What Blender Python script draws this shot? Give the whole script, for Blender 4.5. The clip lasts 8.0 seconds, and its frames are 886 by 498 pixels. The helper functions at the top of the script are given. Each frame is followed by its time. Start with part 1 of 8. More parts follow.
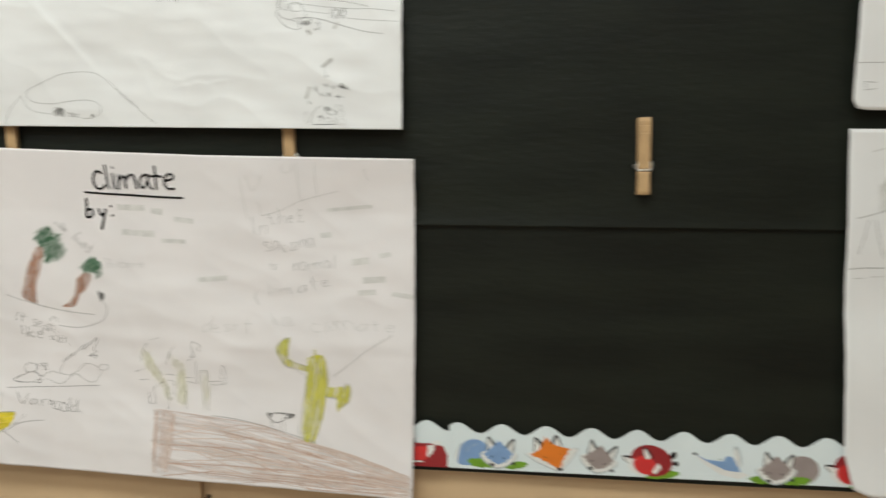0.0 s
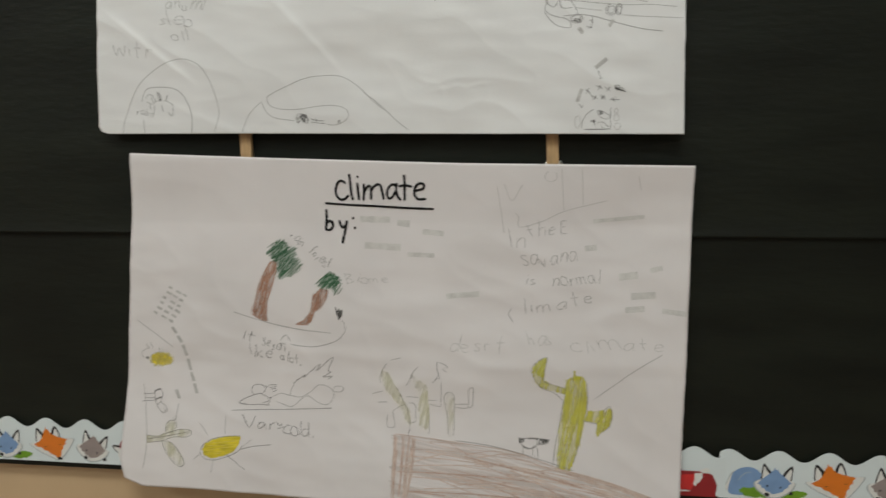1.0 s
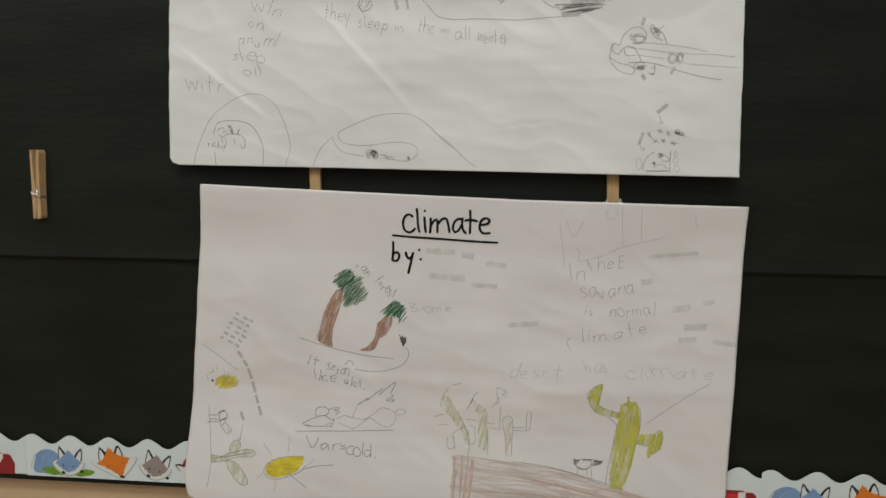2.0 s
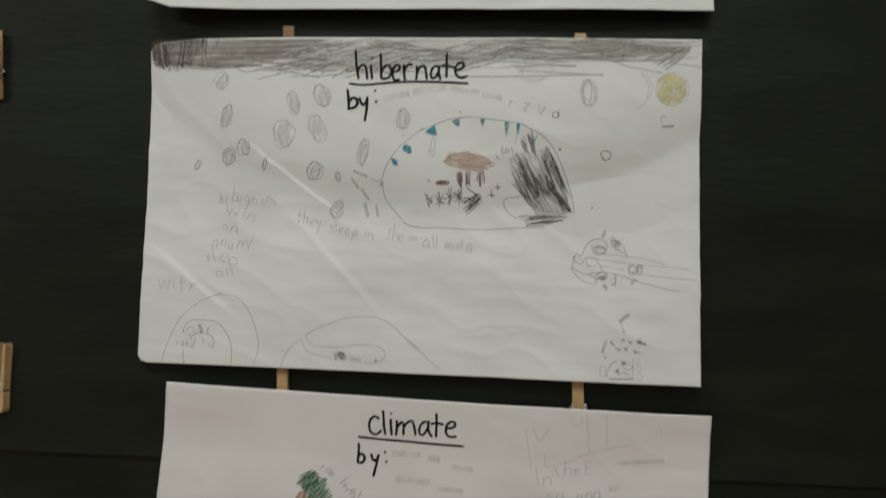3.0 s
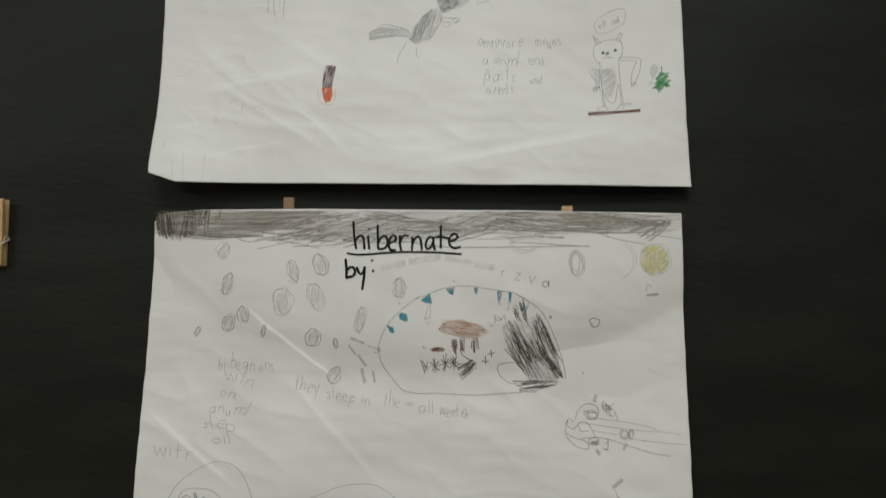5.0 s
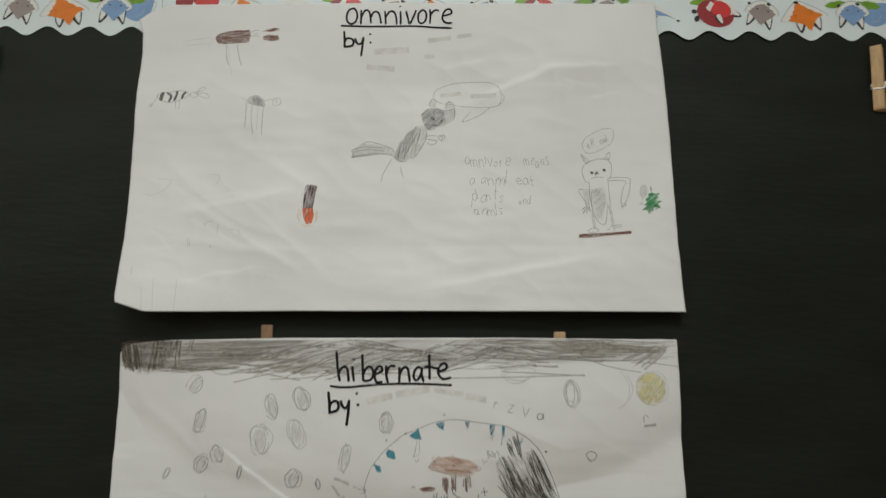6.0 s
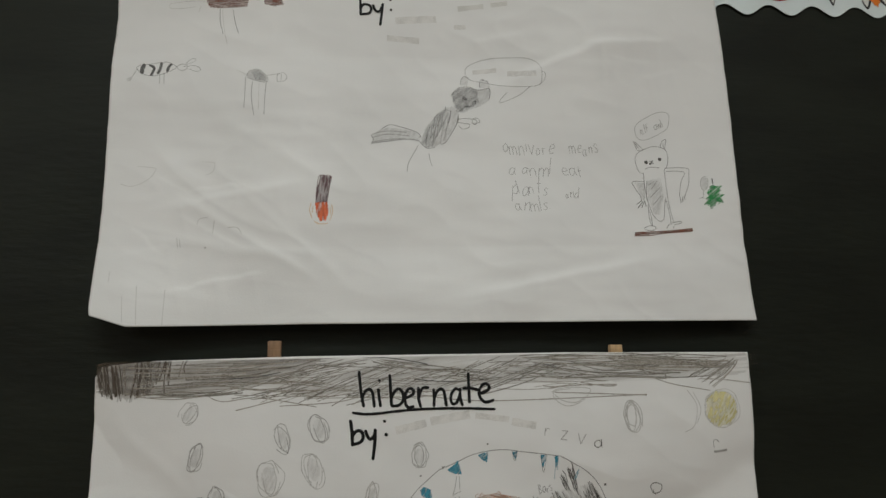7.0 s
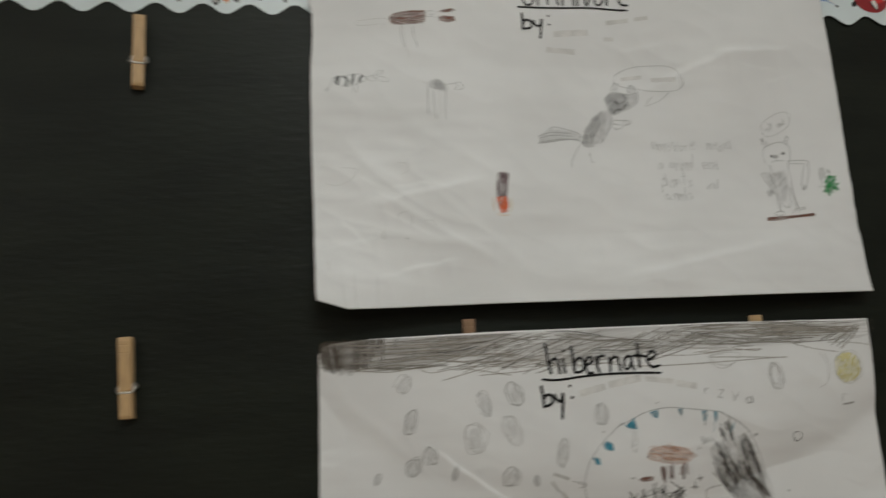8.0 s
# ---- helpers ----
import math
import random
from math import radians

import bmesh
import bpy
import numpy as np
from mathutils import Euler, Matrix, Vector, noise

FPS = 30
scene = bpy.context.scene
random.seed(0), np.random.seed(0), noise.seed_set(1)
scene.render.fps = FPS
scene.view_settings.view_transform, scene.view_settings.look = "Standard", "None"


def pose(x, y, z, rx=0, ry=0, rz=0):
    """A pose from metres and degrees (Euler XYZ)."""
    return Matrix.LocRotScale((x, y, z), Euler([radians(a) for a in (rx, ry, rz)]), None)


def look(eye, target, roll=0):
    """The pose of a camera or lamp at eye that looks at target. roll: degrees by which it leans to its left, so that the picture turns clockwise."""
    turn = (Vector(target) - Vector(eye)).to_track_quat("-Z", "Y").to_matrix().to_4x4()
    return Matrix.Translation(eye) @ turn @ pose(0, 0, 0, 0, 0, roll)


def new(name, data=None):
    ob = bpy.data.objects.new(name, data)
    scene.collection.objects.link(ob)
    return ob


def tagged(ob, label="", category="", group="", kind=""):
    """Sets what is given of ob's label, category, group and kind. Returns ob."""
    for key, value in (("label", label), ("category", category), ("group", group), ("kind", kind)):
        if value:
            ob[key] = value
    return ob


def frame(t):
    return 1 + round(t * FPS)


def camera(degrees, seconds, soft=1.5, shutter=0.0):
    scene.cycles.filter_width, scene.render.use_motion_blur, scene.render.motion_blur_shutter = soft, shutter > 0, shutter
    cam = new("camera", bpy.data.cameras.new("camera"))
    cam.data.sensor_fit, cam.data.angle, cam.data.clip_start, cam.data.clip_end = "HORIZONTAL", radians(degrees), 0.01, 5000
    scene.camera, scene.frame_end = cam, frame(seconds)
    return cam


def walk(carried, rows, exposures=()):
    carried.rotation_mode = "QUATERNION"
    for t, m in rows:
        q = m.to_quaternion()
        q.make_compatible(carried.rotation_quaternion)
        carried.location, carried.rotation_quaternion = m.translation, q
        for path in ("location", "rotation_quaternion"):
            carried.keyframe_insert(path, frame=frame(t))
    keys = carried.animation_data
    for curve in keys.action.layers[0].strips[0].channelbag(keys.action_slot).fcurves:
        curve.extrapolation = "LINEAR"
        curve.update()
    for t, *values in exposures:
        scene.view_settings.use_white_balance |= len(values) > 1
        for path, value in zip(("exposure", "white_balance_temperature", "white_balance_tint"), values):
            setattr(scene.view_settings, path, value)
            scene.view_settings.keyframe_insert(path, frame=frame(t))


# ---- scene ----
cam = camera(63.0, 8.0, 1.5, 0.35)
PATH = [
    (0, (0.448, -0.809, 1.281), (0.225, 1.163, 1.034), 0.1),
    (0.2, (0.373, -0.798, 1.279), (0.110, 1.171, 1.044), -0.1),
    (0.5, (0.269, -0.783, 1.274), (0.003, 1.188, 1.064), -0.3),
    (0.7, (0.225, -0.780, 1.275), (-0.040, 1.190, 1.055), -0.2),
    (1, (0.168, -0.786, 1.285), (-0.091, 1.183, 1.049), -0.3),
    (1.2, (0.132, -0.798, 1.291), (-0.130, 1.169, 1.035), -0.4),
    (2.3, (0.068, -0.831, 1.361), (-0.084, 1.145, 1.093), 1.1),
    (2.5, (0.069, -0.832, 1.379), (-0.076, 1.153, 1.183), 1.4),
    (2.7, (0.077, -0.828, 1.406), (-0.071, 1.164, 1.319), 1.2),
    (3, (0.088, -0.828, 1.454), (-0.058, 1.167, 1.462), 1.2),
    (3.5, (0.097, -0.829, 1.493), (-0.045, 1.165, 1.556), 0.6),
    (4, (0.098, -0.837, 1.522), (-0.032, 1.157, 1.602), 0.2),
    (4.2, (0.097, -0.839, 1.528), (-0.028, 1.154, 1.627), 0.1),
    (5.3, (0.056, -0.871, 1.568), (-0.010, 1.103, 1.883), 0.8),
    (5.5, (0.048, -0.875, 1.583), (0.000, 1.091, 1.947), 0.7),
    (5.8, (0.039, -0.873, 1.622), (0.012, 1.097, 1.964), 0.3),
    (6, (0.030, -0.838, 1.654), (0.065, 1.132, 1.997), -0.3),
    (6.2, (0.025, -0.801, 1.676), (0.053, 1.169, 2.019), -0.7),
    (6.5, (-0.005, -0.762, 1.683), (0.034, 1.206, 2.037), -1.0),
    (6.8, (-0.041, -0.726, 1.676), (0.098, 1.237, 2.032), -1.2),
    (7, (-0.055, -0.717, 1.676), (0.119, 1.246, 2.018), -1.2),
    (7.2, (-0.074, -0.714, 1.671), (0.171, 1.241, 2.016), -1.5),
    (7.5, (-0.131, -0.736, 1.674), (0.168, 1.215, 1.996), -1.9),
    (7.8, (-0.209, -0.775, 1.670), (0.067, 1.181, 1.983), -2.5),
    (8, (-0.286, -0.789, 1.664), (-0.020, 1.168, 1.978), -2.9),
]
walk(cam, [(t, look(eye, target, roll)) for t, eye, target, roll in PATH],
     [(0.0, 0.42, 6330, 6.5), (0.5, -0.08, 6430, 8.5), (1.0, -0.15, 6370, 8), (1.2, -0.15, 6370, 8), (2.5, -0.12, 6420, 7), (3.0, -0.34, 6380, 5.5), (3.5, -0.33, 6370, 4.5), (4.2, -0.29, 6370, 4.5), (5.5, -0.28, 6400, 7), (6.0, -0.31, 6400, 7), (6.5, -0.43, 6380, 7.5), (7.0, -0.55, 6400, 8.5), (7.5, -0.58, 6400, 8.5), (8.0, -0.58, 6420, 8.5)])

# ---------------------------------------------------------------- light
world = bpy.data.worlds.new("world")
scene.world = world
world.use_nodes = True
world.node_tree.nodes["Background"].inputs[0].default_value = (0.9, 0.95, 1.0, 1)
world.node_tree.nodes["Background"].inputs[1].default_value = 0.05

FIXTURES = [(0.0, -1.5), (-2.6, -2.6), (2.8, -2.6), (0.0, -4.4)]
for n, (fx, fy) in enumerate(FIXTURES):
    lamp = bpy.data.lights.new("ceiling_lamp", "AREA")
    lamp.shape, lamp.size, lamp.size_y = "RECTANGLE", 1.15, 0.55
    lamp.energy, lamp.color = (36.5, 43, 10.5, 31)[n], (0.968, 1.0, 0.955)
    new("ceiling_lamp", lamp).matrix_world = pose(fx, fy, 2.985)


# ---------------------------------------------------------------- materials
def shader(name, colour, rough=0.6, metal=0.0, vary=0.12, scale=30.0, stretch=(1, 1, 1), bump=0.0, bump_scale=300.0, second=None, fine=0.0, fine_scale=900.0, spec=0.5):
    """A surface of one base colour, varied by a broad and a fine noise, with a fine relief."""
    m = bpy.data.materials.new(name)
    m.use_nodes = True
    nodes, links = m.node_tree.nodes, m.node_tree.links
    b = nodes["Principled BSDF"]
    b.inputs["Roughness"].default_value, b.inputs["Metallic"].default_value = rough, metal
    b.inputs["Specular IOR Level"].default_value = spec
    where = nodes.new("ShaderNodeTexCoord")
    mapping = nodes.new("ShaderNodeMapping")
    mapping.inputs["Scale"].default_value = stretch
    links.new(where.outputs["Object"], mapping.inputs[0])
    broad = nodes.new("ShaderNodeTexNoise")
    broad.inputs["Scale"].default_value, broad.inputs["Detail"].default_value = scale, 4
    links.new(mapping.outputs[0], broad.inputs["Vector"])
    mix = nodes.new("ShaderNodeMix")
    mix.data_type = "RGBA"
    other = second or tuple(c * (1 - vary) for c in colour)
    mix.inputs[6].default_value, mix.inputs[7].default_value = (*colour, 1), (*other, 1)
    ramp = nodes.new("ShaderNodeMapRange")
    ramp.inputs[1].default_value, ramp.inputs[2].default_value = 0.35, 0.65
    links.new(broad.outputs["Fac"], ramp.inputs[0])
    links.new(ramp.outputs[0], mix.inputs[0])
    out = mix.outputs[2]
    if fine:
        grain = nodes.new("ShaderNodeTexNoise")
        grain.inputs["Scale"].default_value, grain.inputs["Detail"].default_value = fine_scale, 2
        links.new(mapping.outputs[0], grain.inputs["Vector"])
        soft = nodes.new("ShaderNodeMix")
        soft.data_type = "RGBA"
        light = nodes.new("ShaderNodeMapRange")
        light.inputs[1].default_value, light.inputs[2].default_value, light.inputs[4].default_value = 0.42, 0.62, fine
        links.new(grain.outputs["Fac"], light.inputs[0])
        links.new(light.outputs[0], soft.inputs[0])
        links.new(out, soft.inputs[6])
        soft.inputs[7].default_value = (0.74, 0.73, 0.71, 1)
        out = soft.outputs[2]
    links.new(out, b.inputs["Base Color"])
    if bump:
        relief = nodes.new("ShaderNodeTexNoise")
        relief.inputs["Scale"].default_value, relief.inputs["Detail"].default_value = bump_scale, 3
        links.new(mapping.outputs[0], relief.inputs["Vector"])
        push = nodes.new("ShaderNodeBump")
        push.inputs["Strength"].default_value, push.inputs["Distance"].default_value = bump, 0.001
        links.new(relief.outputs["Fac"], push.inputs["Height"])
        links.new(push.outputs[0], b.inputs["Normal"])
    return m


PAPER = shader("white_drawing_paper", (0.735, 0.733, 0.736), 0.5, vary=0.06, scale=9, bump=0.12, bump_scale=700, spec=0.4)
# The same white paper, with pinkish light bounced from below put into its colour.
PAPER_BOUNCE = shader("bounce_tinted_drawing_paper", (0.745, 0.715, 0.722), 0.5, vary=0.06, scale=9, bump=0.12, bump_scale=700, spec=0.4)
BLACK = shader("black_craft_paper", (0.0098, 0.0121, 0.0079), 0.5, vary=0.45, scale=6, stretch=(1, 1, 4), bump=0.5, bump_scale=40, spec=0.22)
CARD = shader("pale_blue_card", (0.68, 0.75, 0.77), 0.4, vary=0.06, scale=14)
WHITE = shader("white_print", (0.72, 0.72, 0.7), 0.4, vary=0.06, scale=60)
EARINK = shader("black_print", (0.012, 0.012, 0.014), 0.4, vary=0.2, scale=80)
BLUE = shader("blue_print", (0.2, 0.33, 0.56), 0.4, vary=0.12, scale=60)
GREY = shader("grey_print", (0.3, 0.25, 0.24), 0.4, vary=0.12, scale=60)
ORANGE = shader("orange_print", (0.72, 0.19, 0.015), 0.4, vary=0.12, scale=60)
RED = shader("red_print", (0.6, 0.03, 0.03), 0.4, vary=0.12, scale=60)
MAROON = shader("dark_red_print", (0.28, 0.015, 0.02), 0.4, vary=0.12, scale=60)
GREEN = shader("green_print", (0.16, 0.33, 0.02), 0.4, vary=0.2, scale=90)
LINEGREY = shader("grey_outline_print", (0.42, 0.47, 0.49), 0.4, vary=0.1, scale=60)
PINWOOD = shader("birch_wood", (0.55, 0.36, 0.18), 0.55, vary=0.25, scale=40, stretch=(6, 6, 1), bump=0.3, bump_scale=200)
# Pin wood, a little redder, with the shade on one pin darkened into it.
PINSHADED = shader("shaded_reddish_wood", (0.3, 0.175, 0.095), 0.55, vary=0.3, scale=40, stretch=(6, 6, 1), bump=0.3, bump_scale=200)
SPRING = shader("spring_steel", (0.78, 0.77, 0.74), 0.42, metal=1.0, vary=0.1, scale=200)
WALL = shader("tan_wall_paint", (0.56, 0.4, 0.24), 0.45, vary=0.1, scale=5, bump=0.15, bump_scale=60)
PLASTER = shader("pale_wall_paint", (0.58, 0.53, 0.44), 0.7, vary=0.06, scale=3, bump=0.1, bump_scale=60)
CEIL = shader("ceiling_tile", (0.75, 0.74, 0.71), 0.9, vary=0.06, scale=40)
FLOOR = shader("floor_tile", (0.5, 0.385, 0.315), 0.35, vary=0.15, scale=12)
TAN_EDGE = shader("brown_board_edge", (0.1, 0.065, 0.035), 0.5, vary=0.2, scale=20)
GLOW = shader("lamp_diffuser", (0.8, 0.8, 0.78), 0.5, vary=0.02, scale=10)
GLOW.node_tree.nodes["Principled BSDF"].inputs["Emission Color"].default_value = (0.97, 1.0, 0.95, 1)
GLOW.node_tree.nodes["Principled BSDF"].inputs["Emission Strength"].default_value = 0.5
METALW = shader("white_enamel", (0.75, 0.75, 0.73), 0.4, vary=0.03, scale=10)


# ---------------------------------------------------------------- building helpers
def mesh_object(name, bm, mats, parent=None, label="", smooth=False):
    me = bpy.data.meshes.new(name)
    bm.normal_update()
    bm.to_mesh(me)
    bm.free()
    for m in mats if isinstance(mats, (list, tuple)) else [mats]:
        me.materials.append(m)
    if smooth:
        me.polygons.foreach_set("use_smooth", [True] * len(me.polygons))
    ob = new(name, me)
    if parent is not None:
        ob.parent = parent
    if label:
        ob["label"] = label
    return ob


def part(name, bm, material, parent, label="", smooth=False):
    return mesh_object(name, bm, material, parent, label, smooth)


def add_box(bm, x0, x1, y0, y1, z0, z1, bevel=0.0):
    made = bmesh.ops.create_cube(bm, size=1)["verts"]
    for v in made:
        v.co = Vector(((x0 + x1) / 2 + v.co.x * (x1 - x0), (y0 + y1) / 2 + v.co.y * (y1 - y0), (z0 + z1) / 2 + v.co.z * (z1 - z0)))
    if bevel:
        bmesh.ops.bevel(bm, geom=list({e for v in made for e in v.link_edges}), offset=bevel, segments=2, affect="EDGES", profile=0.7)


def box(name, x0, x1, y0, y1, z0, z1, mat, parent=None, bevel=0.0, label=""):
    bm = bmesh.new()
    add_box(bm, x0, x1, y0, y1, z0, z1, bevel)
    return mesh_object(name, bm, mat, parent, label)


def curve_between(points):
    """A smooth value through pairs (where, value)."""
    xs, ys = zip(*points)

    def value(x):
        if x <= xs[0]:
            return ys[0]
        for i in range(len(xs) - 1):
            if x <= xs[i + 1]:
                f = (x - xs[i]) / (xs[i + 1] - xs[i])
                return ys[i] + (ys[i + 1] - ys[i]) * f
        return ys[-1]
    return value


# ---------------------------------------------------------------- the room
tagged(box("floor", -4, 4.6, -7, 0.2, -0.1, 0, FLOOR), "speckled tan classroom floor", "floor", kind="structure")
tagged(box("ceiling", -4, 4.6, -7, 0.2, 3.03, 3.15, CEIL), "white tiled classroom ceiling", "ceiling", kind="structure")
tagged(box("wall_south", -4, 4.6, -7, -6.9, 0, 3.03, PLASTER), "pale painted classroom wall", "wall", kind="structure")
tagged(box("wall_west", -4, -3.9, -6.9, 0.02, 0, 3.03, PLASTER), "pale painted classroom wall", "wall", kind="structure")
tagged(box("wall_east", 4.5, 4.6, -6.9, 0.02, 0, 3.03, PLASTER), "pale painted classroom wall", "wall", kind="structure")

wall = new("wall_north")
tagged(wall, "tan painted wall panels behind the bulletin board", "wall", kind="structure")
box("panel", -3.9, 0.0505, 0.012, 0.2, 0, 3.03, WALL, wall, 0.003)
box("panel", 0.0635, 4.5, 0.012, 0.2, 0, 3.03, WALL, wall, 0.003)
box("joint_backing", 0.045, 0.069, 0.019, 0.18, 0.001, 3.029, WALL, wall)
bm = bmesh.new()
bmesh.ops.create_cone(bm, cap_ends=True, segments=20, radius1=0.0042, radius2=0.003, depth=0.003, matrix=pose(0.058, 0.0175, 0.857, 90))
part("screw_head", bm, TAN_EDGE, wall, "dark screw head in the joint")

for fx, fy in FIXTURES:
    light = new("ceiling_light")
    light.location = (fx, fy, 3.03)
    tagged(light, "flat white fluorescent ceiling light panel", "ceiling light", group="ceiling lights")
    bm = bmesh.new()
    for a in ((-0.62, 0.62, -0.32, -0.28), (-0.62, 0.62, 0.28, 0.32), (-0.62, -0.58, -0.28, 0.28), (0.58, 0.62, -0.28, 0.28)):
        add_box(bm, *a, -0.05, 0.0)
    part("frame", bm, METALW, light)
    part_glow = bmesh.new()
    add_box(part_glow, -0.58, 0.58, -0.28, 0.28, -0.035, -0.028)
    part("diffuser", part_glow, GLOW, light, "glowing white diffuser")


# ---------------------------------------------------------------- the bulletin board
board = new("bulletin_board")
tagged(board, "wide bulletin board panel with a thin brown edge", "bulletin board")
box("panel", -2.3, 2.6, 0.001, 0.0115, 0.9172, 2.1255, BLACK, board)
box("top_edge", -2.3, 2.6, -0.0005, 0.0115, 2.1256, 2.137, TAN_EDGE, board, 0.002, "thin dark brown edging")


def backing_sheet(name, x0, x1, z0, z1, y, lip, label, seed):
    """Black paper stapled flat, with slight ripples; lip: how far its lower edge stands off."""
    bm = bmesh.new()
    nx, nz = 160, 60
    rows = []
    for j in range(nz + 1):
        z = z0 + (z1 - z0) * (j / nz) ** 1.5
        row = []
        for i in range(nx + 1):
            x = x0 + (x1 - x0) * i / nx
            ripple = 0.0019 * noise.noise(Vector((x * 1.6, seed, z * 5.5))) + 0.0009 * noise.noise(Vector((x * 4, seed + 4, z * 22))) + 0.0003 * noise.noise(Vector((x * 9, seed + 9, z * 60)))
            row.append(bm.verts.new((x, y - 0.0016 + ripple - lip * math.exp(-(z - z0) / 0.012), z)))
        rows.append(row)
    for j in range(nz):
        for i in range(nx):
            bm.faces.new((rows[j][i], rows[j][i + 1], rows[j + 1][i + 1], rows[j + 1][i]))
    ob = mesh_object(name, bm, BLACK, smooth=True)
    solid = ob.modifiers.new("thickness", "SOLIDIFY")
    solid.thickness, solid.offset = 0.0004, 0
    return tagged(ob, label, "backing paper", group="backing sheets")


backing_sheet("backing_paper", -2.3, 2.6, 0.9168, 1.235, -0.0009, 0.0, "black craft paper covering the lower part of the board", 3)
backing_sheet("backing_paper", -2.3, 2.6, 1.2065, 2.125, -0.0034, 0.0022, "black craft paper sheet overlapping the one below it", 8)


# ---------------------------------------------------------------- scalloped border with printed foxes
PITCH, STRIP = 0.0508, 0.914
PRINTS = [WHITE, EARINK, BLUE, GREY, ORANGE, RED, MAROON, GREEN, LINEGREY]
W_, K_, B_, G_, O_, R_, M_, N_, L_ = range(9)


class Print:
    """Flat printed shapes, each laid a hair above the one before."""

    def __init__(self, turn=0.0):
        self.bm, self.level, self.turn = bmesh.new(), 0, radians(turn)

    def poly(self, points, ink):
        self.level += 1
        c, s = math.cos(self.turn), math.sin(self.turn)
        vs = [self.bm.verts.new((x * c - z * s, -0.00006 * self.level, x * s + z * c)) for x, z in points]
        f = self.bm.faces.new(vs)
        f.normal_update()
        if f.normal.y > 0:
            f.normal_flip()
        f.material_index = ink

    def oval(self, x, z, a, b, tilt, ink, n=22):
        c, s = math.cos(radians(tilt)), math.sin(radians(tilt))
        self.poly([(x + a * math.cos(t) * c - b * math.sin(t) * s, z + a * math.cos(t) * s + b * math.sin(t) * c) for t in (2 * math.pi * i / n for i in range(n))], ink)

    def smooth(self, x, z, points, ink, size=1.0):
        """A rounded closed shape through points given in millimetres about (x, z)."""
        n, out = len(points), []
        for i in range(n):
            p0, p1, p2, p3 = (Vector(points[(i + k) % n]) for k in (-1, 0, 1, 2))
            for t in (0.0, 0.25, 0.5, 0.75):
                q = 0.5 * (2 * p1 + (p2 - p0) * t + (2 * p0 - 5 * p1 + 4 * p2 - p3) * t * t + (3 * p1 - p0 - 3 * p2 + p3) * t ** 3)
                out.append((x + q.x * size / 1000, z + q.y * size / 1000))
        self.poly(out, ink)

    def ear(self, x, z, tilt, size=1.0):
        side = 1 if tilt > 0 else -1
        c, s = math.cos(radians(tilt)), math.sin(radians(tilt))
        for shape, ink in ((((-4.8, -7), (-4.4, 3), (0, 10.5), (4.4, 3), (4.8, -7)), K_), (((-3.9 - 0.3 * side, -7), (-3.3 - 0.4 * side, 2.4), (-0.4 * side, 8.2), (2.7 - 0.8 * side, 2), (3.1 - 0.8 * side, -7)), W_)):
            self.smooth(x, z, [(a * c - e * s, a * s + e * c) for a, e in shape], ink, size)

    def leaf_ear(self, x, z, outer, inner, size=1.0):
        """An ear with a black rim that is thick along its inner side."""
        self.smooth(x, z, outer, K_, size)
        self.smooth(x, z, inner, W_, size)

    def blob(self, x, z, a, b, tilt, ink, rough=0.12, n=26, seed=1):
        rnd = random.Random(seed)
        c, s = math.cos(radians(tilt)), math.sin(radians(tilt))
        pts = []
        for i in range(n):
            t, r = 2 * math.pi * i / n, 1 + rough * (rnd.random() - 0.5)
            u, v = a * r * math.cos(t), b * r * math.sin(t)
            pts.append((x + u * c - v * s, z + u * s + v * c))
        self.poly(pts, ink)


def fox_face(p, x, z, ink, size=1.0):
    """A fox's head, a little tilted: black-rimmed ears, ragged white cheeks, a coloured mask with a tuft and a dark nose."""
    p.leaf_ear(x, z, [(-14.4, -2), (-14.8, 8), (-13, 18.4), (-8.5, 14), (-4, 7), (-5, 0)], [(-13.4, -2), (-13.6, 7), (-12.4, 15.4), (-9.6, 11), (-6.6, 6), (-7, 0)], size)
    p.leaf_ear(x, z, [(6, 0), (7, 6.5), (11.5, 13), (16.6, 16.4), (17, 8), (14.6, -3)], [(9.4, 0), (9.6, 5), (12.2, 9.8), (15.4, 13.4), (15.8, 7), (13.6, -3)], size)
    cheeks = [(-21, -2.6), (-19.4, -8.6), (-13, -14.6), (-6, -18.4), (0, -19), (7, -16.6), (14, -12), (18.6, -6), (17.6, -0.6), (0, 3), (-14, 1)]
    p.smooth(x, z, [(a * 1.06, e * 1.06 - 0.4) for a, e in cheeks], L_, size)
    p.smooth(x, z, cheeks, W_, size)
    mask = [(-1.9, 14.4), (0.2, 11.4), (1.6, 12.6), (3, 9.4), (9.4, 4), (16.2, -2.6), (13, -4.6), (13.2, -7), (9.6, -9), (7.6, -12.2), (2.6, -14), (-3, -15.6),
            (-6, -13), (-9.4, -12.4), (-11, -9.4), (-14.4, -8.8), (-15, -6), (-18.8, -4), (-11.6, 3.4), (-5.2, 8.6), (-4.2, 11.4), (-3, 10.4)]
    p.poly([(x + a * size / 1000, z + e * size / 1000) for a, e in mask], ink)
    p.oval(x - 0.0086 * size, z - 0.0064 * size, 0.001, 0.0012, 0, K_, 10)
    p.oval(x + 0.005 * size, z - 0.0076 * size, 0.001, 0.0012, 0, K_, 10)
    p.oval(x - 0.0084 * size, z - 0.0158 * size, 0.0028, 0.002, -20, K_, 12)
    p.oval(x + 0.0158 * size, z - 0.0136 * size, 0.0022, 0.0019, 0, K_, 12)


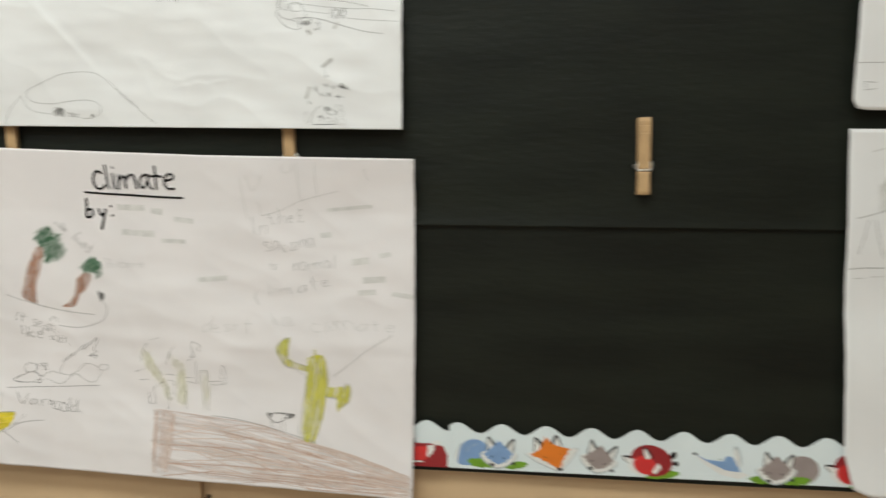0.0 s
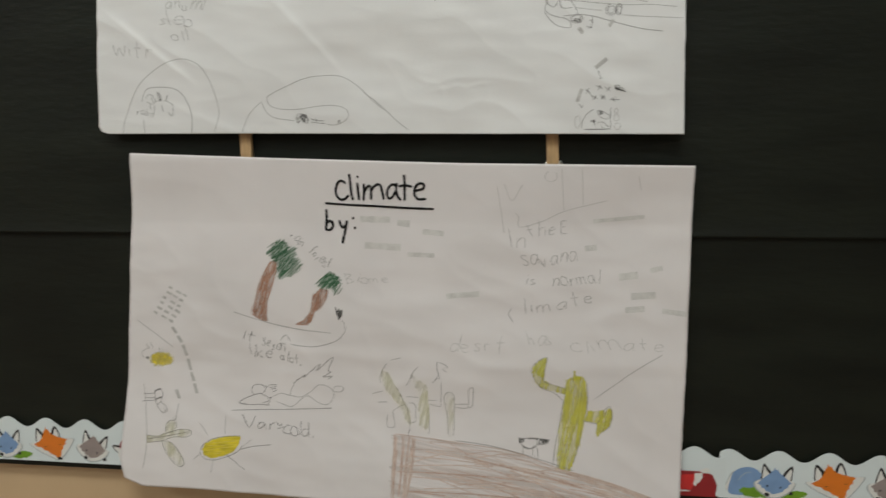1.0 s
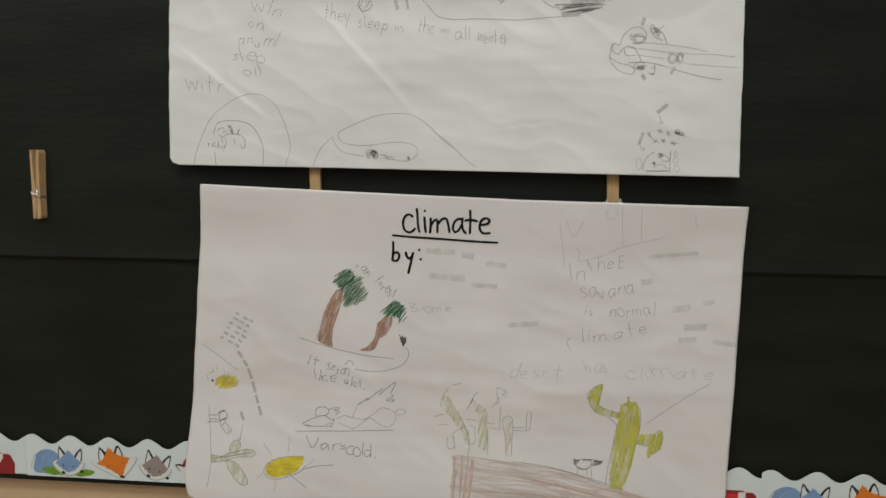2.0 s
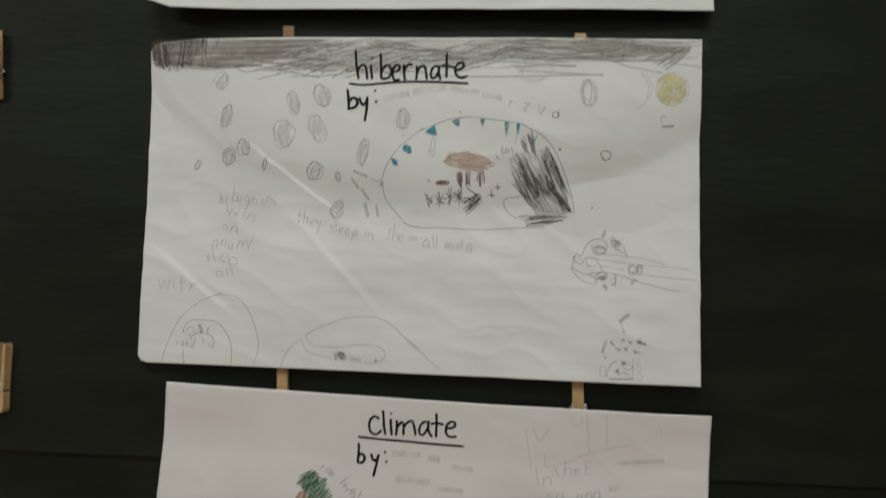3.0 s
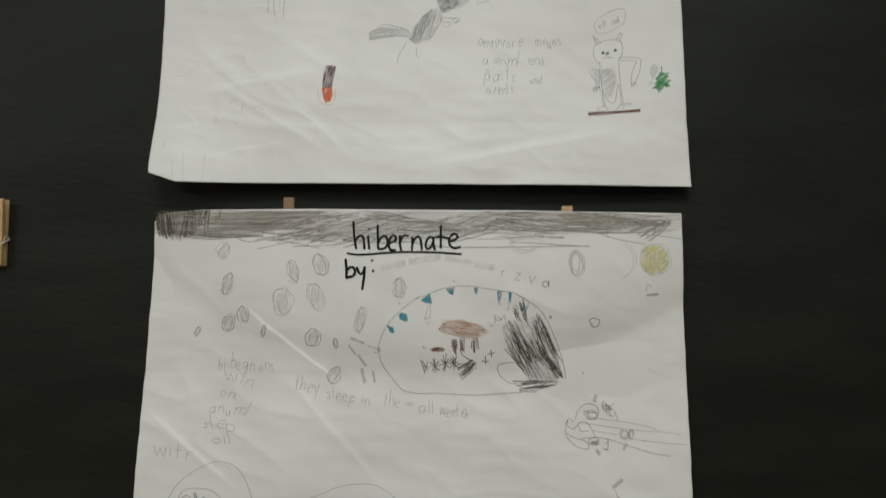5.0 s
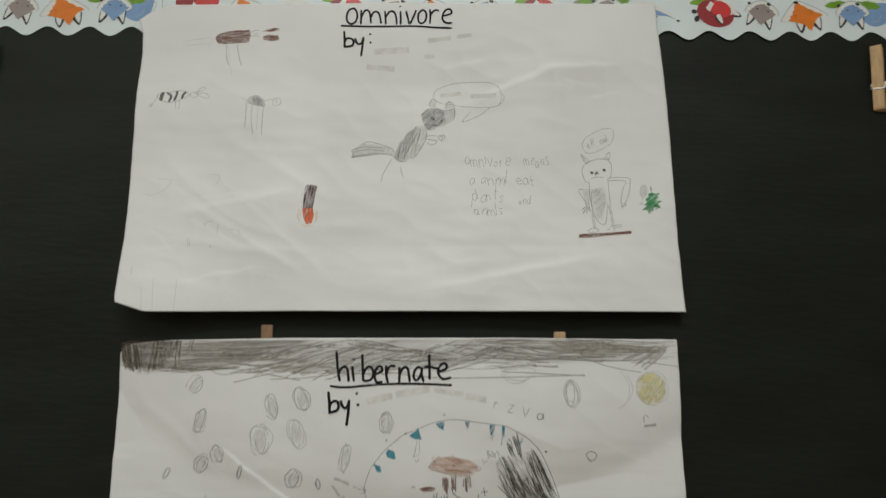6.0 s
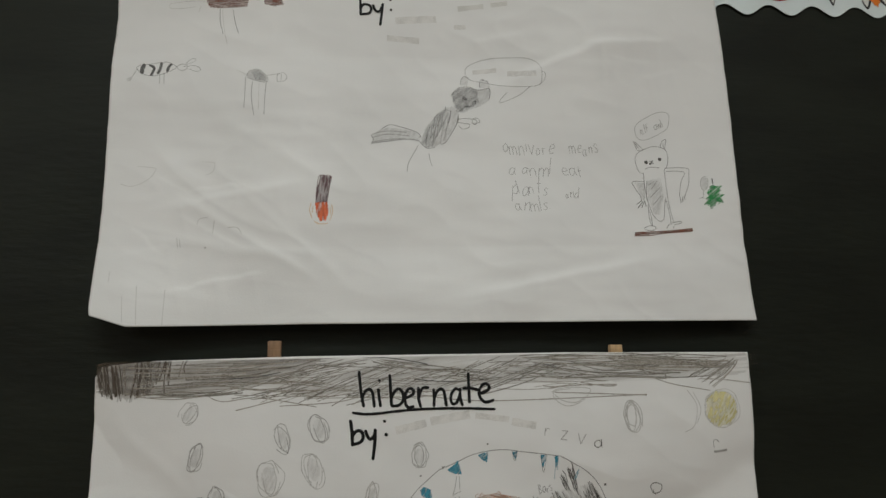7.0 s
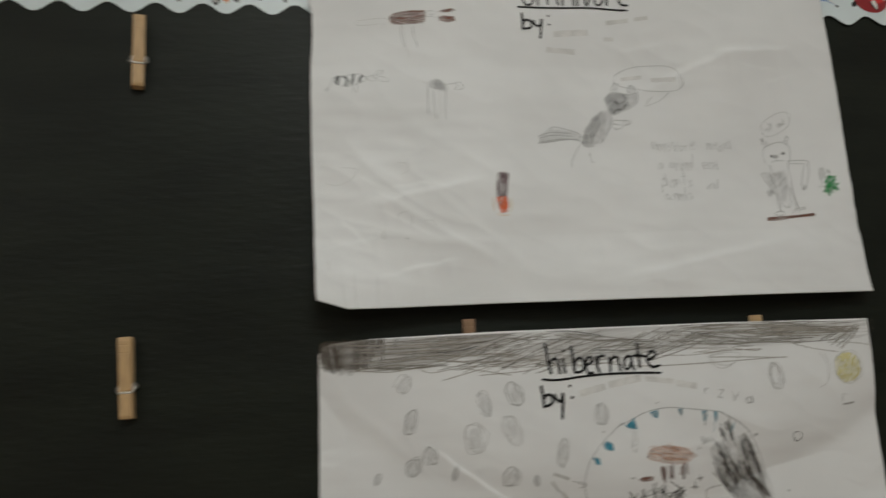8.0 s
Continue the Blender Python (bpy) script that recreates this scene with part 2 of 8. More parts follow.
def fox_tilted(p, x, z, ink):
    """The same head leaning further over."""
    turn, p.turn = p.turn, p.turn - radians(9)
    fox_face(p, x, z, ink)
    p.turn = turn


def fox_star(p, x, z, ink, size=1.0):
    """The orange fox: a wide head on one side, with long pointed cheeks and closed eyes."""
    p.leaf_ear(x, z, [(-17, 2), (-18.4, 11), (-16.8, 20.4), (-11.6, 17), (-7.4, 12), (-8, 4)], [(-16, 2), (-17, 10), (-16, 17.4), (-13, 14), (-10.8, 10), (-10.6, 4)], size)
    p.leaf_ear(x, z, [(2.4, 8), (3, 17), (7.2, 24.2), (11.4, 19.4), (14, 11), (12, 6)], [(5, 8), (5.4, 15), (7.8, 21), (10.6, 17), (12.6, 11), (10.6, 6)], size)
    cheeks = [(-26, 0.5), (-20, -5), (-10, -10.5), (2, -15.5), (9, -18), (15, -15), (21, -8.6), (28.5, 1.9), (31.4, 8.6), (22, 9), (0, 8), (-15, 3)]
    p.smooth(x, z, [(a * 1.04, e * 1.07 - 0.3) for a, e in cheeks], L_, size)
    p.smooth(x, z, cheeks, W_, size)
    mask = [(-5.2, 22), (-3, 18.6), (-1.6, 19.6), (0.4, 16), (3.2, 13.2), (8, 11.6), (13.3, 10.2), (23.8, 8), (20.4, 5), (21, 2), (17.4, -0.6), (17.6, -4), (14.6, -7), (14.8, -11), (13.2, -14.4), (9.4, -16.4),
            (5, -12.6), (1.6, -12), (-2, -8.6), (-7.6, -7), (-11, -4), (-16, -3.4), (-21, -0.4), (-13.4, 4), (-9.6, 9), (-8, 13), (-7.6, 17), (-6.2, 16.6)]
    p.poly([(x + a * size / 1000, z + e * size / 1000) for a, e in mask], ink)
    for a, e in ((-6, -2.9), (14, 1)):
        p.smooth(x, z, [(a - 2, e + 0.2), (a, e - 0.6), (a + 2, e + 0.6), (a, e)], K_, size)
    p.oval(x + 0.0124 * size, z - 0.0166 * size, 0.0034, 0.0018, -8, K_, 12)


def fox_sitting(p, x, z, ink):
    """A fox's head with its round tail curled beside it, on grass."""
    p.smooth(x - 0.03, z, [(-21.5, -12), (-20.5, -4), (-15, 7), (-10, 6), (-14, -12)], L_)
    p.smooth(x - 0.03, z, [(-20.5, -12), (-19.5, -4), (-14, 6), (-10, 5), (-13, -12)], W_)
    p.smooth(x - 0.03, z, [(-17, -17), (-17.5, -6), (-12.5, 8), (0, 13.6), (12, 10), (18, 0), (18, -15), (0, -18)], ink)
    p.smooth(x - 0.03, z, [(-8, -2), (-3, 5), (5, 8.6), (-2, 6.4), (-7, 1)], L_)
    p.blob(x - 0.02, z - 0.0145, 0.0165, 0.0055, -4, N_, 0.35, seed=3)
    p.blob(x + 0.015, z - 0.0155, 0.017, 0.0045, 3, N_, 0.35, seed=5)
    fox_face(p, x, z, ink)


def fox_sitting_right(p, x, z, ink):
    p.oval(x + 0.026, z - 0.002, 0.0185, 0.0165, 0, ink)
    p.blob(x + 0.021, z - 0.0145, 0.0165, 0.005, 4, N_, 0.35, seed=7)
    p.blob(x - 0.016, z - 0.0155, 0.014, 0.0045, -3, N_, 0.35, seed=8)
    fox_face(p, x, z, ink)


def fox_curled(p, x, z):
    """A red fox curled up asleep, tail over its back."""
    p.blob(x + 0.012, z - 0.0145, 0.02, 0.0055, 2, N_, 0.35, seed=11)
    p.ear(x - 0.022, z + 0.0005, 64)
    p.oval(x + 0.001, z + 0.001, 0.0235, 0.018, -18, M_)
    p.oval(x - 0.011, z - 0.007, 0.0145, 0.0095, -22, W_)
    p.oval(x - 0.006, z - 0.0045, 0.0135, 0.0105, -26, R_)
    p.poly([(x + a, z + b) for a, b in ((0.002, -0.012), (0.008, -0.001), (0.0125, -0.006), (0.006, -0.015))], W_)
    p.ear(x - 0.004, z + 0.009, 24, 0.8)
    p.oval(x + 0.0245, z + 0.0085, 0.0045, 0.0032, 60, K_, 14)
    p.oval(x + 0.0275, z - 0.001, 0.0035, 0.003, 0, EARINK_DARK, 14)


EARINK_DARK = K_


def fox_lying(p, x, z, ink):
    """A fox stretched out low, with pale belly and a raised tail."""
    p.poly([(x + a, z + b) for a, b in ((-0.03, 0.008), (-0.02, -0.002), (-0.002, -0.0135), (0.018, -0.0175), (0.029, -0.0125), (0.021, -0.0095), (0.002, -0.004))], W_)
    p.poly([(x + a, z + b) for a, b in ((-0.031, 0.0095), (-0.018, 0.0035), (0.0, 0.002), (0.0035, 0.0085), (0.0095, 0.008), (0.016, -0.0005), (0.019, -0.0095), (0.004, -0.0085), (-0.016, 0.0005))], ink)
    p.oval(x - 0.0305, z + 0.0095, 0.0022, 0.0016, 0, K_, 10)
    p.oval(x - 0.004, z + 0.0045, 0.0009, 0.0009, 0, K_, 10)
    p.oval(x + 0.0155, z + 0.0085, 0.0035, 0.0125, 12, L_)
    p.oval(x + 0.0148, z + 0.007, 0.0024, 0.0105, 12, W_)


def fox_resting(p, x, z):
    """A red fox lying with its head on its tail."""
    p.ear(x - 0.016, z + 0.009, 10, 1.1)
    p.poly([(x + a, z + b) for a, b in ((-0.026, 0.004), (-0.024, -0.02), (0.026, -0.02), (0.027, -0.006), (0.022, 0.005), (0.013, 0.0085), (-0.01, 0.0085))], M_)
    p.poly([(x + a, z + b) for a, b in ((-0.026, 0.003), (-0.026, -0.0125), (0.0, -0.0125), (0.007, -0.002), (0.004, 0.005))], R_)
    p.poly([(x + a, z + b) for a, b in ((0.003, 0.006), (0.0125, 0.007), (0.011, 0.004), (0.0122, 0.001), (0.0098, -0.0005), (0.0088, -0.0042), (0.006, -0.005), (0.0052, -0.009), (0.002, -0.006), (0.0034, -0.001))], W_)
    p.smooth(x, z, [(8, 9), (16, 12.5), (19, 8), (14, 6.5)], W_)
    p.poly([(x + a, z + b) for a, b in ((-0.026, -0.0135), (-0.004, -0.013), (0.0, -0.0145), (-0.026, -0.016))], W_)


# (place along the strip in scallops, drawing function, ink)
ORDER = [(0.95, fox_sitting, B_), (2.07, fox_star, O_), (3.2, fox_tilted, G_), (4.3, fox_curled, None), (5.85, fox_lying, B_), (7.0, fox_sitting_right, G_), (8.6, fox_curled, None),
         (9.98, fox_face, B_), (11.1, fox_star, O_), (12.19, fox_tilted, G_), (13.3, fox_curled, None), (14.4, fox_lying, G_), (15.7, fox_star, O_), (16.95, fox_resting, None)]


def border_trim(label, strips, x, z, tilt, flip):
    trim = new("border_trim")
    trim.location, trim.rotation_euler = (x, 0, z), (0, radians(tilt), 0)
    tagged(trim, label, "border trim", group="border trims")
    made = {}
    for k, (start, side, raised) in enumerate(strips):
        lift = -0.0062 - 0.0006 * (k % 2)
        base = Matrix.Translation((start, lift, raised)) @ (pose(0, 0, 0, 0, 180, 0) if flip else Matrix())
        bm = bmesh.new()
        n = 18 * 16
        low, high = [], []
        for i in range(n + 1):
            x = side * i / n
            top = 0.0492 + 0.006 * math.cos(2 * math.pi * (x - 0.0102) / PITCH)
            low.append(bm.verts.new((x, 0, 0)))
            high.append(bm.verts.new((x, 0, top)))
        for i in range(n):
            bm.faces.new((low[i], low[i + 1], high[i + 1], high[i]))
        strip = part("card_strip", bm, CARD, trim, "pale blue scalloped card strip")
        strip.matrix_local = base
        solid = strip.modifiers.new("thickness", "SOLIDIFY")
        solid.thickness, solid.offset = 0.0005, 0
        for i, (spot, draw, ink) in enumerate(ORDER):
            if spot * PITCH > side - 0.035:
                continue
            key = i
            if key not in made:
                p = Print()
                draw(p, 0, 0, ink) if ink is not None else draw(p, 0, 0)
                me = bpy.data.meshes.new("fox_print")
                p.bm.to_mesh(me)
                p.bm.free()
                for m in PRINTS:
                    me.materials.append(m)
                made[key] = me
            ob = new("fox_print", made[key])
            ob.parent = strip
            ob.matrix_local = pose(0.0102 + spot * PITCH, -0.0004, {fox_star: 0.0215, fox_lying: 0.021, fox_face: 0.0225, fox_sitting: 0.0225, fox_tilted: 0.022}.get(draw, 0.019))
    return trim


border_trim("scalloped card border with foxes along the board's foot", [(-1.449, STRIP - 0.0008, 0.0025), (-0.535, 0.9075, 0.0014), (0.365, STRIP - 0.0008, 0), (1.279, STRIP, 0)], 0, 0.9232, 0, False)
border_trim("scalloped card border with foxes hung upside down along the top", [(1.533, STRIP - 0.0008, 0), (0.619, STRIP, 0), (-0.2958, STRIP - 0.0008, 0), (-1.2095, STRIP, 0)], -0.0038, 2.1176, 0.27, True)


# ---------------------------------------------------------------- clothespins
def clothespin(x, z, turn, lean, label, deep=1.0, wood=PINWOOD):
    """A wooden spring clothespin glued upright: jaws below, handles above. z: its top."""
    pin = new("clothespin")
    pin.matrix_world = pose(x, -0.0058, z, 0, lean, turn) @ Matrix.Diagonal((1, deep, 1, 1))
    tagged(pin, label, "clothespin", group="clothespins on the board")
    half = 0.0062
    for name, profile in (("back_arm", [(0.0, 0.0), (0.0, -0.082), (-0.0052, -0.082), (-0.0058, -0.06), (-0.0058, -0.046), (-0.0022, -0.003), (-0.002, 0.0)]),
                          ("front_arm", [(-0.0062, -0.082), (-0.0108, -0.0815), (-0.0121, -0.078), (-0.0121, -0.0575), (-0.0112, -0.0565), (-0.0112, -0.0545), (-0.0121, -0.0535),
                                         (-0.0136, -0.0165), (-0.0132, -0.0161), (-0.0136, -0.0155), (-0.0137, -0.0085), (-0.0133, -0.0081), (-0.0137, -0.0075),
                                         (-0.0138, -0.004), (-0.0126, 0.0), (-0.0098, 0.0), (-0.0066, -0.044), (-0.0062, -0.06)])):
        bm = bmesh.new()
        a = [bm.verts.new((-half, y, zz)) for y, zz in profile]
        b = [bm.verts.new((half, y, zz)) for y, zz in profile]
        bm.faces.new(a[::-1])
        bm.faces.new(b)
        for i in range(len(profile)):
            j = (i + 1) % len(profile)
            bm.faces.new((a[i], a[j], b[j], b[i]))
        bmesh.ops.recalc_face_normals(bm, faces=bm.faces[:])
        bmesh.ops.bevel(bm, geom=bm.edges[:], offset=0.0005, segments=1, affect="EDGES")
        part(name, bm, wood, pin)
    wire = bpy.data.curves.new("spring", "CURVE")
    wire.dimensions, wire.bevel_depth, wire.bevel_resolution = "3D", 0.0011, 2
    path = [(-0.0062, -0.0118, -0.0555), (0.0062, -0.0118, -0.0555), (0.0072, -0.0104, -0.054)]
    for i in range(40):
        t = i / 39 * 4 * 2 * math.pi
        path.append((0.0094 - 0.0188 * i / 39, -0.0062 + 0.0032 * math.cos(t), -0.05 + 0.0032 * math.sin(t)))
    path += [(-0.0072, -0.0104, -0.054), (-0.0062, -0.0118, -0.0555)]
    line = wire.splines.new("POLY")
    line.points.add(len(path) - 1)
    for q, co in zip(line.points, path):
        q.co = (*co, 1)
    wire.materials.append(SPRING)
    coil = new("spring", wire)
    coil.parent = pin
    coil["label"] = "steel wire spring"
    return pin


PLAIN = "pale wooden clothespin glued to the black paper"
clothespin(-0.5045, 2.0565, 14, 0.4, PLAIN + " under the top border")
clothespin(-0.511, 1.707, 0, -2, PLAIN + ", holding nothing")
clothespin(-0.4985, 1.335, 78, 0.5, "pale wooden clothespin turned sideways on the black paper")
clothespin(0.5725, 1.325, 0, -1, PLAIN + ", holding nothing")
clothespin(0.585, 2.05, -40, 2.5, PLAIN + " under the top border")
clothespin(-0.1545, 1.335, 0, -1, "pale wooden clothespin holding the climate poster", 0.5)
clothespin(0.1815, 1.333, 0, -2, "pale wooden clothespin holding the climate poster", 0.5)
clothespin(-0.1558, 1.711, 0, 0.5, "reddish wooden clothespin, coloured as if in shade, holding the hibernate poster", 0.4, PINSHADED)
clothespin(0.1775, 1.7016, 0, 0.5, "pale wooden clothespin holding the hibernate poster", 0.5)


# ---------------------------------------------------------------- posters
# How each sheet stands off the board from its top edge down, and where it swells or curls: (across, down, out, width, height).
FORM = {
    "climate": ([(-0.41, -0.0185), (-0.32, -0.013), (-0.235, -0.0088), (-0.15, -0.0112), (-0.07, -0.0122), (0, -0.019)],
                [(-0.33, -0.36, -0.006, 0.06, 0.06), (0.12, -0.22, -0.003, 0.16, 0.05), (0.25, 0.0, -0.0045, 0.07, 0.04), (-0.25, 0.0, -0.003, 0.06, 0.03)]),
    "hibernate": ([(-0.39, -0.0225), (-0.19, -0.0082), (0, -0.0062)], [(-0.335, 0.0, 0.006, 0.085, 0.075)]),
    "omnivore": ([(-0.39, -0.0255), (-0.3, -0.0148), (-0.2, -0.0112), (-0.1, -0.0115), (0, -0.0172)],
                 [(-0.32, -0.38, -0.016, 0.08, 0.09), (0.22, -0.05, -0.006, 0.1, 0.07), (-0.2, -0.24, -0.005, 0.1, 0.09), (0.1, -0.3, -0.003, 0.12, 0.08)]),
    "neighbour_top": ([(-0.38, -0.019), (0, -0.0145)], []),
    "neighbour_low": ([(-0.4, -0.015), (-0.2, -0.011), (0, -0.0145)], []),
}


# A curved fold: above the line v = low + bow * (u - mid)^2 the sheet swells out, most at this height above it, and falls back further up; softened over the last width.
FOLD = {"hibernate": (-0.19, 1.05, 0.02, 0.0145, 0.1, 0.006)}


class Poster:
    """A hand-drawn sheet. Edges: pairs of (along, place), z up and x across, in metres; along runs 0 to 1 from the left or from the top."""

    def __init__(self, form, label, x, z, left, right, top, bottom, waves, crumple, creases, nx=230, nz=150):
        self.ob = new("poster")
        self.x, self.z = x, z
        self.ob.location = (x, 0, z)
        tagged(self.ob, label, "poster", group="posters on the board")
        self.waves, self.crumple, self.creases = waves, crumple, creases
        stand, self.curls = FORM[form]
        self.fold = FOLD.get(form)
        self.stand = curve_between(stand)
        left, right, top, bottom = (curve_between(e) for e in (left, right, top, bottom))
        bm = bmesh.new()
        grid = []
        for j in range(nz + 1):
            t = j / nz
            row = []
            for i in range(nx + 1):
                s = i / nx
                u = left(t) + (right(t) - left(t)) * s + 0.0004 * noise.noise(Vector((t * 25, 1 if s > 0.5 else 2, x)))
                v = top(s) + (bottom(s) - top(s)) * t
                row.append(bm.verts.new((u, self.y(u, v), v)))
            grid.append(row)
        for j in range(nz):
            for i in range(nx):
                bm.faces.new((grid[j][i], grid[j + 1][i], grid[j + 1][i + 1], grid[j][i + 1]))
        sheet = part("paper", bm, PAPER_BOUNCE if form == "climate" else PAPER, self.ob, smooth=True)
        solid = sheet.modifiers.new("thickness", "SOLIDIFY")
        solid.thickness, solid.offset = 0.00035, -1

    def y(self, u, v):
        d, calm = self.stand(v), 1 - 0.85 * math.exp(-abs(v) / 0.06)
        for cu, cv, out, wide, tall in self.curls:
            d += out * math.exp(-((u - cu) / wide) ** 2 - ((v - cv) / tall) ** 2)
        if self.fold:
            low, bow, mid, swell, tall, soft = self.fold
            rise = (v - low - bow * (u - mid) ** 2) / soft
            rise = soft / tall * (math.log1p(math.exp(rise)) if rise < 30 else rise)
            d -= swell * rise * math.exp(1 - rise)
        for amp, ku, kv, phase in self.waves:
            d -= calm * amp * math.sin(ku * u + kv * v + phase + 0.9 * math.sin(6 * u + 4 * v))
        a = self.crumple * (0.55 + 0.9 * max(0, 0.5 + noise.noise(Vector((u * 4 + 9, v * 4, self.z + 11)))))
        d -= calm * a * noise.noise(Vector((u * 7 + self.x * 3, v * 12, self.z)))
        d -= calm * a * 0.15 * noise.noise(Vector((u * 26, v * 70, self.z + 2)))
        d -= calm * a * 0.28 * (1 - 2 * abs(noise.noise(Vector((u * 15 + 3, v * 27 + u * 9, self.z + 5)))))
        for u0, v0, u1, v1, amp, wide in self.creases:
            du, dv = u1 - u0, v1 - v0
            span = du * du + dv * dv
            k = ((u - u0) * du + (v - v0) * dv) / span
            off = ((u - u0) * dv - (v - v0) * du) / math.sqrt(span)
            off += 0.0022 * noise.noise(Vector((k * 5, u0 * 40, v0 * 40)))
            slow = wide + 0.028
            if -0.3 < k < 1.3 and -4 * wide < off < 4 * slow:
                taper = 1 if 0.12 < k < 0.88 else max(0, 1 - ((0.12 - k if k < 0.5 else k - 0.88) / 0.35)) ** 2
                d -= 0.75 * amp * taper * (math.exp(-(off / wide) ** 2) if off < 0 else math.exp(-off / slow))
        return min(d, -0.0078)


climate = Poster("climate", "white paper poster with pencil and crayon climate drawings", 0.02, 1.29,
                 [(0, -0.307), (0.25, -0.315), (0.6, -0.328), (0.94, -0.3405), (1, -0.336)], [(0, 0.3065), (0.5, 0.306), (1, 0.303)],
                 [(0, 0.008), (0.3, 0.001), (0.6, -0.005), (1, -0.009)], [(0, -0.374), (0.035, -0.383), (0.3, -0.388), (0.65, -0.395), (1, -0.404)],
                 [(0.0006, 0, 52, 0.3), (0.0008, 4, 31, 1.0), (0.0007, 9, -20, 0.5)], 0.0032,
                 [(-0.05, -0.17, 0.28, -0.13, 0.0016, 0.014), (-0.28, -0.21, 0.02, -0.23, 0.0015, 0.012), (0.0, -0.24, 0.3, -0.22, 0.0014, 0.012), (-0.3, -0.02, -0.22, -0.03, 0.0012, 0.01)])
hibernate = Poster("hibernate", "white paper poster with pencil hibernation drawings and a scribbled dark sky", 0.0, 1.69,
                   [(0, -0.3118), (0.02, -0.3178), (0.3, -0.3193), (0.6, -0.3217), (0.985, -0.3218), (1, -0.3188)], [(0, 0.3078), (0.5, 0.3123), (1, 0.3138)],
                   [(0, -0.0024), (0.015, 0.0006), (0.08, 0.0038), (0.3, 0.0057), (0.7, 0.0048), (1, 0.0018)], [(0, -0.368), (0.012, -0.3705), (0.3, -0.372), (0.65, -0.3746), (1, -0.3773)],
                   [(0.0012, 3, 19, 0.8), (0.0009, 8, -14, 0.2)], 0.0036,
                   [(-0.1973, -0.1172, -0.1011, -0.1898, 0.0024, 0.0018), (-0.137, -0.21, -0.0456, -0.3056, 0.0021, 0.005), (-0.3045, -0.2436, -0.218, -0.311, 0.0026, 0.0042), (-0.294, -0.059, -0.2025, -0.1445, 0.0016, 0.008),
                    (0.06, -0.33, 0.12, -0.322, 0.0008, 0.003), (-0.24, -0.34, -0.16, -0.372, 0.001, 0.005)], 440, 280)
omnivore = Poster("omnivore", "white paper poster with pencil omnivore animal drawings", 0.0, 2.1,
                  [(0, -0.322), (0.05, -0.317), (0.12, -0.3165), (0.25, -0.3195), (0.5, -0.3205), (0.8, -0.3192), (0.97, -0.3185), (1, -0.3172)], [(0, 0.3065), (0.1, 0.3085), (0.25, 0.3135), (0.45, 0.317), (1, 0.320)],
                  [(0, -0.02), (0.02, -0.011), (0.06, -0.001), (0.5, 0.003), (1, 0.0)], [(0, -0.365), (0.05, -0.3755), (0.3, -0.3745), (0.7, -0.376), (1, -0.377)],
                  [(0.001, 5, 14, 0.4), (0.0007, 14, -9, 1.2)], 0.003,
                  [(-0.26, -0.262, -0.14, -0.238, 0.0022, 0.006), (-0.27, -0.295, -0.1, -0.31, 0.0016, 0.008), (-0.25, -0.25, -0.13, -0.325, 0.0019, 0.006), (-0.19, -0.245, -0.09, -0.335, 0.0014, 0.007), (-0.21, -0.17, -0.1, -0.24, 0.00084, 0.0091),
                   (0.08, -0.125, 0.19, -0.078, 0.002, 0.006), (0.17, -0.083, 0.25, -0.08, 0.0028, 0.005), (0.04, -0.085, 0.1, -0.07, 0.0008, 0.004), (-0.235, -0.245, -0.19, -0.238, 0.0008, 0.002), (-0.215, -0.335, -0.17, -0.326, 0.0009, 0.0022), (-0.3, -0.34, -0.2, -0.355, 0.0013, 0.0091), (0.03, -0.352, 0.22, -0.315, 0.002, 0.006),
                   (-0.1, -0.345, 0.25, -0.357, 0.00063, 0.013), (-0.29, -0.2, -0.22, -0.24, 0.00074, 0.0078), (-0.08, -0.14, -0.02, -0.2, 0.00053, 0.0078),
                   (-0.25, -0.262, -0.215, -0.252, 0.0007, 0.002), (-0.245, -0.27, -0.19, -0.3, 0.0006, 0.0022), (-0.29, -0.28, -0.265, -0.305, 0.0006, 0.002), (-0.3, -0.31, -0.25, -0.298, 0.0005, 0.0022),
                   (-0.25, -0.345, -0.2, -0.33, 0.0008, 0.0022), (0.225, -0.12, 0.26, -0.112, 0.0006, 0.002), (0.19, -0.098, 0.23, -0.105, 0.0005, 0.002), (-0.27, -0.23, -0.235, -0.25, 0.0005, 0.002), (-0.17, -0.275, -0.12, -0.3, 0.0005, 0.0026)], 340, 220)
neighbour_top = Poster("neighbour_top", "white paper poster with faint pencil lines", 1.1, 1.69,
                       [(0, -0.32), (0.978, -0.3215), (1, -0.317)], [(0, 0.31), (1, 0.31)], [(0, 0.0), (1, 0.0)], [(0, -0.357), (0.014, -0.3588), (1, -0.365)],
                       [(0.0012, 4, 18, 0.8)], 0.0022, [], 120, 80)
neighbour_low = Poster("neighbour_low", "white paper poster with a faint pencil figure", 1.1, 1.3125,
                       [(0, -0.321), (0.3, -0.316), (0.9, -0.303), (1, -0.292)], [(0, 0.31), (1, 0.31)], [(0, 0.0), (1, -0.004)], [(0, -0.388), (0.03, -0.396), (1, -0.4)],
                       [(0.0015, 3, 40, 0.8)], 0.0022, [], 120, 80)


# ---------------------------------------------------------------- drawing on the posters
def ink(name, colour, rough=0.6, fine=0.0, vary=0.2, scale=120):
    return shader(name, colour, rough, vary=vary, scale=scale, fine=fine, fine_scale=1100)


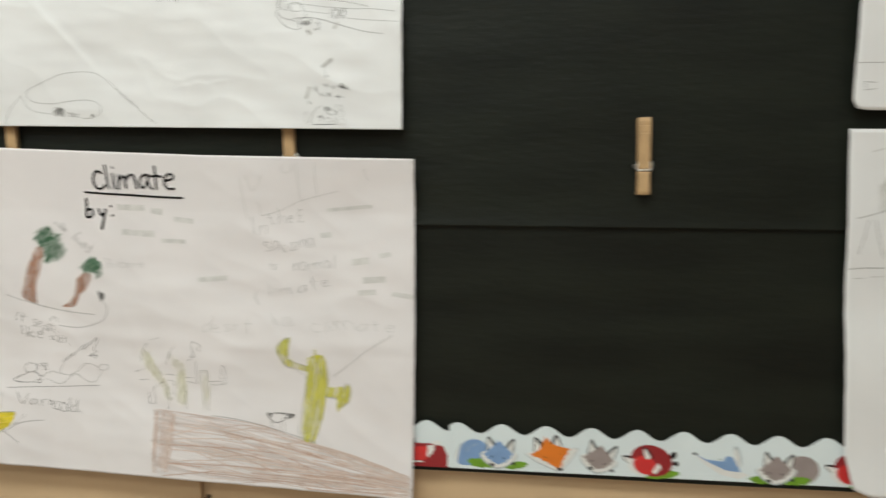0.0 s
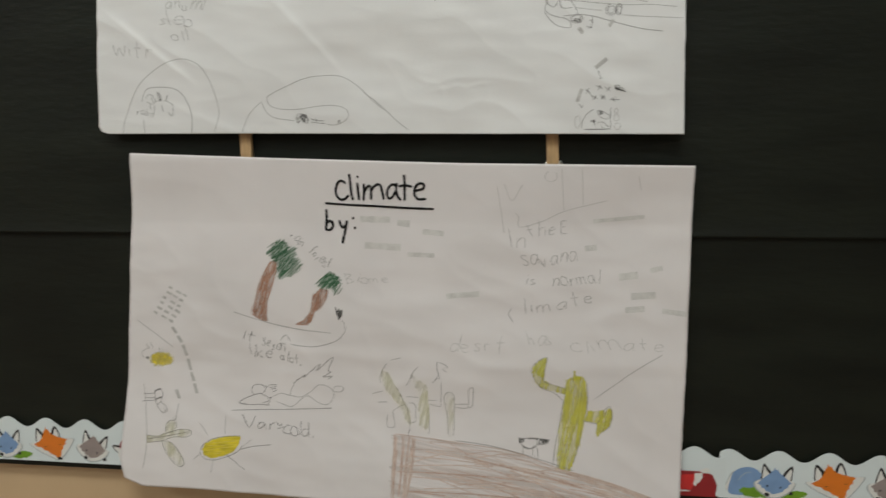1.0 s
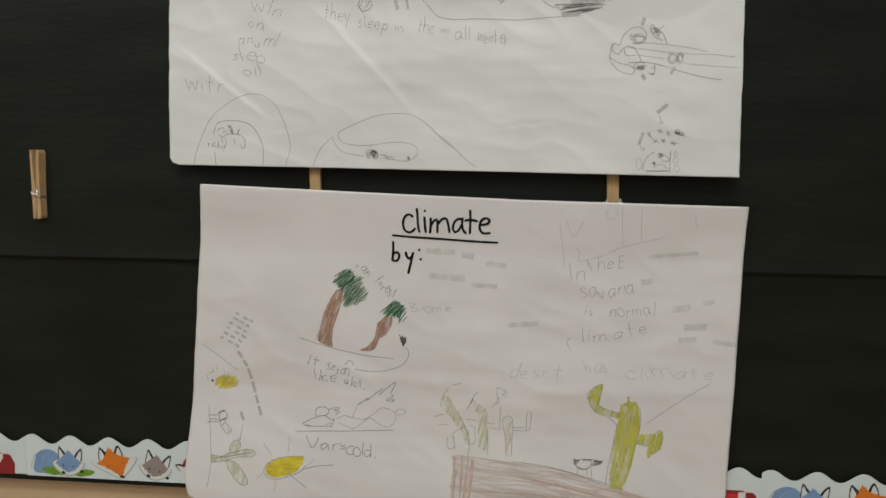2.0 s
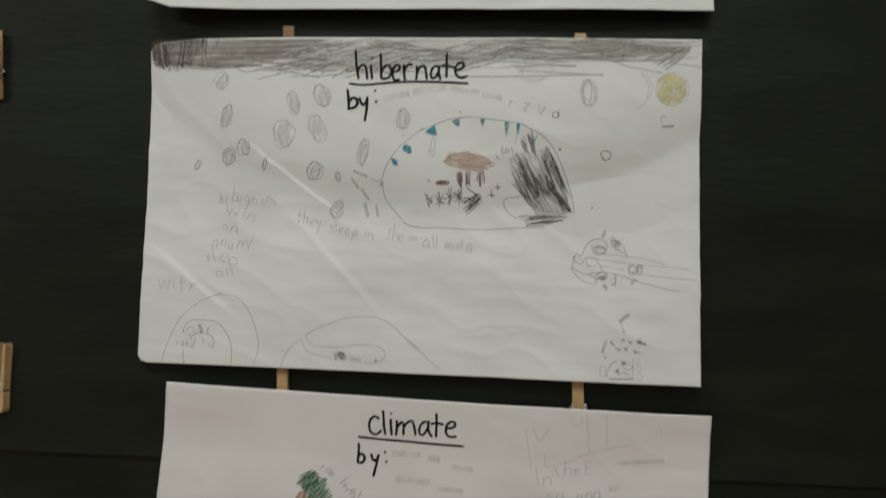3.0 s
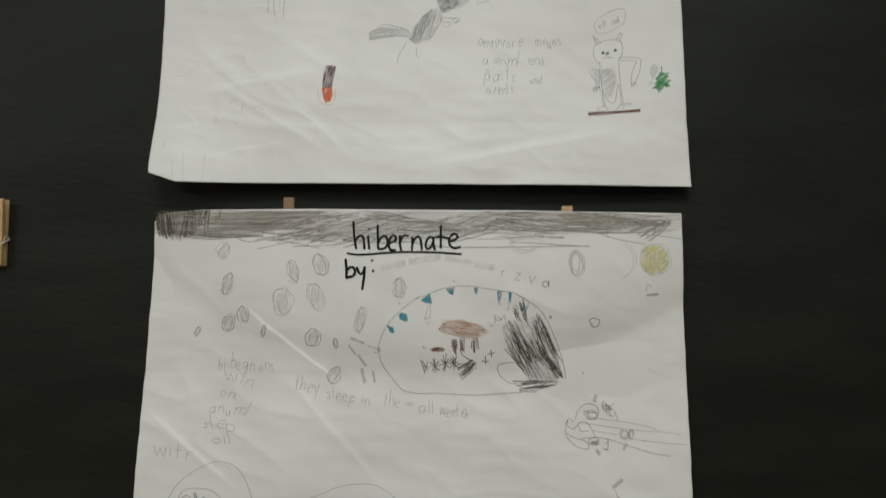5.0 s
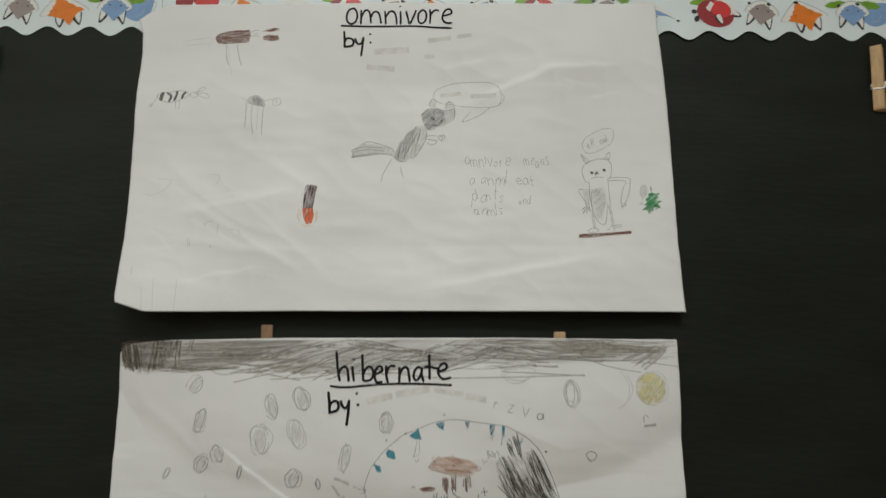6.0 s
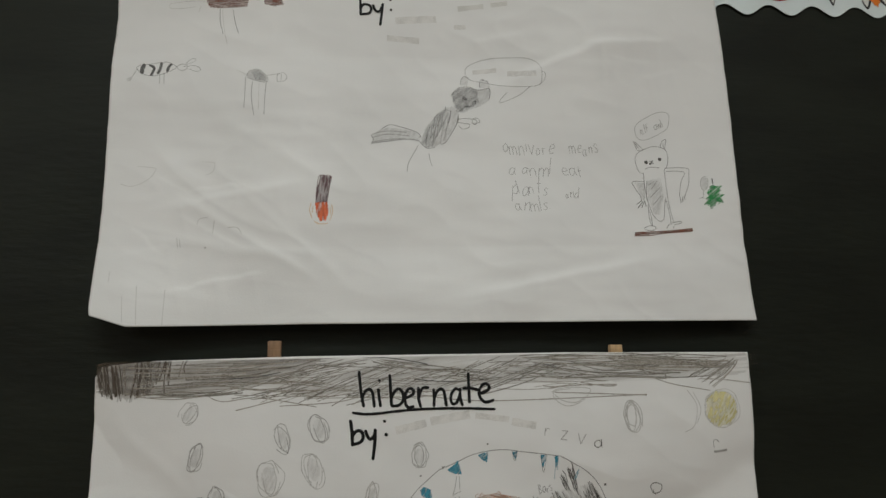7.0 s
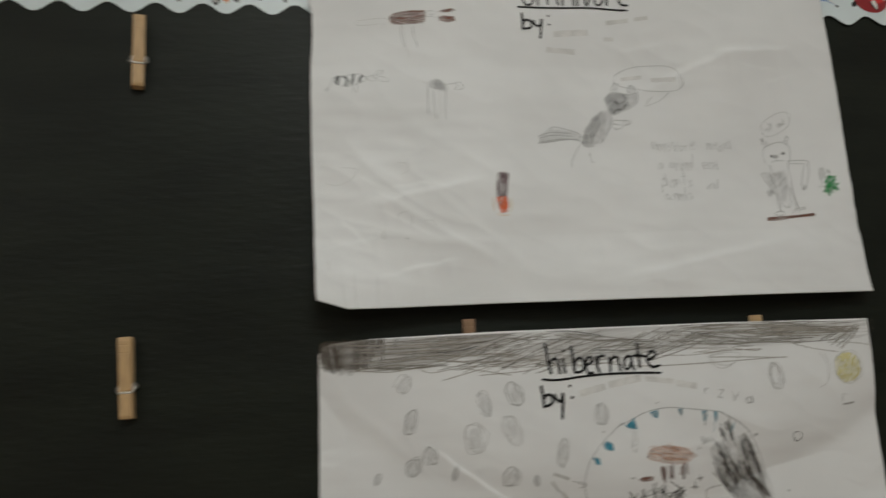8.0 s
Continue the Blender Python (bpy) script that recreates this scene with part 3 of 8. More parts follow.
MARKER = shader("black_marker", (0.009, 0.009, 0.01), 0.6, vary=0.2, scale=120, spec=0.15)
PENCIL = ink("pencil", (0.27, 0.265, 0.26), 0.5, fine=0.35)
SHADE = ink("light_pencil_shading", (0.36, 0.355, 0.35), 0.5, fine=0.5)
BAR = ink("pale_pencil_bar", (0.655, 0.64, 0.63), 0.6, fine=0.5)
SOFT = ink("soft_pencil", (0.14, 0.137, 0.134), 0.45, fine=0.28)
DARK = ink("heavy_pencil", (0.035, 0.034, 0.033), 0.42, fine=0.18)
MID = ink("firm_pencil", (0.07, 0.068, 0.066), 0.45, fine=0.22)
CHARCOAL = ink("black_brown_crayon", (0.045, 0.03, 0.018), 0.45, fine=0.1)
FLAKE = ink("loose_pencil", (0.36, 0.352, 0.345), 0.55, fine=0.5)
FAINT = ink("faint_pencil", (0.47, 0.46, 0.45), 0.55, fine=0.3)
SMUDGE = ink("rubbed_pencil", (0.6, 0.59, 0.575), 0.6, fine=0.5, scale=40)
LEAF = ink("dark_green_crayon", (0.012, 0.11, 0.04), 0.5, fine=0.08)
BARK = ink("brown_crayon", (0.36, 0.165, 0.095), 0.5, fine=0.35)
CACTUS = ink("yellow_green_crayon", (0.52, 0.52, 0.02), 0.5, fine=0.3)
SUN = ink("yellow_crayon", (0.72, 0.57, 0.015), 0.5, fine=0.25)
SAND = ink("pinkish_brown_crayon", (0.63, 0.48, 0.41), 0.55, fine=0.55)
SAND_DARK = ink("reddish_brown_pencil", (0.5, 0.32, 0.24), 0.55, fine=0.5)
TEAL = ink("teal_crayon", (0.03, 0.23, 0.33), 0.5, fine=0.3)
SALMON = ink("salmon_crayon", (0.55, 0.3, 0.2), 0.5, fine=0.45)
CHEST = ink("chestnut_crayon", (0.14, 0.05, 0.035), 0.5, fine=0.35)
PLUM = ink("plum_crayon", (0.11, 0.03, 0.04), 0.5, fine=0.3)
FIRE = ink("orange_red_crayon", (0.7, 0.09, 0.01), 0.5, fine=0.2)
FIR = ink("bright_green_crayon", (0.01, 0.24, 0.055), 0.5, fine=0.2)
PALE = ink("very_faint_pencil", (0.56, 0.55, 0.54), 0.6, fine=0.3)
NOTE = ink("pale_note_pencil", (0.44, 0.43, 0.42), 0.6, fine=0.55)
FLAME_PALE = ink("pale_orange_crayon", (0.66, 0.42, 0.2), 0.55, fine=0.5)
SKY_FIRM = ink("brown_grey_pencil", (0.11, 0.092, 0.072), 0.5, fine=0.4)
SKY_SOFT = ink("light_brown_grey_pencil", (0.23, 0.2, 0.165), 0.5, fine=0.45)



def wash(name, colour, cover, angle, long=10.0, size=420.0, bare=0.28):
    """Crayon or pencil rubbed over the paper: it takes on the paper's tooth and leaves streaks bare along the strokes."""
    m = shader(name, colour, 0.55, vary=0.22, scale=60)
    nodes, links = m.node_tree.nodes, m.node_tree.links
    where = nodes.new("ShaderNodeTexCoord")
    turn = nodes.new("ShaderNodeMapping")
    turn.vector_type = "TEXTURE"
    turn.inputs["Rotation"].default_value = (0, -radians(angle), 0)
    turn.inputs["Scale"].default_value = (long, 1, 1)
    links.new(where.outputs["Object"], turn.inputs[0])
    streak = nodes.new("ShaderNodeTexNoise")
    streak.inputs["Scale"].default_value, streak.inputs["Detail"].default_value = size, 3
    links.new(turn.outputs[0], streak.inputs["Vector"])
    span = nodes.new("ShaderNodeMapRange")
    span.inputs[1].default_value, span.inputs[2].default_value = 0.36, 0.62
    span.inputs[3].default_value, span.inputs[4].default_value = (1 - math.sqrt(1 - min(1, max(0, c))) for c in (cover - bare, cover + 0.7 * bare))
    links.new(streak.outputs["Fac"], span.inputs[0])
    links.new(span.outputs[0], nodes["Principled BSDF"].inputs["Alpha"])
    return m


GREY_RUB = wash("rubbed_grey_pencil", (0.19, 0.187, 0.184), 0.36, 50, 3, 420, 0.13)
BODY_RUB = wash("rubbed_fur_pencil", (0.24, 0.237, 0.233), 0.3, 62, 8, 300, 0.16)
FLAKE_RUB = wash("rubbed_flake_pencil", (0.27, 0.265, 0.26), 0.24, 70, 4, 420, 0.14)
PALE_RUB = wash("light_rubbed_pencil", (0.27, 0.266, 0.262), 0.28, 60, 4, 420, 0.16)
SKY_RUB = wash("rubbed_sky_pencil", (0.22, 0.175, 0.135), 0.3, 6, 14, 200, 0.22)
SKY_DARK = wash("rubbed_dark_sky_pencil", (0.085, 0.054, 0.03), 0.5, 80, 8, 200, 0.12)
SKY_BROWN = wash("rubbed_brown_sky_pencil", (0.16, 0.115, 0.073), 0.56, 4, 14, 200, 0.2)
ROCK_RUB = wash("rubbed_rock_pencil", (0.08, 0.077, 0.073), 0.27, -58, 10)
SALMON_RUB = wash("rubbed_salmon_crayon", (0.55, 0.31, 0.205), 0.62, -12, 8)
LEAF_RUB = wash("rubbed_green_crayon", (0.03, 0.2, 0.07), 0.5, 55, 7, 260)
BARK_RUB = wash("rubbed_brown_crayon", (0.46, 0.23, 0.14), 0.74, 70, 8)
SUN_RUB = wash("rubbed_yellow_crayon", (0.76, 0.62, 0.025), 1.22, 10, 6)
MOON_RUB = wash("rubbed_pale_yellow_crayon", (0.76, 0.68, 0.22), 0.62, 60, 3, 420, 0.2)
CACTUS_RUB = wash("rubbed_cactus_crayon", (0.66, 0.63, 0.05), 0.74, 82, 8, 200)
PLANT_RUB = wash("rubbed_pale_green_crayon", (0.6, 0.6, 0.18), 0.38, 75, 6, 260)
SAND_RUB = wash("rubbed_sand_crayon", (0.62, 0.44, 0.36), 0.26, -9, 16, 200)
TEAL_RUB = wash("rubbed_teal_crayon", (0.03, 0.25, 0.36), 0.85, 50, 5)
RUST_RUB = wash("rubbed_rust_crayon", (0.22, 0.075, 0.04), 0.78, 6, 6)
FIR_RUB = wash("rubbed_bright_green_crayon", (0.012, 0.26, 0.065), 0.85, 35, 4)
FIRE_RUB = wash("rubbed_orange_crayon", (0.72, 0.12, 0.02), 0.8, 84, 5)
PLUM_RUB = wash("rubbed_plum_crayon", (0.11, 0.04, 0.05), 0.78, 80, 5)

# Handwritten letters as pen strokes: baseline 0, small letters 0.5 high, tall ones 1.
LETTER = {" ": []}
LETTER["a"] = [[(0.4, 0.46), (0.2, 0.52), (0.03, 0.3), (0.08, 0.04), (0.25, 0.03), (0.4, 0.3)], [(0.41, 0.52), (0.41, 0.2), (0.47, 0)]]
LETTER["b"] = [[(0.03, 1), (0.04, 0.5), (0.03, 0)], [(0.04, 0.3), (0.2, 0.52), (0.4, 0.34), (0.34, 0.04), (0.15, 0), (0.03, 0.1)]]
LETTER["c"] = [[(0.4, 0.44), (0.24, 0.54), (0.06, 0.38), (0.05, 0.14), (0.22, 0), (0.42, 0.07)]]
LETTER["d"] = [[(0.4, 0.4), (0.2, 0.5), (0.03, 0.28), (0.1, 0.02), (0.28, 0.04), (0.4, 0.25)], [(0.42, 1), (0.41, 0.4), (0.43, 0)]]
LETTER["e"] = [[(0.05, 0.28), (0.38, 0.33), (0.32, 0.52), (0.13, 0.5), (0.03, 0.26), (0.14, 0.02), (0.4, 0.06)]]
LETTER["f"] = [[(0.36, 0.92), (0.2, 0.98), (0.14, 0.75), (0.13, 0)], [(0, 0.5), (0.32, 0.52)]]
LETTER["g"] = [[(0.38, 0.44), (0.18, 0.52), (0.04, 0.28), (0.18, 0.06), (0.38, 0.3)], [(0.4, 0.5), (0.38, -0.2), (0.2, -0.38), (0.04, -0.28)]]
LETTER["h"] = [[(0.03, 1), (0.04, 0.5), (0.03, 0)], [(0.04, 0.28), (0.2, 0.5), (0.36, 0.42), (0.38, 0)]]
LETTER["i"] = [[(0.06, 0.5), (0.06, 0.25), (0.07, 0)], [(0.05, 0.72), (0.08, 0.74)]]
LETTER["k"] = [[(0.03, 0.9), (0.03, 0)], [(0.36, 0.5), (0.05, 0.22), (0.38, 0)]]
LETTER["l"] = [[(0.06, 1), (0.05, 0.5), (0.06, 0)]]
LETTER["m"] = [[(0.03, 0.5), (0.03, 0)], [(0.04, 0.3), (0.17, 0.5), (0.3, 0.42), (0.31, 0)], [(0.32, 0.3), (0.45, 0.5), (0.59, 0.42), (0.62, 0)]]
LETTER["n"] = [[(0.03, 0.5), (0.03, 0)], [(0.04, 0.28), (0.2, 0.5), (0.37, 0.42), (0.39, 0)]]
LETTER["o"] = [[(0.22, 0.52), (0.05, 0.36), (0.06, 0.1), (0.24, 0), (0.41, 0.14), (0.39, 0.4), (0.22, 0.52)]]
LETTER["p"] = [[(0.03, 0.5), (0.03, -0.4)], [(0.04, 0.36), (0.22, 0.52), (0.38, 0.34), (0.3, 0.05), (0.05, 0.08)]]
LETTER["r"] = [[(0.04, 0.5), (0.05, 0)], [(0.05, 0.26), (0.16, 0.46), (0.32, 0.44)]]
LETTER["s"] = [[(0.34, 0.46), (0.18, 0.53), (0.06, 0.4), (0.2, 0.27), (0.34, 0.12), (0.2, 0), (0.03, 0.05)]]
LETTER["t"] = [[(0.15, 0.95), (0.14, 0.4), (0.18, 0)], [(0, 0.56), (0.32, 0.58)]]
LETTER["u"] = [[(0.03, 0.5), (0.06, 0.1), (0.2, 0), (0.35, 0.16), (0.38, 0.5)], [(0.38, 0.5), (0.4, 0)]]
LETTER["v"] = [[(0.02, 0.5), (0.1, 0.25), (0.19, 0)], [(0.19, 0), (0.3, 0.26), (0.4, 0.5)]]
LETTER["w"] = [[(0.0, 0.5), (0.12, 0), (0.26, 0.4), (0.4, 0), (0.54, 0.5)]]
LETTER["y"] = [[(0.04, 0.5), (0.12, 0.2), (0.22, 0.06)], [(0.42, 0.5), (0.3, 0.1), (0.18, -0.42)]]
LETTER["z"] = [[(0.03, 0.5), (0.36, 0.5)], [(0.36, 0.5), (0.04, 0.02)], [(0.04, 0.02), (0.4, 0.03)]]
LETTER["E"] = [[(0.05, 0.9), (0.04, 0)], [(0.05, 0.9), (0.42, 0.9)], [(0.05, 0.48), (0.34, 0.5)], [(0.04, 0), (0.42, 0.02)]]
LETTER["I"] = [[(0.06, 0.95), (0.07, 0)]]
LETTER["V"] = [[(0.0, 1), (0.2, 0)], [(0.2, 0), (0.42, 0.95)]]
LETTER["B"] = [[(0.04, 0.9), (0.04, 0)], [(0.04, 0.88), (0.34, 0.76), (0.08, 0.48)], [(0.08, 0.48), (0.42, 0.26), (0.04, 0.0)]]
LETTER["Q"] = [[(0.22, 0.9), (0.02, 0.6), (0.08, 0.1), (0.3, 0.04), (0.44, 0.5), (0.22, 0.9)], [(0.28, 0.25), (0.48, -0.08)]]
LETTER["."] = [[(0.05, 0.0), (0.08, 0.03)]]
LETTER[","] = [[(0.08, 0.06), (0.03, -0.14)]]
LETTER[":"] = [[(0.09, 0.08), (0.12, 0.1)], [(0.09, 0.48), (0.12, 0.5)]]
LETTER["!"] = [[(0.08, 0.95), (0.07, 0.28)], [(0.07, 0.0), (0.09, 0.03)]]
WIDTH = {c: max([p[0] for s in strokes for p in s], default=0.25) for c, strokes in LETTER.items()}


def glide(points, step):
    """Points along a smooth line through those given, about one step apart."""
    if len(points) == 2:
        n = max(1, int(math.dist(*points) / step))
        (a, b), (c, d) = points
        return [(a + (c - a) * i / n, b + (d - b) * i / n) for i in range(n + 1)]
    out = []
    ends = [points[0], *points, points[-1]]
    for i in range(len(points) - 1):
        p0, p1, p2, p3 = (Vector(q) for q in ends[i:i + 4])
        n = max(2, int((p2 - p1).length / step))
        for k in range(n):
            t = k / n
            q = 0.5 * (2 * p1 + (p2 - p0) * t + (2 * p0 - 5 * p1 + 4 * p2 - p3) * t * t + (3 * p1 - p0 - 3 * p2 + p3) * t ** 3)
            out.append((q.x, q.y))
    out.append(tuple(points[-1]))
    return out


class Sketch:
    """One drawing on a poster, in millimetres from the sheet's reference point; strokes lie on the paper's own bends."""
    count = 0

    def __init__(self, poster, name, label="", each=""):
        Sketch.count += 1
        self.poster, self.name, self.label, self.each = poster, name, label, each
        self.bm, self.mats, self.rnd = bmesh.new(), [], random.Random(Sketch.count)
        self.mat, self.w, self.level = 0, 0.7, 0
        self.base = 0.00046 if name == "title" else 0.00016
        self.shake, self.top, self.side = 0.12, 1000, 1000
        self.made = []

    def piece(self, name, label=""):
        """Ends the drawing's main mesh or the piece before; what follows is a piece of its own under the drawing."""
        pen = self.mats[self.mat]
        self.made.append((self.name, self.bm, self.mats, self.label))
        self.name, self.label, self.bm, self.mats, self.mat = name, label, bmesh.new(), [pen], 0
        return self

    def pen(self, mat, w=0.7):
        if mat not in self.mats:
            self.mats.append(mat)
        self.mat, self.w = self.mats.index(mat), w
        return self

    def lift(self):
        self.level += 1
        return self.base + 0.0000025 * (self.level % 90)

    def ribbon(self, pts, w=None, taper=True):
        w = w or self.w
        rise = self.lift()
        left, right = [], []
        n = len(pts)
        for i, (x, z) in enumerate(pts):
            a, b = pts[max(0, i - 1)], pts[min(n - 1, i + 1)]
            dx, dz = b[0] - a[0], b[1] - a[1]
            size = math.hypot(dx, dz) or 1
            half = w / 2 * (0.75 if taper and i in (0, n - 1) else 1) * (1 + 0.18 * (self.rnd.random() - 0.5))
            ox, oz = -dz / size * half, dx / size * half
            for row, s in ((left, 1), (right, -1)):
                u, v = max(-self.side, min(self.side, x + s * ox)) / 1000, min(self.top, z + s * oz) / 1000
                row.append(self.bm.verts.new((u, self.poster.y(u, v) - rise, v)))
        for i in range(n - 1):
            f = self.bm.faces.new((right[i], right[i + 1], left[i + 1], left[i]))
            f.material_index = self.mat

    def dot(self, x, z, r):
        pts = [(x + r * math.cos(t) * (0.85 + 0.3 * self.rnd.random()), z + r * math.sin(t) * (0.85 + 0.3 * self.rnd.random())) for t in (i * 2 * math.pi / 12 for i in range(12))]
        rise = self.lift()
        vs = [self.bm.verts.new((u / 1000, self.poster.y(u / 1000, v / 1000) - rise, v / 1000)) for u, v in pts]
        self.bm.faces.new(vs).material_index = self.mat

    def line(self, *pts, w=None):
        pts = [(x + self.shake * (self.rnd.random() - 0.5), z + self.shake * (self.rnd.random() - 0.5)) for x, z in pts]
        pts = glide(pts, 1.2)
        self.ribbon(pts, w)
        if (w or self.w) > 2:
            self.dot(*pts[0], 0.47 * (w or self.w))
            self.dot(*pts[-1], 0.47 * (w or self.w))
        return self

    def loop(self, *pts, w=None):
        return self.line(*pts, pts[0], w=w)

    def oval(self, at, a, b, tilt=0, turns=1.0, w=None, wild=0.05):
        c, s = math.cos(radians(tilt)), math.sin(radians(tilt))
        n = max(10, int(14 * turns))
        t0 = self.rnd.random() * 6
        pts = []
        for i in range(n + 1):
            t = t0 + 2 * math.pi * turns * i / n
            r = 1 + wild * (self.rnd.random() - 0.5) * 2 - (0.55 * (i / n) if turns > 1.3 else 0)
            u, v = a * r * math.cos(t), b * r * math.sin(t)
            pts.append((at[0] + u * c - v * s, at[1] + u * s + v * c))
        self.ribbon(glide(pts, 1.4), w)
        return self

    def hatch(self, outline, angle, gap, w=None, slack=0.5, bend=0.0):
        """Crayon strokes side by side across an outline."""
        c, s = math.cos(radians(-angle)), math.sin(radians(-angle))
        turned = [(x * c - z * s, x * s + z * c) for x, z in outline]
        low, high = min(p[1] for p in turned), max(p[1] for p in turned)
        r = low + gap * 0.4
        while r < high:
            hits = []
            for i in range(len(turned)):
                (x0, z0), (x1, z1) = turned[i - 1], turned[i]
                if (z0 <= r) != (z1 <= r):
                    hits.append(x0 + (x1 - x0) * (r - z0) / (z1 - z0))
            hits.sort()
            for k in range(0, len(hits) - 1, 2):
                a, b = hits[k] - slack * self.rnd.random(), hits[k + 1] + slack * self.rnd.random()
                if b - a < 0.4:
                    continue
                tilt = gap * 0.8 * (self.rnd.random() - 0.5) + min(2.5, 0.09 * (b - a)) * (self.rnd.random() - 0.5)
                pts = [(a, r - tilt), ((a + b) / 2, r + bend * (self.rnd.random() - 0.3)), (b, r + tilt)]
                self.ribbon(glide([(x * c + z * s, -x * s + z * c) for x, z in pts], 2.2), (w or self.w) * (0.7 + 0.55 * self.rnd.random()))
            r += gap * (0.55 + 0.9 * self.rnd.random())
        return self

    def fill(self, outline, angle=0, step=1.2, rag=0.5):
        """Crayon rubbed evenly over an outline, in strips that meet, with ragged ends."""
        c, s = math.cos(radians(-angle)), math.sin(radians(-angle))
        turned = [(x * c - z * s, x * s + z * c) for x, z in outline]
        low, high = min(p[1] for p in turned), max(p[1] for p in turned)
        rise, r = self.lift(), low
        while r < high:
            mid, hits = r + step / 2, []
            for i in range(len(turned)):
                (x0, z0), (x1, z1) = turned[i - 1], turned[i]
                if (z0 <= mid) != (z1 <= mid):
                    hits.append(x0 + (x1 - x0) * (mid - z0) / (z1 - z0))
            hits.sort()
            for k in range(0, len(hits) - 1, 2):
                a, b = hits[k] - rag * self.rnd.random(), hits[k + 1] + rag * self.rnd.random()
                n = max(1, int((b - a) / 4))
                rows = []
                for z in (r, r + step):
                    row = []
                    for i in range(n + 1):
                        x = a + (b - a) * i / n
                        u, v = max(-self.side, min(self.side, x * c + z * s)) / 1000, min(self.top, -x * s + z * c) / 1000
                        row.append(self.bm.verts.new((u, self.poster.y(u, v) - rise, v)))
                    rows.append(row)
                for i in range(n):
                    self.bm.faces.new((rows[0][i], rows[0][i + 1], rows[1][i + 1], rows[1][i])).material_index = self.mat
            r += step
        return self

    def fan(self, start, end, n, pens, thin=0.5, thick=1.0, jitter=1.5, bow=1.5, short=0.35):
        """Loose strokes from one edge to another, some of them broken off."""
        def along(edge, f):
            f *= len(edge) - 1
            i = min(int(f), len(edge) - 2)
            return Vector(edge[i]).lerp(Vector(edge[i + 1]), f - i)
        for _ in range(n):
            f = self.rnd.random()
            g = min(1, max(0, f + 0.16 * (self.rnd.random() - 0.5)))
            a, b = along(start, f), along(end, g)
            lose, keep = short * self.rnd.random() ** 2, 1 - short * self.rnd.random() ** 2
            p, q = a.lerp(b, lose), a.lerp(b, keep)
            side = Vector((p.y - q.y, q.x - p.x)).normalized()
            mid = (p + q) / 2 + side * bow * 2 * (self.rnd.random() - 0.5)
            pts = [(v.x + jitter * (self.rnd.random() - 0.5) * 2, v.y + jitter * (self.rnd.random() - 0.5) * 2) for v in (p, mid, q)]
            self.pen(pens[int(len(pens) * self.rnd.random())], thin + (thick - thin) * self.rnd.random())
            self.ribbon(glide(pts, 2.4))
        return self

    def scribble(self, at, a, b, n, tilt=0, w=None):
        """A tangle of pen strokes inside an oval."""
        c, s = math.cos(radians(tilt)), math.sin(radians(tilt))
        pts = []
        for i in range(n):
            u, v = a * (self.rnd.random() * 2 - 1), b * (self.rnd.random() * 2 - 1)
            pts.append((at[0] + u * c - v * s, at[1] + u * s + v * c))
        self.ribbon(glide(pts, 1.2), w)
        return self

    def cross(self, at, r):
        for t in (0.7, 2.4):
            t += 0.6 * (self.rnd.random() - 0.5)
            self.line((at[0] - r * math.cos(t), at[1] - r * math.sin(t)), (at[0] + r * math.cos(t), at[1] + r * math.sin(t)))
        return self

    def text(self, words, at, tall, angle=0, fit=None, wobble=0.05, gap=0.17):
        """Handwriting; fit: the line's whole length."""
        total = sum(WIDTH[c] + gap for c in words) - gap
        stretch = fit / (total * tall) if fit else 1
        c, s = math.cos(radians(angle)), math.sin(radians(angle))
        x = 0.0
        for at_letter, ch in enumerate(words):
            if at_letter and ch != " " and self.each and self.bm.faces:
                self.piece("letter")
            dz, size, lean = wobble * 1.2 * (self.rnd.random() - 0.5), 1 + wobble * (self.rnd.random() - 0.5) * 2.4, wobble * (self.rnd.random() - 0.5) * 3
            for stroke in LETTER[ch]:
                pts = [((x + (px + lean * pz) * size) * tall * stretch, (pz * size + dz) * tall) for px, pz in stroke]
                self.ribbon(glide([(at[0] + u * c - v * s, at[1] + u * s + v * c) for u, v in pts], max(0.5, tall * 0.06)), taper=False)
                if self.w > 1.4:
                    for u, v in (pts[0], pts[-1]):
                        self.dot(at[0] + u * c - v * s, at[1] + u * s + v * c, self.w * 0.47)
            x += WIDTH[ch] + gap
        return self.next()

    def bar(self, a, b, tall):
        """A plain bar that stands for a word."""
        self.ribbon(glide([a, b], 3), tall, taper=False)
        return self.next()

    def next(self):
        """Where the pieces are told apart one by one, ends this one and starts the next."""
        if self.each and (self.bm.faces or self.made):
            if self.made:
                (_, *rest), self.made = self.made[0], self.made[1:]
                self.made.insert(0, (self.each, *rest))
                pen = self.mats[self.mat]
                self.done()
            else:
                pen = self.mats[self.mat]
                self.name, keep = self.each, self.name
                self.done()
                self.name = keep
            self.bm, self.mats, self.mat, self.made = bmesh.new(), [pen], 0, []
        return self

    def done(self):
        main = None
        for name, bm, mats, label in (*self.made, (self.name, self.bm, self.mats, self.label)):
            if not bm.faces:
                bm.free()
                continue
            for f in bm.faces:
                f.normal_update()
                if f.normal.y > 0:
                    f.normal_flip()
            ob = part(name, bm, mats, main or self.poster.ob, label)
            main = main or ob
        return main


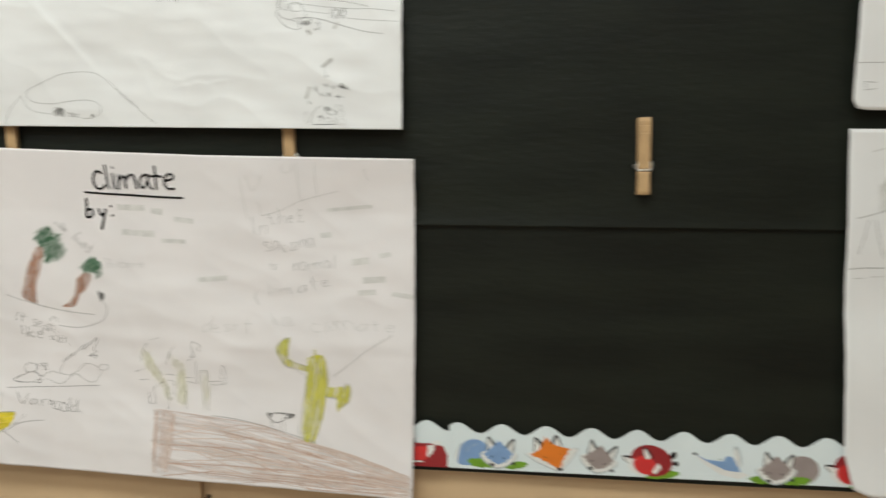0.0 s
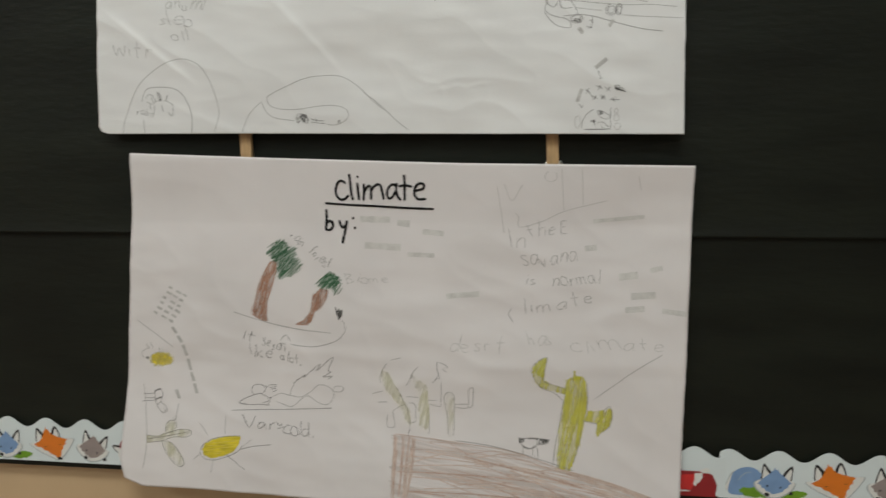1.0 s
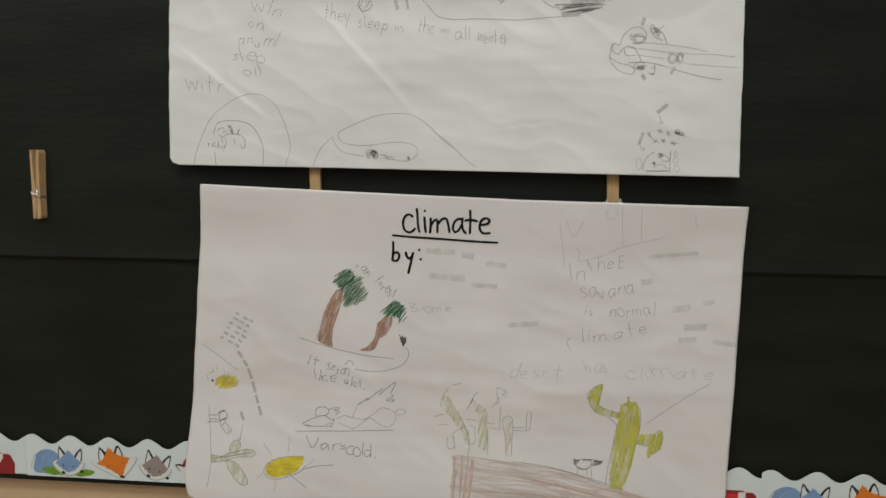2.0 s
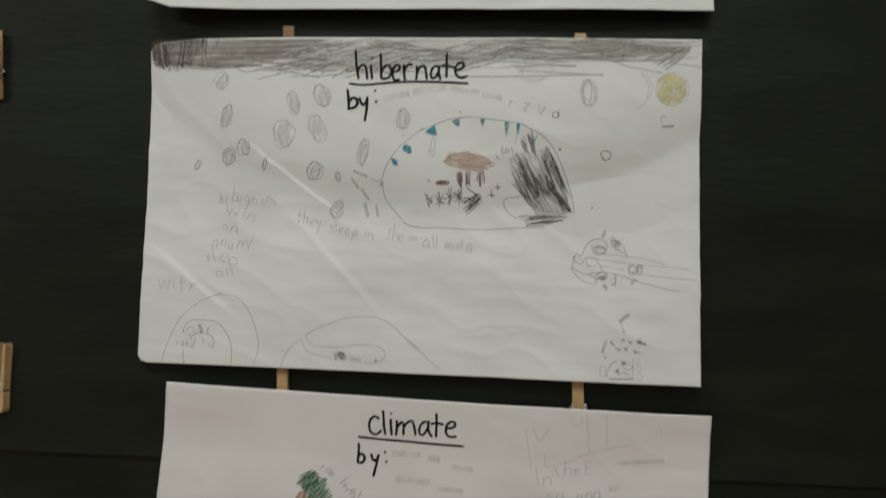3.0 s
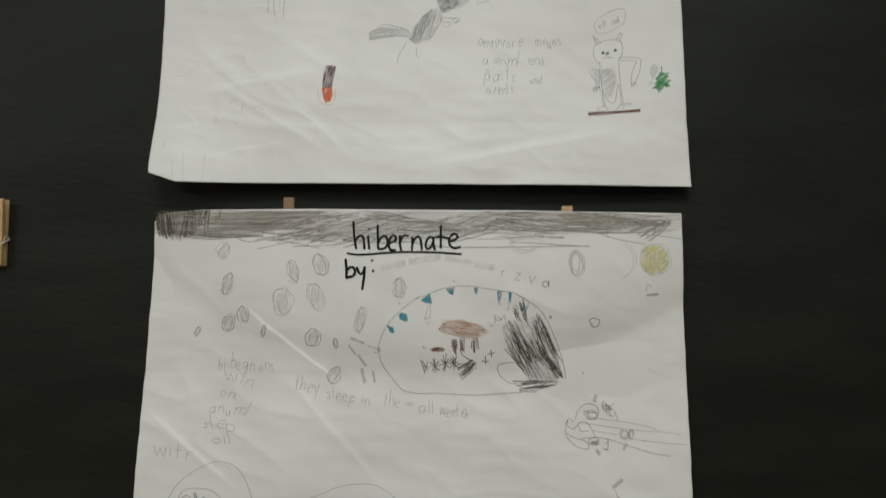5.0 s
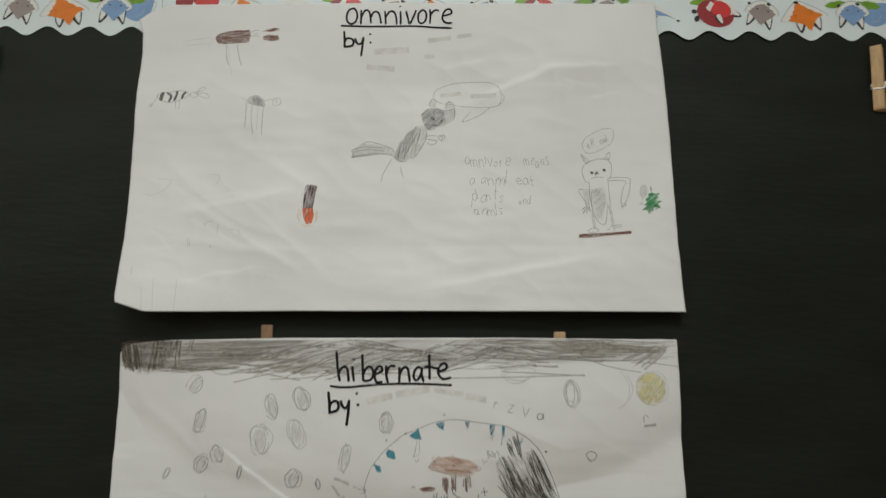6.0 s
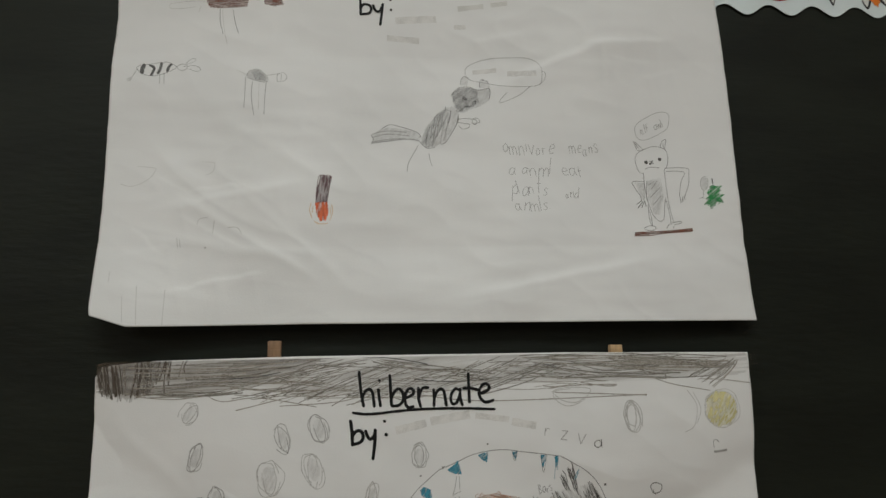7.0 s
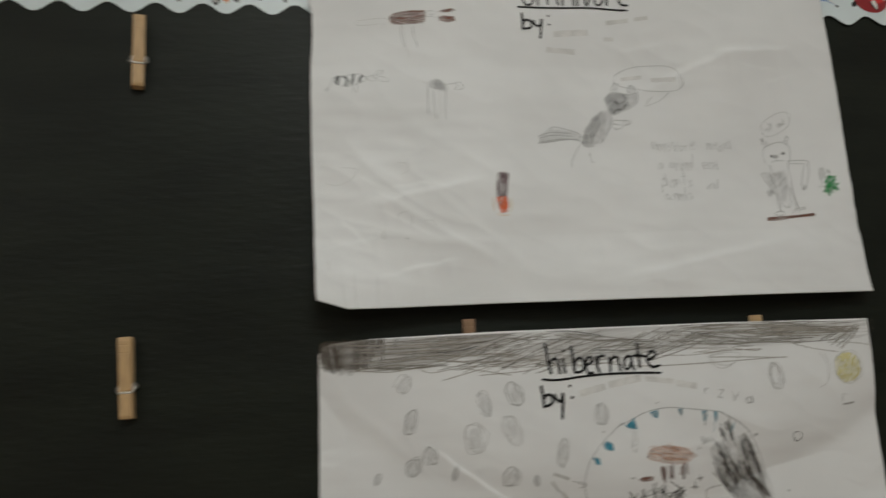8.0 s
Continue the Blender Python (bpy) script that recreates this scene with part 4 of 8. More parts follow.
# ---- the climate poster
k = Sketch(climate, "title", "black marker heading")
k.pen(MARKER, 2.5).line((-83.1, -48.2), (-56.9, -49.8), (-25.4, -51.3), (7.8, -53.2), (36.2, -54.1))
k.piece("letter")
k.pen(MARKER, 2.8).line((-60.4, -25.9), (-63.3, -23.8), (-66.7, -24.2), (-69.7, -27.9), (-71.2, -33.5), (-70.5, -39), (-68.1, -42.8), (-63.9, -44.4), (-60.1, -42.7), (-57.4, -39.8))
k.piece("letter")
k.line((-55.3, -17.1), (-54.5, -26.3), (-54, -35.5), (-52.5, -43.5))
k.piece("letter")
k.line((-46.6, -26.7), (-46.2, -34.5), (-45.3, -43.5))
k.dot(*(-46, -19.3), 1.3)
k.piece("letter")
k.line((-39.5, -27.9), (-39.5, -36.5), (-40.3, -43.9)).line((-39.5, -36.5), (-36.7, -31.6), (-33.7, -29.1), (-32, -30.8), (-31.8, -36.5), (-31.9, -43.1)).line((-31.7, -34.9), (-28.3, -30), (-24.1, -27.5), (-21.2, -28.7), (-19.6, -34.4), (-18.1, -43))
k.piece("letter")
k.line((-3.8, -29.1), (-7.1, -27.5), (-11.2, -29.9), (-13.8, -34.8), (-13.9, -40.2), (-11.5, -43), (-7.7, -40.6), (-4.3, -34.4)).line((-3.3, -27.1), (-3.9, -34.4), (-2.7, -40.1), (0.1, -43.8))
k.piece("letter")
k.line((5.2, -18.2), (5.5, -28.3), (5.1, -43.8)).line((-0.1, -29.5), (6.1, -28.7), (12.7, -29.9))
k.piece("letter")
k.line((17.1, -34.4), (21.7, -33.6), (25.8, -32), (26.6, -28.7), (24.2, -26.7), (20.5, -27.1), (17.2, -30.7), (15.9, -36.4), (17.1, -40.9), (20.7, -43.8), (27.3, -43.3))
k.piece("letter")
k.pen(MARKER, 3.0).line((-83, -56.1), (-83, -65.8), (-84, -77.1)).line((-83.2, -70.4), (-80.1, -67.8), (-76.8, -69.1), (-76.1, -73.3), (-78.8, -77.5), (-83.1, -77.6))
k.piece("letter")
k.line((-68.2, -68.2), (-67.5, -71.5), (-65.1, -74.9), (-61.6, -72.3), (-60.1, -68.5)).line((-60.1, -68.5), (-62.2, -78.2), (-65.3, -91.4))
k.piece("colon")
k.dot(*(-52.8, -64.5), 1.5)
k.dot(*(-51, -75.4), 1.5)
k.done()
k = Sketch(climate, "name_bar", "faint pencil bar", "name_bar")
k.pen(BAR, 0.6).bar((-45.2, -65.5), (-11.8, -66), 6.8).bar((-3.7, -69), (10, -70.8), 6.8).bar((24.1, -78.8), (47, -81.1), 6.18)
k.bar((-40.6, -94.4), (-0.1, -96.5), 7.42)
k.pen(BAR).bar((7.3, -104), (36.7, -104.9), 4.94)
k.done()
k = Sketch(climate, "tree_drawing", "two crayon trees with green tops and brown trunks")
k.pen(SOFT, 0.6).line((-195.4, -172.7), (-182, -177.2), (-162, -182.7), (-139.7, -188.2), (-115.4, -191.9), (-82.3, -194.6))
k.line((-67.9, -179.7), (-64.7, -186.1), (-67, -194.8), (-73.7, -202.2), (-87, -207.8), (-102.5, -211.2), (-118, -210.6), (-129.1, -209.2)).line((-141.1, -204.7), (-139, -201.4), (-134.4, -198.6), (-130.2, -205.5))
k.piece("trunk", "brown crayon trunk")
k.pen(BARK_RUB, 0.7)
k.fill([(-149.7, -113.5), (-142.4, -113.8), (-144.3, -128.6), (-149.7, -146), (-155.1, -161.3), (-156.9, -176.6), (-155.7, -182.1), (-161.9, -181.6), (-171.9, -177), (-173.7, -170.4), (-170.7, -161.6), (-165.6, -141.9), (-158, -126.6)], 72, 1.2, 0.8)
k.pen(BARK, 0.7)
k.hatch([(-149.7, -113.5), (-142.4, -113.8), (-144.3, -128.6), (-149.7, -146), (-155.1, -161.3), (-156.9, -176.6), (-155.7, -182.1), (-161.9, -181.6), (-171.9, -177), (-173.7, -170.4), (-170.7, -161.6), (-165.6, -141.9), (-158, -126.6)], 74, 3.4, slack=0.6)
k.line((-149.9, -113.9), (-158, -126.6), (-165.6, -141.9), (-170.7, -161.6), (-174.7, -173.8), (-161.9, -181.6), (-155.7, -182.1)).line((-142.9, -114.5), (-144.8, -128.6), (-150.2, -146), (-155.5, -161.3), (-157.3, -176.6)).line((-158.4, -139.6), (-162.3, -157.1), (-161.9, -178.9)).line((-161.2, -157.1), (-160.5, -170.1), (-159.7, -181.1))
k.hatch([(-161.3, -161.4), (-156.4, -161.3), (-156.9, -176.6), (-155.7, -182.1), (-161.9, -181.1), (-168.6, -178.2)], 60, 1.6, slack=0.6)
k.piece("trunk", "brown crayon trunk")
k.pen(BARK_RUB, 0.7)
k.fill([(-92.4, -143.8), (-83.7, -145.7), (-85, -155.4), (-92.8, -166.3), (-99.5, -170.8), (-103, -180.7), (-108.6, -185.8), (-122.3, -185.5), (-112.9, -180.3), (-104.9, -168.8), (-101.3, -151.5)], 58, 1.2, 0.8)
k.pen(BARK, 0.7)
k.hatch([(-92.4, -143.8), (-83.7, -145.7), (-85, -155.4), (-92.8, -166.3), (-99.5, -170.8), (-103, -180.7), (-108.6, -185.8), (-122.3, -185.5), (-112.9, -180.3), (-104.9, -168.8), (-101.3, -151.5)], 58, 2.6, slack=0.6)
k.line((-92.4, -143.8), (-98, -153.5), (-103.8, -168.8), (-112.5, -180.3), (-122.3, -185.5), (-108.6, -185.8)).line((-101.3, -150.4), (-100.3, -157.9), (-103.8, -168.8))
k.piece("leaf_crown", "dark green scribbled leaf crown")
k.pen(LEAF_RUB, 0.7)
k.fill([(-150.1, -102.6), (-145.2, -94.4), (-135.2, -91.7), (-130, -97), (-133.8, -105.7), (-146.1, -109.1)], 45, 1.4, 2.2)
k.fill([(-144.1, -112.3), (-125.8, -99.1), (-121, -100.1), (-121.9, -108.8), (-135.5, -115.5), (-140, -117.7)], 42, 1.4, 2.2)
k.fill([(-140.6, -121), (-123.1, -109.9), (-115.9, -118.4), (-127.1, -129.3), (-139.4, -132.4)], 48, 1.4, 2.2)
k.pen(LEAF, 1.05)
k.hatch([(-153.7, -103.5), (-149.7, -95.1), (-141.6, -89.6), (-134, -90), (-128.8, -94.8), (-132.2, -104.6), (-146.2, -110.8), (-151.5, -107)], 38, 2.0, slack=2.2)
k.pen(LEAF, 0.9)
k.hatch([(-147.4, -111.7), (-135.8, -102.5), (-125.6, -97), (-119.5, -96.9), (-120.5, -106.6), (-135.5, -115.9), (-141.8, -117.7)], 33, 2.2, slack=2.5)
k.hatch([(-141.9, -119.9), (-129.7, -111), (-118, -109.8), (-112.5, -117.7), (-116, -123.8), (-127.2, -130.9), (-139.4, -134.5), (-143.5, -129.6)], 46, 2.1, slack=2.8)
k.hatch([(-147.4, -94), (-134, -90.4), (-129, -98.1), (-128.4, -106.7), (-120, -113.1), (-127.1, -128.3), (-138.3, -132.8), (-140.4, -117.7), (-147.1, -106.9)], 58, 4.5, slack=2.0)
k.piece("leaf_crown", "dark green scribbled leaf crown")
k.pen(LEAF_RUB, 0.7)
k.fill([(-94.4, -137.4), (-86.7, -128.7), (-79, -127), (-70.5, -132), (-72.7, -138), (-81.5, -142), (-89.7, -141.6)], 45, 1.4, 2)
k.pen(LEAF, 1.0)
k.hatch([(-96.2, -138), (-89.5, -128.1), (-81.2, -124.9), (-72.2, -129.9), (-68.7, -132.8), (-70.5, -138), (-79.3, -143.5), (-90.6, -143.1)], 48, 1.9, slack=2.2)
k.hatch([(-79.3, -142), (-70.5, -137.6), (-65.8, -137.5), (-69.6, -147.6), (-75.5, -152.6)], 58, 2.4, slack=2.5)
k.hatch([(-92.2, -136.2), (-81.2, -126.4), (-71.5, -131.6), (-72.7, -138), (-85.8, -142.1)], 25, 3.6, slack=2)
k.piece("small_animal", "black scribbled little animal")
k.pen(DARK, 1.0).line((-75.7, -164.6), (-73.3, -174), (-71.8, -166.3), (-70.7, -177.9), (-69.7, -167.9), (-68.5, -174.3), (-67.9, -167.5)).line((-74.5, -168.1), (-71, -170.1), (-68.4, -169)).line((-73.2, -169.1), (-71.6, -179.2))
k.hatch([(-74.5, -168.1), (-68.4, -167.5), (-69.3, -174.4), (-71.6, -179.2), (-73.2, -173.4)], 60, 1.2)
k.done()
k = Sketch(climate, "forest_note", "pencil handwriting", "pencil_word")
k.pen(SOFT, 0.55).text("rain", (-126.8, -86.2), 11.7, -40, 18.5, 0.2)
k.text("forest", (-106.2, -104), 11.7, -38, 29, 0.2)
k.pen(FAINT, 0.55).text("Biome", (-61.7, -136.7), 11.1, 0, 47, 0.2)
k.pen(MID, 0.55).text("It", (-187.7, -205.6), 12.4, -12, 12.4, 0.2).text("seson", (-164.2, -211.6), 14.8, -14, 27.2, 0.2)
k.text("like", (-178.2, -223.9), 14.2, -8, 24.7, 0.15).text("alot,", (-142.4, -228.8), 12.4, -8, 24.7, 0.15)
k.done()
k = Sketch(climate, "storm_drawing", "pencil bird flying beside lightning over a line")
k.pen(MID, 0.62).line((-193.6, -279.2), (-185.4, -274.4), (-169.2, -268.5), (-161.3, -271.2), (-158.4, -273.3), (-154.5, -272), (-157.6, -275.7), (-155.9, -277.7), (-159.3, -280.1), (-157.8, -281.6), (-167.3, -281.1), (-178.8, -282), (-192.5, -280.8), (-193.6, -279.2)).line((-178.6, -264), (-175.7, -259.3), (-167.7, -257.7), (-161.7, -261), (-163.5, -266.7), (-169.2, -268.5), (-176.1, -269.5), (-178.7, -265.1)).line((-161, -261), (-156.4, -258.1), (-148.9, -257.4), (-150.3, -259.7), (-156.5, -260.8)).line((-154.3, -263), (-149.7, -261.5), (-148.6, -263.9), (-153.2, -265.7)).line((-194.2, -278.6), (-191.3, -281.4), (-183.3, -282.2)).line((-165, -279.2), (-158.1, -276.7))
k.piece("lightning", "zigzag pencil lightning")
k.line((-127.7, -255.2), (-122.4, -249.5), (-123.5, -251.7), (-113.3, -243.6), (-115.6, -247.6), (-96.3, -231.4), (-99.8, -239), (-89.6, -229.8), (-80.2, -223.1), (-86.5, -238.1), (-82.8, -239.7), (-92.2, -246.1), (-82.2, -244.6), (-86.7, -248.7))
k.piece("wave", "thin wavy pencil line")
k.pen(PENCIL, 0.6).line((-152.2, -270.8), (-142, -267), (-133, -268.9), (-130.6, -262.1), (-127.1, -257)).line((-133, -268.9), (-119.6, -270.6), (-108.2, -264.5), (-99.1, -256.3), (-90.2, -256), (-81.5, -261.2), (-80.5, -268.9), (-86.3, -277), (-93, -278.4), (-101.8, -274.3), (-110.6, -269.1), (-118.5, -272.8), (-126.6, -279.9), (-133.4, -281.9), (-149, -276.3)).line((-81.4, -260.1), (-78, -256.6), (-71.4, -256.3), (-68.6, -259.1), (-72.7, -263), (-79.3, -262.6))
k.piece("ground_line")
k.pen(SOFT, 0.7).line((-202.8, -289.4), (-155.9, -286.3), (-120.7, -284.5), (-82.6, -282.1))
k.piece("letter", "pencil letter")
k.pen(MID, 0.7).line((-189.4, -293.4), (-185.4, -301.7), (-181.2, -307.8), (-176.9, -302), (-173.8, -294.8))
k.piece("letter")
k.line((-162.7, -302.4), (-167.6, -301.6), (-170.5, -305.2), (-169.2, -308.7), (-164.2, -306.3), (-162, -302.1)).line((-162, -302.1), (-161.4, -309))
k.piece("letter")
k.line((-155.6, -301.8), (-156.4, -309.5)).line((-155.7, -304.6), (-152.1, -301.6), (-149.2, -301.5))
k.piece("letter")
k.line((-147.8, -300.7), (-144.4, -304.7), (-141.5, -301.1)).line((-146.5, -307.6), (-140.2, -306), (-142.2, -303.3))
k.piece("letter")
k.line((-131, -304.1), (-135.2, -303.6), (-139.5, -308), (-138.9, -312.2), (-132.6, -313.3), (-129.7, -311.7))
k.piece("letter")
k.oval((-126.9, -310.2), 4.4, 5.6, 10, 1.1)
k.piece("letter")
k.line((-119, -298), (-119.9, -309.2), (-120.7, -314.8))
k.piece("letter")
k.line((-111.5, -308.1), (-115.7, -307.6), (-117.9, -312.6), (-114.4, -315.9), (-110.9, -312.2)).line((-110, -299.7), (-110.1, -308.7), (-109.9, -316.4)).line((-104.6, -314), (-105.4, -317.5))
k.done()
k = Sketch(climate, "sun_drawing", "yellow crayon sun with pencil rays")
k.pen(SUN_RUB, 0.7)
k.fill([(-238.5, -336.3), (-234.7, -329.1), (-223.8, -323.7), (-208.3, -319.5), (-192.2, -319.1), (-193.8, -327.3), (-200.4, -336.8), (-212.4, -343), (-227.9, -346.5), (-236.5, -343.3)], 8, 1.1, 1.2)
k.pen(SUN, 0.8)
k.hatch([(-235.5, -332), (-223.8, -324.4), (-208.3, -320.2), (-192.2, -319.5), (-196, -330.2), (-203.3, -336.9), (-221.4, -342), (-233.9, -340.7)], 8, 3.0, slack=1.2)
k.piece("outline")
k.pen(MID, 0.6).line((-238.4, -331.4), (-241.4, -340), (-235.9, -346.8), (-225.1, -348.5), (-210.6, -344.3), (-196.1, -337.3), (-190.3, -330.6)).line((-238.4, -331.4), (-228.2, -324.6), (-213.7, -320.5), (-192.2, -318.4))
k.piece("ray")
k.pen(PENCIL, 0.55).line((-209.5, -295.7), (-211.5, -316.9))
k.piece("ray")
k.line((-242.1, -305.1), (-231.6, -319.8))
k.piece("ray")
k.line((-190.7, -332.1), (-178, -321.6))
k.piece("ray")
k.pen(MID, 0.6).line((-192.5, -334.3), (-176.3, -330), (-154.6, -327.2))
k.piece("ray")
k.line((-211.3, -340.1), (-200, -348.7), (-188, -358))
k.piece("ray")
k.pen(PENCIL, 0.55).line((-225.8, -347.8), (-229.1, -364.3))
k.piece("ray")
k.line((-242.2, -342.1), (-249.5, -348.7))
k.done()
k = Sketch(climate, "plant_drawing", "pencil plant with pale green leaves")
k.pen(PENCIL, 0.6).line((-311.4, -262.3), (-309.6, -285.2), (-306.9, -320), (-307.5, -337.3), (-311.5, -361.4)).line((-268.5, -283.8), (-269.9, -294.5), (-272.3, -303.4)).line((-274.4, -299.9), (-272.3, -303.7), (-270.1, -298.7))
k.piece("leaf", "pale green pencil-edged leaf")
k.pen(PLANT_RUB, 0.7)
k.fill([(-306.9, -322), (-294.3, -323.1), (-278.2, -317.2), (-263.9, -314.3), (-254.6, -315.4), (-253.9, -319.9), (-261.8, -322.3), (-278.3, -322.7), (-292.5, -328.6), (-306.8, -330.4)], 4, 1.2, 0.8)
k.pen(MID, 0.6).line((-306.9, -321.4), (-294.3, -323.1), (-285.4, -319.4), (-274.6, -316.4), (-263.8, -313.6), (-253.8, -315), (-252.8, -319.9), (-260.4, -323), (-274.7, -323.4), (-289, -328.2), (-306.8, -330.7)).line((-305, -326.2), (-285.4, -322.9), (-263.9, -318.2), (-256, -317.9))
k.piece("leaf", "pale green pencil-edged leaf")
k.pen(PLANT_RUB, 0.7)
k.fill([(-288.3, -328.5), (-277.6, -330.4), (-266.1, -343.5), (-262.5, -354.1), (-265.4, -357.4), (-271.7, -355.3), (-281.4, -343.8)], -55, 1.2, 0.8)
k.pen(MID, 0.6)
k.loop((-289, -328.2), (-276.6, -330.4), (-266.1, -343.5), (-261.4, -353.3), (-264.7, -358), (-271.7, -356.1), (-282.1, -344.6))
k.piece("leaf", "pale green pencil-edged leaf")
k.pen(PLANT_RUB, 0.7)
k.fill([(-282.5, -317.3), (-282.8, -309.6), (-277.4, -304.6), (-271.6, -307.2), (-273.2, -313.5), (-279.6, -317.9)], 60, 1.2, 0.8)
k.pen(MID, 0.6)
k.loop((-283.6, -318.7), (-283.5, -309.6), (-277.4, -303.5), (-270.9, -306.8), (-272.8, -313.9), (-279.7, -318.6))
k.done()
k = Sketch(climate, "small_sun_drawing", "small yellow crayon sun with pencil rays")
k.pen(SUN_RUB, 0.7)
k.fill([(-298.7, -226.5), (-291.3, -223.8), (-280.4, -224.9), (-275.2, -230.4), (-277.7, -236.1), (-286.5, -238.5), (-295.6, -238.1), (-300.1, -233.3)], 8, 1.1, 1.2)
k.pen(MOON_RUB, 0.7)
k.fill([(-300.5, -226.6), (-291.2, -222.8), (-278.6, -224.2), (-273.1, -230.3), (-276.3, -237.1), (-286.6, -239.9), (-296.4, -239.5), (-302, -233.7)], 30, 1.1, 2.5)
k.piece("ray")
k.pen(PENCIL, 0.5).line((-289.5, -216.8), (-288.4, -223.8))
k.piece("ray")
k.line((-279.8, -220), (-282.2, -224.3))
k.piece("ray")
k.line((-284.7, -215.9), (-285.1, -223))
k.piece("ray")
k.line((-305, -212.7), (-302.4, -220))
k.piece("ray")
k.line((-299.7, -210.8), (-297.6, -218.4))
k.piece("outline")
k.line((-301.6, -217.8), (-308.3, -220.9), (-311.5, -225.9), (-309.5, -230.1))
k.piece("dot")
k.pen(DARK, 0.8)
k.dot(*(-305.1, -230.3), 1.7)
k.done()
k = Sketch(climate, "note_bar", "pencil bar of a slanted note", "note_bar")
k.pen(NOTE, 0.6)
for n in range(6):
    for m in range(3):
        x, z = -273 + 8.1 * m - 3.9 * n + 2 * k.rnd.random(), -145 - 4.4 * m - 6.0 * n + 1.4 * k.rnd.random()
        long = 3.5 + 3.5 * k.rnd.random()
        k.bar((x, z), (x + long, z - 0.62 * long), 2.2 + 1.2 * k.rnd.random())
k.bar((-271.1, -191.8), (-265.9, -199.7), 3.6).bar((-264.6, -202.3), (-260.1, -210.3), 3.6).bar((-259.6, -212.9), (-256, -226.3), 3.6).bar((-255.5, -230.3), (-252.6, -243.7), 3.6).bar((-252, -246.4), (-249, -257.1), 3.6).bar((-248.4, -259.8), (-245.4, -271.2), 3.6).bar((-271, -267.3), (-267.3, -278), 3.6)
k.done()
k = Sketch(climate, "savanna_note", "faint pencil handwriting", "pencil_word")
k.pen(FAINT, 0.55).line((105.2, -29.8), (108.8, -53.9), (112.4, -79.5)).line((112.9, -27.5), (120.7, -44.8), (132, -27.5)).line((124.4, -58.7), (128, -62.3), (129.2, -73.2), (153.1, -67), (176.6, -56.1), (220.6, -44.7))
k.line((172.4, -12.3), (175.4, -54.9)).line((193.3, -12.3), (195.2, -48.9)).line((250.9, -19.6), (253.6, -33.6)).oval((161.4, -19.3), 6.18, 5.56, 0, 0.8)
k.pen(PENCIL, 0.55).text("In", (119.1, -95.4), 22.2, 4, 16.1, 0.1).text("the", (140.1, -84.1), 16.1, 6, 26, 0.2).text("E", (172.2, -80.3), 14.8, 4)
k.text("savana", (133.1, -116.2), 18.5, 6, 56.9, 0.2)
k.text("is", (135.7, -136.5), 13.6, 5, 11.1, 0.2).text("normal", (164.7, -136.6), 16.7, 6, 49.4, 0.2)
k.pen(BAR, 0.8).bar((233.9, -125.9), (253.2, -123.2), 7.42).bar((265.8, -118.2), (278.5, -115.6), 5.56).bar((197.9, -95.8), (210.3, -94.5), 6.18).bar((206.1, -66.8), (258, -61.8), 4.33)
k.pen(PENCIL, 0.55).text("limate", (134.7, -166.5), 17.9, 9, 75.4, 0.2).line((121.3, -161.9), (117.7, -168.1), (122.7, -177.8))
k.pen(BAR, 0.8).bar((246.7, -146.2), (272.3, -144.6), 7.42).bar((241.1, -160.9), (261, -159.3), 6.18).bar((279.7, -161.4), (305.2, -164.5), 5.56).bar((49.6, -149.7), (85.6, -146.6), 6.18)
k.done()
k = Sketch(climate, "desert_note", "pencil handwriting over the cactus drawing", "pencil_word")
k.pen(FAINT, 0.55).text("desrt", (52.2, -211), 18.5, 0, 58.1, 0.15).text("has", (140.5, -203.3), 17.3, 2, 24.7, 0.2).text("climate", (184.7, -207.2), 17.3, 2, 98.9, 0.25)
k.done()
k = Sketch(climate, "sand_drawing", "pinkish brown crayon ground")
k.pen(SAND_RUB).fill([(-10, -310), (60, -315), (120, -323), (180, -341), (240, -358), (298, -377), (299, -396), (180, -392), (80, -389), (-12, -386)], -8, 1.6, 5)
for i in range(150):
    s0 = 0.95 * k.rnd.random() ** 1.2
    s1 = min(1.0, s0 + 0.1 + 0.4 * k.rnd.random())
    depth, tip = k.rnd.random(), 0.16 * (k.rnd.random() - 0.5)
    pts = []
    for n in range(4):
        s = s0 + (s1 - s0) * n / 3
        hill, foot = -308 - 20 * s - 50 * s * s, -389 - 12 * s
        f = min(1, max(0, depth + tip * (n - 1.5)))
        pts.append((-8 + 308 * s, hill + (foot - hill) * f))
    k.pen(SAND if k.rnd.random() < 0.68 else SAND_DARK, 1.2 if k.rnd.random() < 0.5 else 0.6)
    k.ribbon(glide(pts, 2.5))
k.fan([(-11, -310), (14, -312)], [(-14, -388), (4, -384)], 16, [SAND, SAND, SAND_DARK], 0.6, 1.6, 1.0)
k.pen(SAND_DARK, 0.7).line((-9, -309), (60, -315), (120, -322), (180, -341), (240, -357), (300, -377)).line((-9, -309), (-12, -345), (-14, -388))
k.pen(SOFT, 0.5).line((60, -313), (100, -317), (150, -329), (190, -341))
k.done()
k = Sketch(climate, "cactus_drawing", "yellow-green crayon cactus with pencil outline")
k.pen(CACTUS_RUB, 0.7)
k.fill([(180, -241.9), (186.4, -236.6), (194.1, -235.4), (201.2, -240.3), (202.9, -257), (202.9, -273.4), (199.8, -290.1), (195.9, -311.5), (190, -330.5), (185.3, -342), (171.4, -337.1), (171.6, -322), (173.8, -298.4), (177.2, -269.7), (179.1, -253.1)], 80, 1.2, 1.5)
